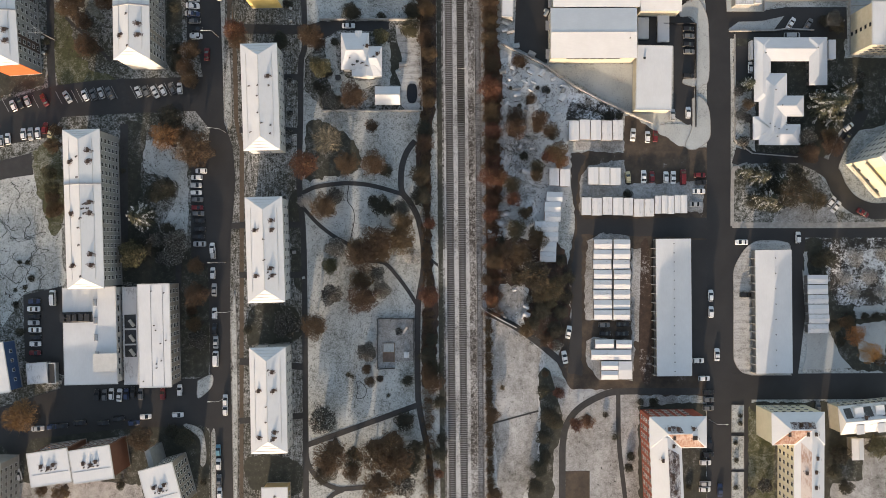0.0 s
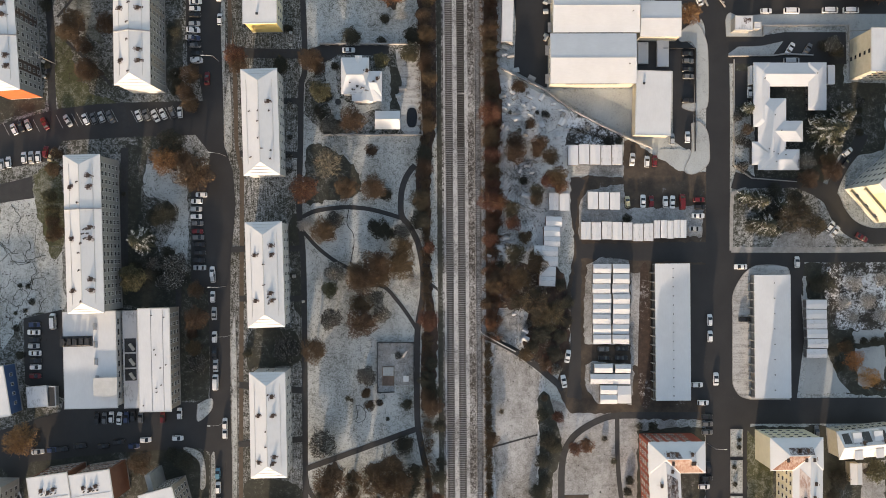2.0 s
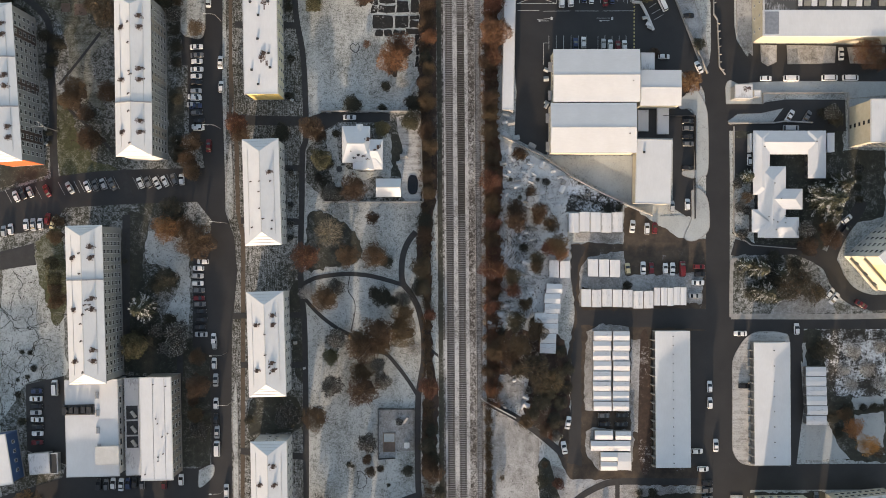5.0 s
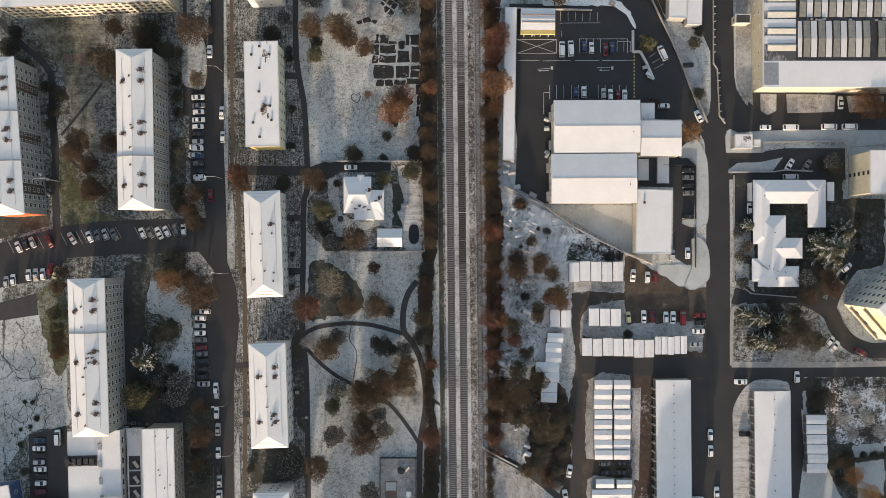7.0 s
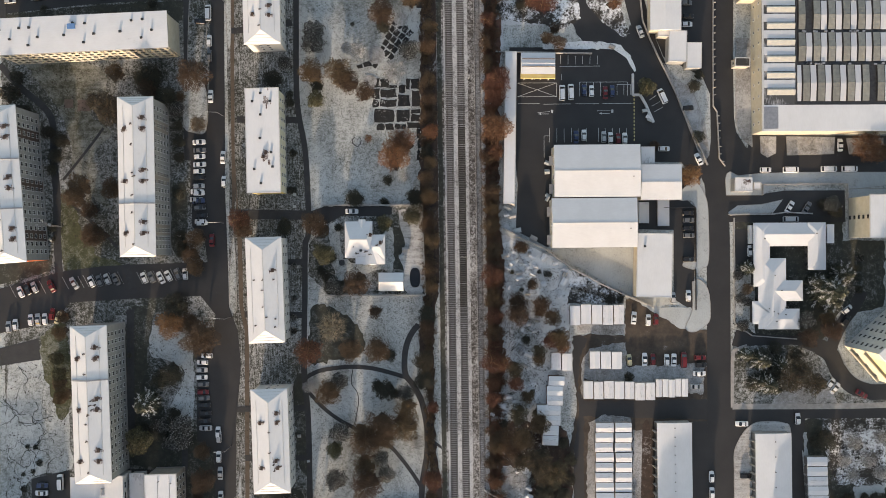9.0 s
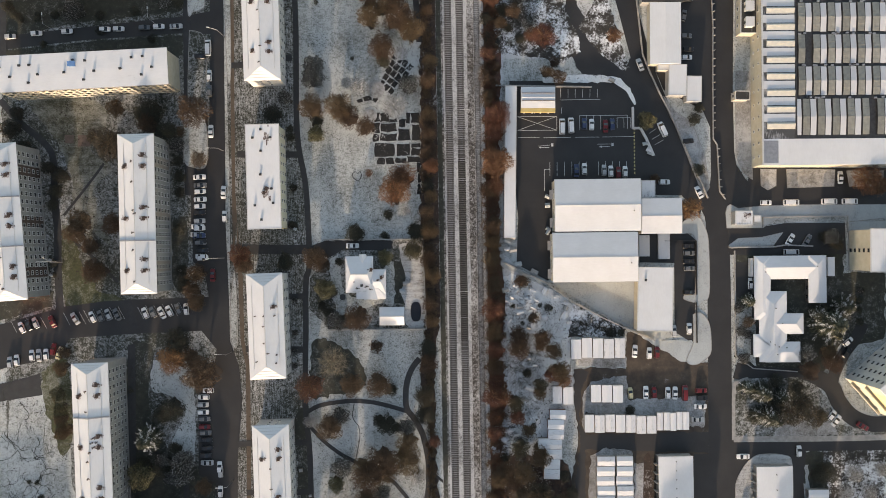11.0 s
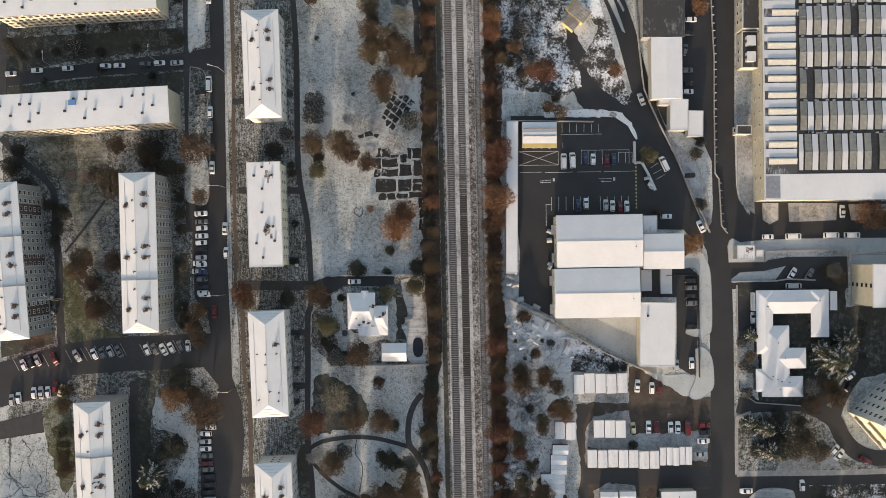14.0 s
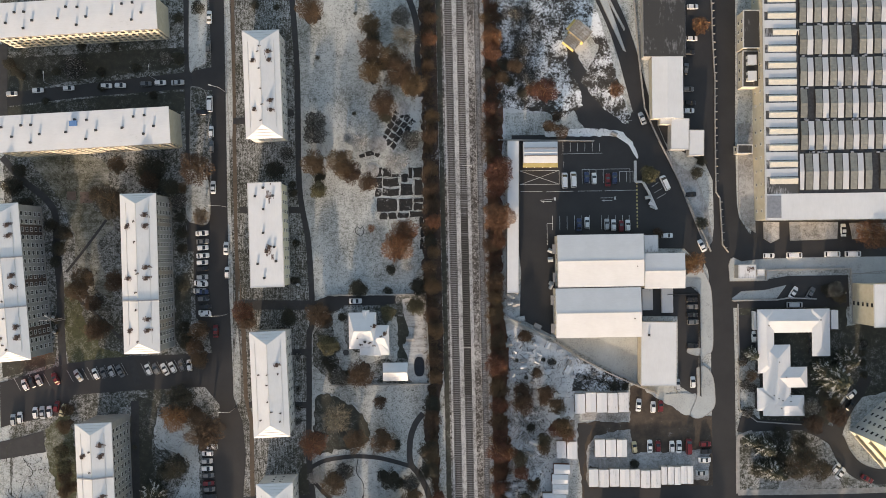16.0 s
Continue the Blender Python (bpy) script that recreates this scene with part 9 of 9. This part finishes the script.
park([(-144.1, 48.1, 115, "w", "hatch"), (-141.7, 49.0, 115, "k", "hatch"), (-139.4, 49.6, 115, "s", "hatch"), (-133.7, 50.0, 118, "r", "sedan"), (-126.0, 51.0, 122, "s", "sedan"), (-120.1, 51.5, 115, "w", "hatch"), (-117.3, 51.8, 115, "g", "hatch"), (-114.7, 52.3, 115, "s", "hatch"), (-111.7, 52.3, 118, "g", "sedan"), (-102.2, 52.7, 115, "w", "hatch"), (-99.6, 52.9, 118, "g", "hatch"), (-96.6, 52.7, 118, "w", "sedan"), (-94.0, 53.3, 118, "w", "hatch"), (-90.9, 53.9, 115, "g", "hatch"), (-88.3, 53.9, 95, "w", "hatch")])
park([(-148.2, 36.3, 95, "s", "hatch"), (-145.9, 37.0, 95, "w", "hatch"), (-140.7, 38.6, 95, "w", "hatch"), (-138.3, 38.6, 95, "s", "sedan"), (-135.9, 38.9, 95, "w", "hatch"), (-133.5, 40.6, 80, "r", "hatch"), (-131.4, 39.3, 70, "y", "sedan")])
park([(-81.1, 26.2, 180, "w", "hatch"), (-82.6, 24.0, 180, "w", "hatch"), (-82.8, 21.4, 0, "s", "hatch"), (-82.8, 18.9, 0, "w", "hatch"), (-82.4, 16.6, 0, "g", "hatch"), (-82.4, 13.9, 0, "r", "hatch"), (-82.1, 11.9, 0, "g", "hatch"), (-82.0, 9.5, 0, "k", "sedan"), (-81.5, 6.7, 0, "k", "hatch"), (-82.0, 4.2, 0, "k", "hatch"), (-81.6, 1.7, 180, "s", "sedan"), (-77.4, 0.2, 90, "w", "hatch")])
park([(-77.1, -1.4, 90, "s", "hatch"), (-77.2, -8.1, 90, "w", "hatch"), (-76.7, -13.7, 90, "s", "sedan"), (-76.6, -21.6, 90, "w", "hatch"), (-76.6, -27.1, 90, "k", "sedan"), (-76.2, -31.2, 90, "s", "sedan"), (-76.2, -36.8, 90, "w", "van")])
park([(-137.1, -17.5, 0, "b", "hatch"), (-137.3, -20.1, 180, "w", "sedan"), (-137.1, -22.6, 0, "k", "hatch"), (-137.3, -24.7, 0, "s", "hatch"), (-136.9, -27.1, 180, "w", "sedan"), (-136.7, -29.6, 0, "k", "hatch"), (-136.7, -31.8, 0, "w", "hatch"), (-136.8, -34.8, 0, "r", "hatch"), (-130.8, -16.4, 92, "w", "van")])
park([(-116.1, -49.0, 90, "k", "hatch"), (-113.5, -49.0, 90, "g", "hatch"), (-111.2, -48.6, 90, "w", "hatch"), (-108.5, -49.0, 86, "w", "sedan"), (-106.2, -48.7, 90, "b", "hatch"), (-104.0, -48.1, 90, "k", "hatch"), (-101.4, -48.6, 90, "g", "hatch"), (-94.0, -48.6, 90, "r", "hatch"), (-88.3, -47.3, 90, "w", "hatch"), (-135.9, -60.2, 3, "s", "sedan"), (-130.9, -59.6, 5, "b", "hatch"), (-127.7, -59.3, 5, "k", "hatch"), (-121.9, -58.3, 5, "k", "sedan"), (-114.0, -58.3, 5, "k", "hatch"), (-108.8, -56.9, 5, "k", "hatch"), (-103.6, -58.3, 5, "b", "hatch"), (-99.7, -56.2, 3, "w", "hatch"), (-88.9, -55.6, 0, "w", "hatch")])
park([(-75.4, -67.5, 90, "t", "hatch"), (-75.3, -72.2, 90, "w", "hatch"), (-75.1, -77.8, 90, "g", "sedan"), (-74.9, -81.9, 90, "w", "hatch"), (-142.3, -75.7, 105, "w", "hatch"), (-73.0, -50.7, 90, "w", "hatch"), (-73.0, -53.9, 90, "w", "hatch")])
park([(-31.7, 74.9, 0, "w", "sedan")])
park([(63.7, 38.3, 85, "w", "sedan"), (68.6, 37.6, 88, "w", "hatch"), (71.2, 37.8, 88, "r", "hatch"), (62.1, 24.1, 95, "y", "hatch"), (67.3, 24.3, 90, "w", "sedan"), (70.1, 24.2, 90, "r", "hatch"), (74.8, 24.1, 90, "w", "hatch"), (77.2, 24.0, 88, "w", "sedan")])
park([(80.5, 24.0, 90, "r", "van"), (86.1, 24.8, 0, "r", "hatch"), (86.4, 22.3, 0, "k", "hatch"), (85.8, 19.4, 0, "w", "sedan"), (84.8, 15.0, 0, "s", "sedan"), (100.1, 25.3, 90, "k", "hatch"), (130.3, 16.0, 50, "w", "hatch"), (131.8, 14.2, 50, "w", "sedan"), (140.8, 12.2, -30, "r", "sedan"), (119.1, 3.9, 90, "w", "hatch"), (100.1, 2.3, 180, "w", "sedan"), (136.0, 40.9, 40, "w", "hatch"), (135.5, 37.3, 50, "k", "hatch")])
park([(42.1, -27.9, 80, "w", "sedan"), (40.8, -36.3, 100, "w", "sedan"), (54.1, -25.4, 0, "g", "hatch"), (60.3, -25.2, 0, "k", "sedan"), (54.3, -28.3, 0, "k", "hatch"), (60.0, -28.3, 0, "k", "sedan")])
park([(89.8, -15.6, 90, "w", "hatch"), (89.9, -21.1, 90, "w", "hatch"), (91.9, -35.4, 90, "w", "sedan"), (85.6, -37.4, 0, "w", "hatch"), (101.4, -15.4, 0, "k", "hatch")])
park([(87.6, -43.4, 0, "w", "hatch"), (88.9, -48.1, 0, "k", "hatch"), (89.0, -50.5, 0, "g", "hatch"), (89.0, -53.3, 0, "g", "hatch"), (89.3, -65.0, 90, "k", "hatch"), (88.9, -68.9, 0, "k", "hatch"), (88.0, -71.6, 0, "w", "hatch"), (88.0, -78.7, 0, "s", "hatch"), (87.8, -80.6, 0, "w", "hatch"), (92.9, -80.9, 90, "b", "sedan"), (125.8, -53.0, 90, "g", "hatch")])
park([(116.7, 75.7, 58, "w", "sedan"), (122.5, 75.4, 58, "g", "sedan"), (117.0, 71.5, 0, "s", "van"), (82.2, 73.8, 0, "k", "hatch"), (82.4, 71.4, 0, "g", "hatch"), (82.2, 68.6, 0, "k", "hatch"), (82.5, 66.2, 0, "g", "hatch"), (82.2, 58.1, 0, "k", "hatch"), (103.2, 60.9, 90, "w", "hatch"), (77.0, 45.1, 90, "s", "hatch"), (82.2, 45.8, 90, "w", "hatch")])
park([(-79.9, 171.8, 90, "w", "sedan"), (-80.4, 161.8, 90, "g", "hatch"), (-80.1, 142.4, 90, "w", "van"), (-147.2, 146.8, 3, "s", "hatch"), (-138.3, 147.8, 3, "w", "hatch"), (-127.9, 148.4, 3, "w", "hatch"), (-115.1, 149.0, 0, "w", "hatch"), (-110.4, 149.1, 0, "w", "hatch"), (-101.7, 149.5, 2, "g", "hatch"), (-96.8, 149.8, 2, "w", "hatch"), (-90.9, 149.8, 3, "s", "sedan"), (-82.8, 139.5, 0, "k", "hatch")])
park([(-79.8, 133.0, 90, "w", "hatch"), (-79.8, 127.9, 90, "g", "hatch"), (-79.4, 114.1, 90, "w", "sedan")])
park([(-83.4, 98.6, 3, "w", "sedan")])
park([(-83.2, 95.8, 3, "g", "sedan"), (-83.2, 93.7, 3, "w", "hatch"), (-83.2, 91.0, 3, "w", "sedan"), (-83.4, 88.7, 3, "w", "hatch"), (-83.4, 86.6, 3, "k", "hatch"), (-83.5, 83.7, 3, "s", "hatch"), (-83.5, 81.3, 3, "w", "hatch"), (-83.7, 78.7, 3, "b", "sedan"), (-83.3, 76.4, 3, "g", "hatch"), (-82.6, 73.7, 3, "k", "hatch"), (-82.6, 71.2, 3, "w", "hatch"), (-75.3, 93.4, 88, "w", "sedan"), (-75.0, 85.2, 90, "w", "hatch")])
park([(39.7, 114.7, 90, "w", "van"), (42.7, 115.0, 92, "w", "van"), (47.2, 115.6, 90, "b", "hatch"), (49.7, 115.3, 90, "w", "hatch"), (54.4, 114.7, 90, "r", "sedan"), (56.7, 115.3, 90, "b", "hatch"), (44.4, 99.7, 90, "b", "sedan"), (47.1, 100.3, 90, "w", "hatch"), (53.8, 99.7, 90, "s", "hatch"), (56.1, 99.4, 90, "w", "hatch"), (58.7, 99.0, 90, "r", "hatch"), (60.9, 99.2, 90, "w", "hatch"), (73.7, 113.4, 115, "w", "van"), (74.2, 95.6, 0, "w", "hatch")])
park([(66.3, 135.4, 110, "s", "sedan")])
park([(83.9, 173.0, 0, "w", "hatch"), (83.5, 162.2, 0, "w", "hatch"), (82.5, 157.6, 0, "k", "hatch"), (81.3, 152.0, 80, "g", "hatch"), (82.0, 145.1, 0, "g", "hatch"), (82.6, 140.5, 0, "k", "hatch"), (82.1, 137.8, 0, "w", "hatch")])
park([(82.4, 109.4, 5, "k", "hatch"), (133.9, 96.6, 90, "w", "sedan")])
park([(108.6, 88.3, 0, "w", "hatch"), (117.1, 88.3, 0, "w", "van"), (130.0, 88.5, 0, "w", "van"), (137.0, 88.5, 0, "w", "van"), (85.9, 92.0, 115, "w", "sedan")])

# ---- street furniture ----
def street_lamp(x, y, turn, arm=3.2, h=8.0):
    th = thing("street_lamp", "grey steel street lamp with a long arm", "street lamp", pose(x, y, 0, 0, 0, turn), "street lamps")
    part("post", Build().tube((0, 0, 0), (0, 0, h), 0.11, 0.07, 8), M["metal"], th)
    part("arm", Build().tube((0, 0, h - 0.05), (arm * 0.4, 0, h + 0.35), 0.06, 0.05, 6).tube((arm * 0.4, 0, h + 0.35), (arm, 0, h + 0.45), 0.06, 0.05, 6), M["frame"], th)
    part("lamp_head", Build().prism([(arm - 0.5, -0.17), (arm + 0.45, -0.14), (arm + 0.45, 0.14), (arm - 0.5, 0.17)], h + 0.4, h + 0.55, 0, 0.04), M["lamp_glass"], th)
    part("foot", Build().tube((0, 0, 0), (0, 0, 0.6), 0.16, 0.14, 8), M["darkmetal"], th)


for x, y, turn in ((*(-75.3, 71.1), 180), (*(-130.2, 70.1), 145), (*(-73.0, 39.2), 175), (*(-73.0, -4.5), 180), (*(-73.0, -49.7), 180), (*(-74.8, 146.3), 165), (*(-97.7, 150.5), 90), (*(-132.4, 148.9), 90), (*(-75.2, 107.4), 180), (*(89.2, -57.1), 0), (*(-131.3, 70.5), 180), (*(-70.7, -20.7), 180)):
    street_lamp(x, y, turn)


def rail_mast(x, y):
    th = thing("rail_mast", "slim steel mast with a cross arm by the tracks", "mast", Matrix.Translation((x, y, 0)), "railway masts")
    part("post", Build().tube((0, 0, 0), (0, 0, 6.5), 0.14, 0.1, 8), M["metal"], th)
    part("arm", Build().tube((0, 0, 6.2), (-3.2, 0, 6.3), 0.07, 0.05, 6), M["frame"], th)
    part("brace", Build().tube((0, 0, 5.2), (-1.8, 0, 6.2), 0.04, 0.04, 5), M["metal"], th)


for x, y in ((7.5, 59.3), (5.5, -62.9), (8.1, 119.7)):
    rail_mast(x, y)


def clutter(spots, name, label, mat="roof_hall", size=(2.2, 1.5, 1.1)):
    rnd = random.Random(len(spots) * 31)
    for x, y in spots:
        w, d, h = (s * rnd.uniform(0.75, 1.3) for s in size)
        th = thing(name, label, name.replace("_", " "), pose(x, y, 0.03, 0, 0, rnd.choice((-28, -25, 60, 5, 12))), name.replace("_", " ") + "s")
        part("body", Build().box(-w / 2, w / 2, -d / 2, d / 2, 0, h), M["timber"], th)
        part("lid", Build().add([(-w / 2 - 0.1, -d / 2 - 0.1, h), (w / 2 + 0.1, -d / 2 - 0.1, h), (w / 2 + 0.1, d / 2 + 0.1, h), (-w / 2 - 0.1, d / 2 + 0.1, h), (-w / 2 - 0.1, 0, h + 0.3), (w / 2 + 0.1, 0, h + 0.3)], [(0, 1, 5, 4), (2, 3, 4, 5), (1, 2, 5), (3, 0, 4), (3, 2, 1, 0)]), M[rnd.choice((mat, mat, mat, "roof_thin", "concrete"))], th)


clutter([(23.6, 60.9), (20.0, 59.5), (33.1, 59.0), (40.6, 54.7), (40.3, 53.1), (39.9, 50.8), (24.9, 53.8), (24.9, 51.8), (33.2, 50.0), (38.6, 45.7), (29.2, 59.3), (37.0, 57.0)], "garden_shed", "small allotment shed with snow on its roof", "roof_hall", (1.9, 1.3, 1.1))
clutter([(28.2, 26.0), (17.7, 36.0), (27.9, 14.2), (18.7, 8.7), (16.4, 4.4), (20.7, 11.6), (26.5, 22.4), (15.8, 21.7)], "cold_frame", "low cold frame covered with snow", "roof_hall", (2.6, 1.2, 0.7))
for (rx, ry), n, step in (((20.7, 36.7), 5, (1.05, -0.15)), ((19.9, 32.1), 6, (1.0, -0.8)), ((20.9, 29.8), 5, (1.0, -0.8)), ((19.8, 27.5), 4, (1.0, -0.8)), ((25.1, 27.5), 4, (1.0, -0.8)), ((19.0, 13.1), 4, (0.3, -1.5)), ((20.7, 14.2), 3, (0.3, -1.5))):
    for k in range(n):
        th = thing("garden_bed", "narrow raised bed under clean snow", "garden bed", pose(rx + 1.25 * k * step[0], ry + 1.25 * k * step[1], 0.03, 0, 0, math.degrees(math.atan2(step[1], step[0])) + 90 + 4 * math.sin(k * 5.1)), "allotment beds")
        part("edging", Build().box(-1.25, 1.25, -0.42, 0.42, 0, 0.16), M["timber"], th)
        part("snow_cap", Build().box(-1.2, 1.2, -0.36, 0.36, 0.16, 0.24), M["roof_hall"], th)
yard_rnd = random.Random(8)
for (ax, ay), (bx, by), n in (((19.4, 62.2), (41.6, 44.6), 20), ((24.6, 38.1), (33.7, 22.4), 6), ((15.4, 13.9), (30.5, 1.5), 9), ((16.1, -13.5), (27.9, -24.6), 3)):
    clutter([(yard_rnd.uniform(ax, bx), yard_rnd.uniform(by, ay)) for _ in range(n)], "garden_box", "low planting box with a snowy lid", "roof_hall", (1.3, 0.8, 0.6))
clutter([(24.3, 68.1), (29.8, 65.4), (21.0, 76.0), (22.6, 73.0), (20.7, 73.3), (22.6, 77.3), (34.7, 79.9), (34.5, 91.0), (34.5, 88.0), (34.5, 78.8), (67.8, 108.6), (69.1, 106.5), (69.4, 105.5), (56.7, 130.3), (-13.5, 61.9), (-15.0, 59.5), (27.9, -19.4), (28.0, -22.0)], "storage_crate", "crate or skip with a snow-covered lid", "deep", (1.9, 1.2, 0.9))
clutter([(-51.1, 80.7), (-51.1, 76.6), (-51.6, 94.5), (-49.8, -1.1), (-46.7, -9.6), (-90.1, 66.9), (-134.0, 70.8), (-133.9, 65.7), (-49.6, -34.2)], "waste_bin", "round-topped waste bin dusted with snow", "deep", (0.9, 0.7, 1.0))
single("trampoline", Build().prism(oval, 0.6, 0.7).tube((0, 0, 0), (0, 0, 0.6), 0.9, 0.9, 12), M["darkmetal"], "small dark garden trampoline off the lawn", "trampoline", Matrix.Translation((*(-35.2, 57.5), 0)) @ Matrix.Diagonal((0.55, 0.3, 1, 1)))
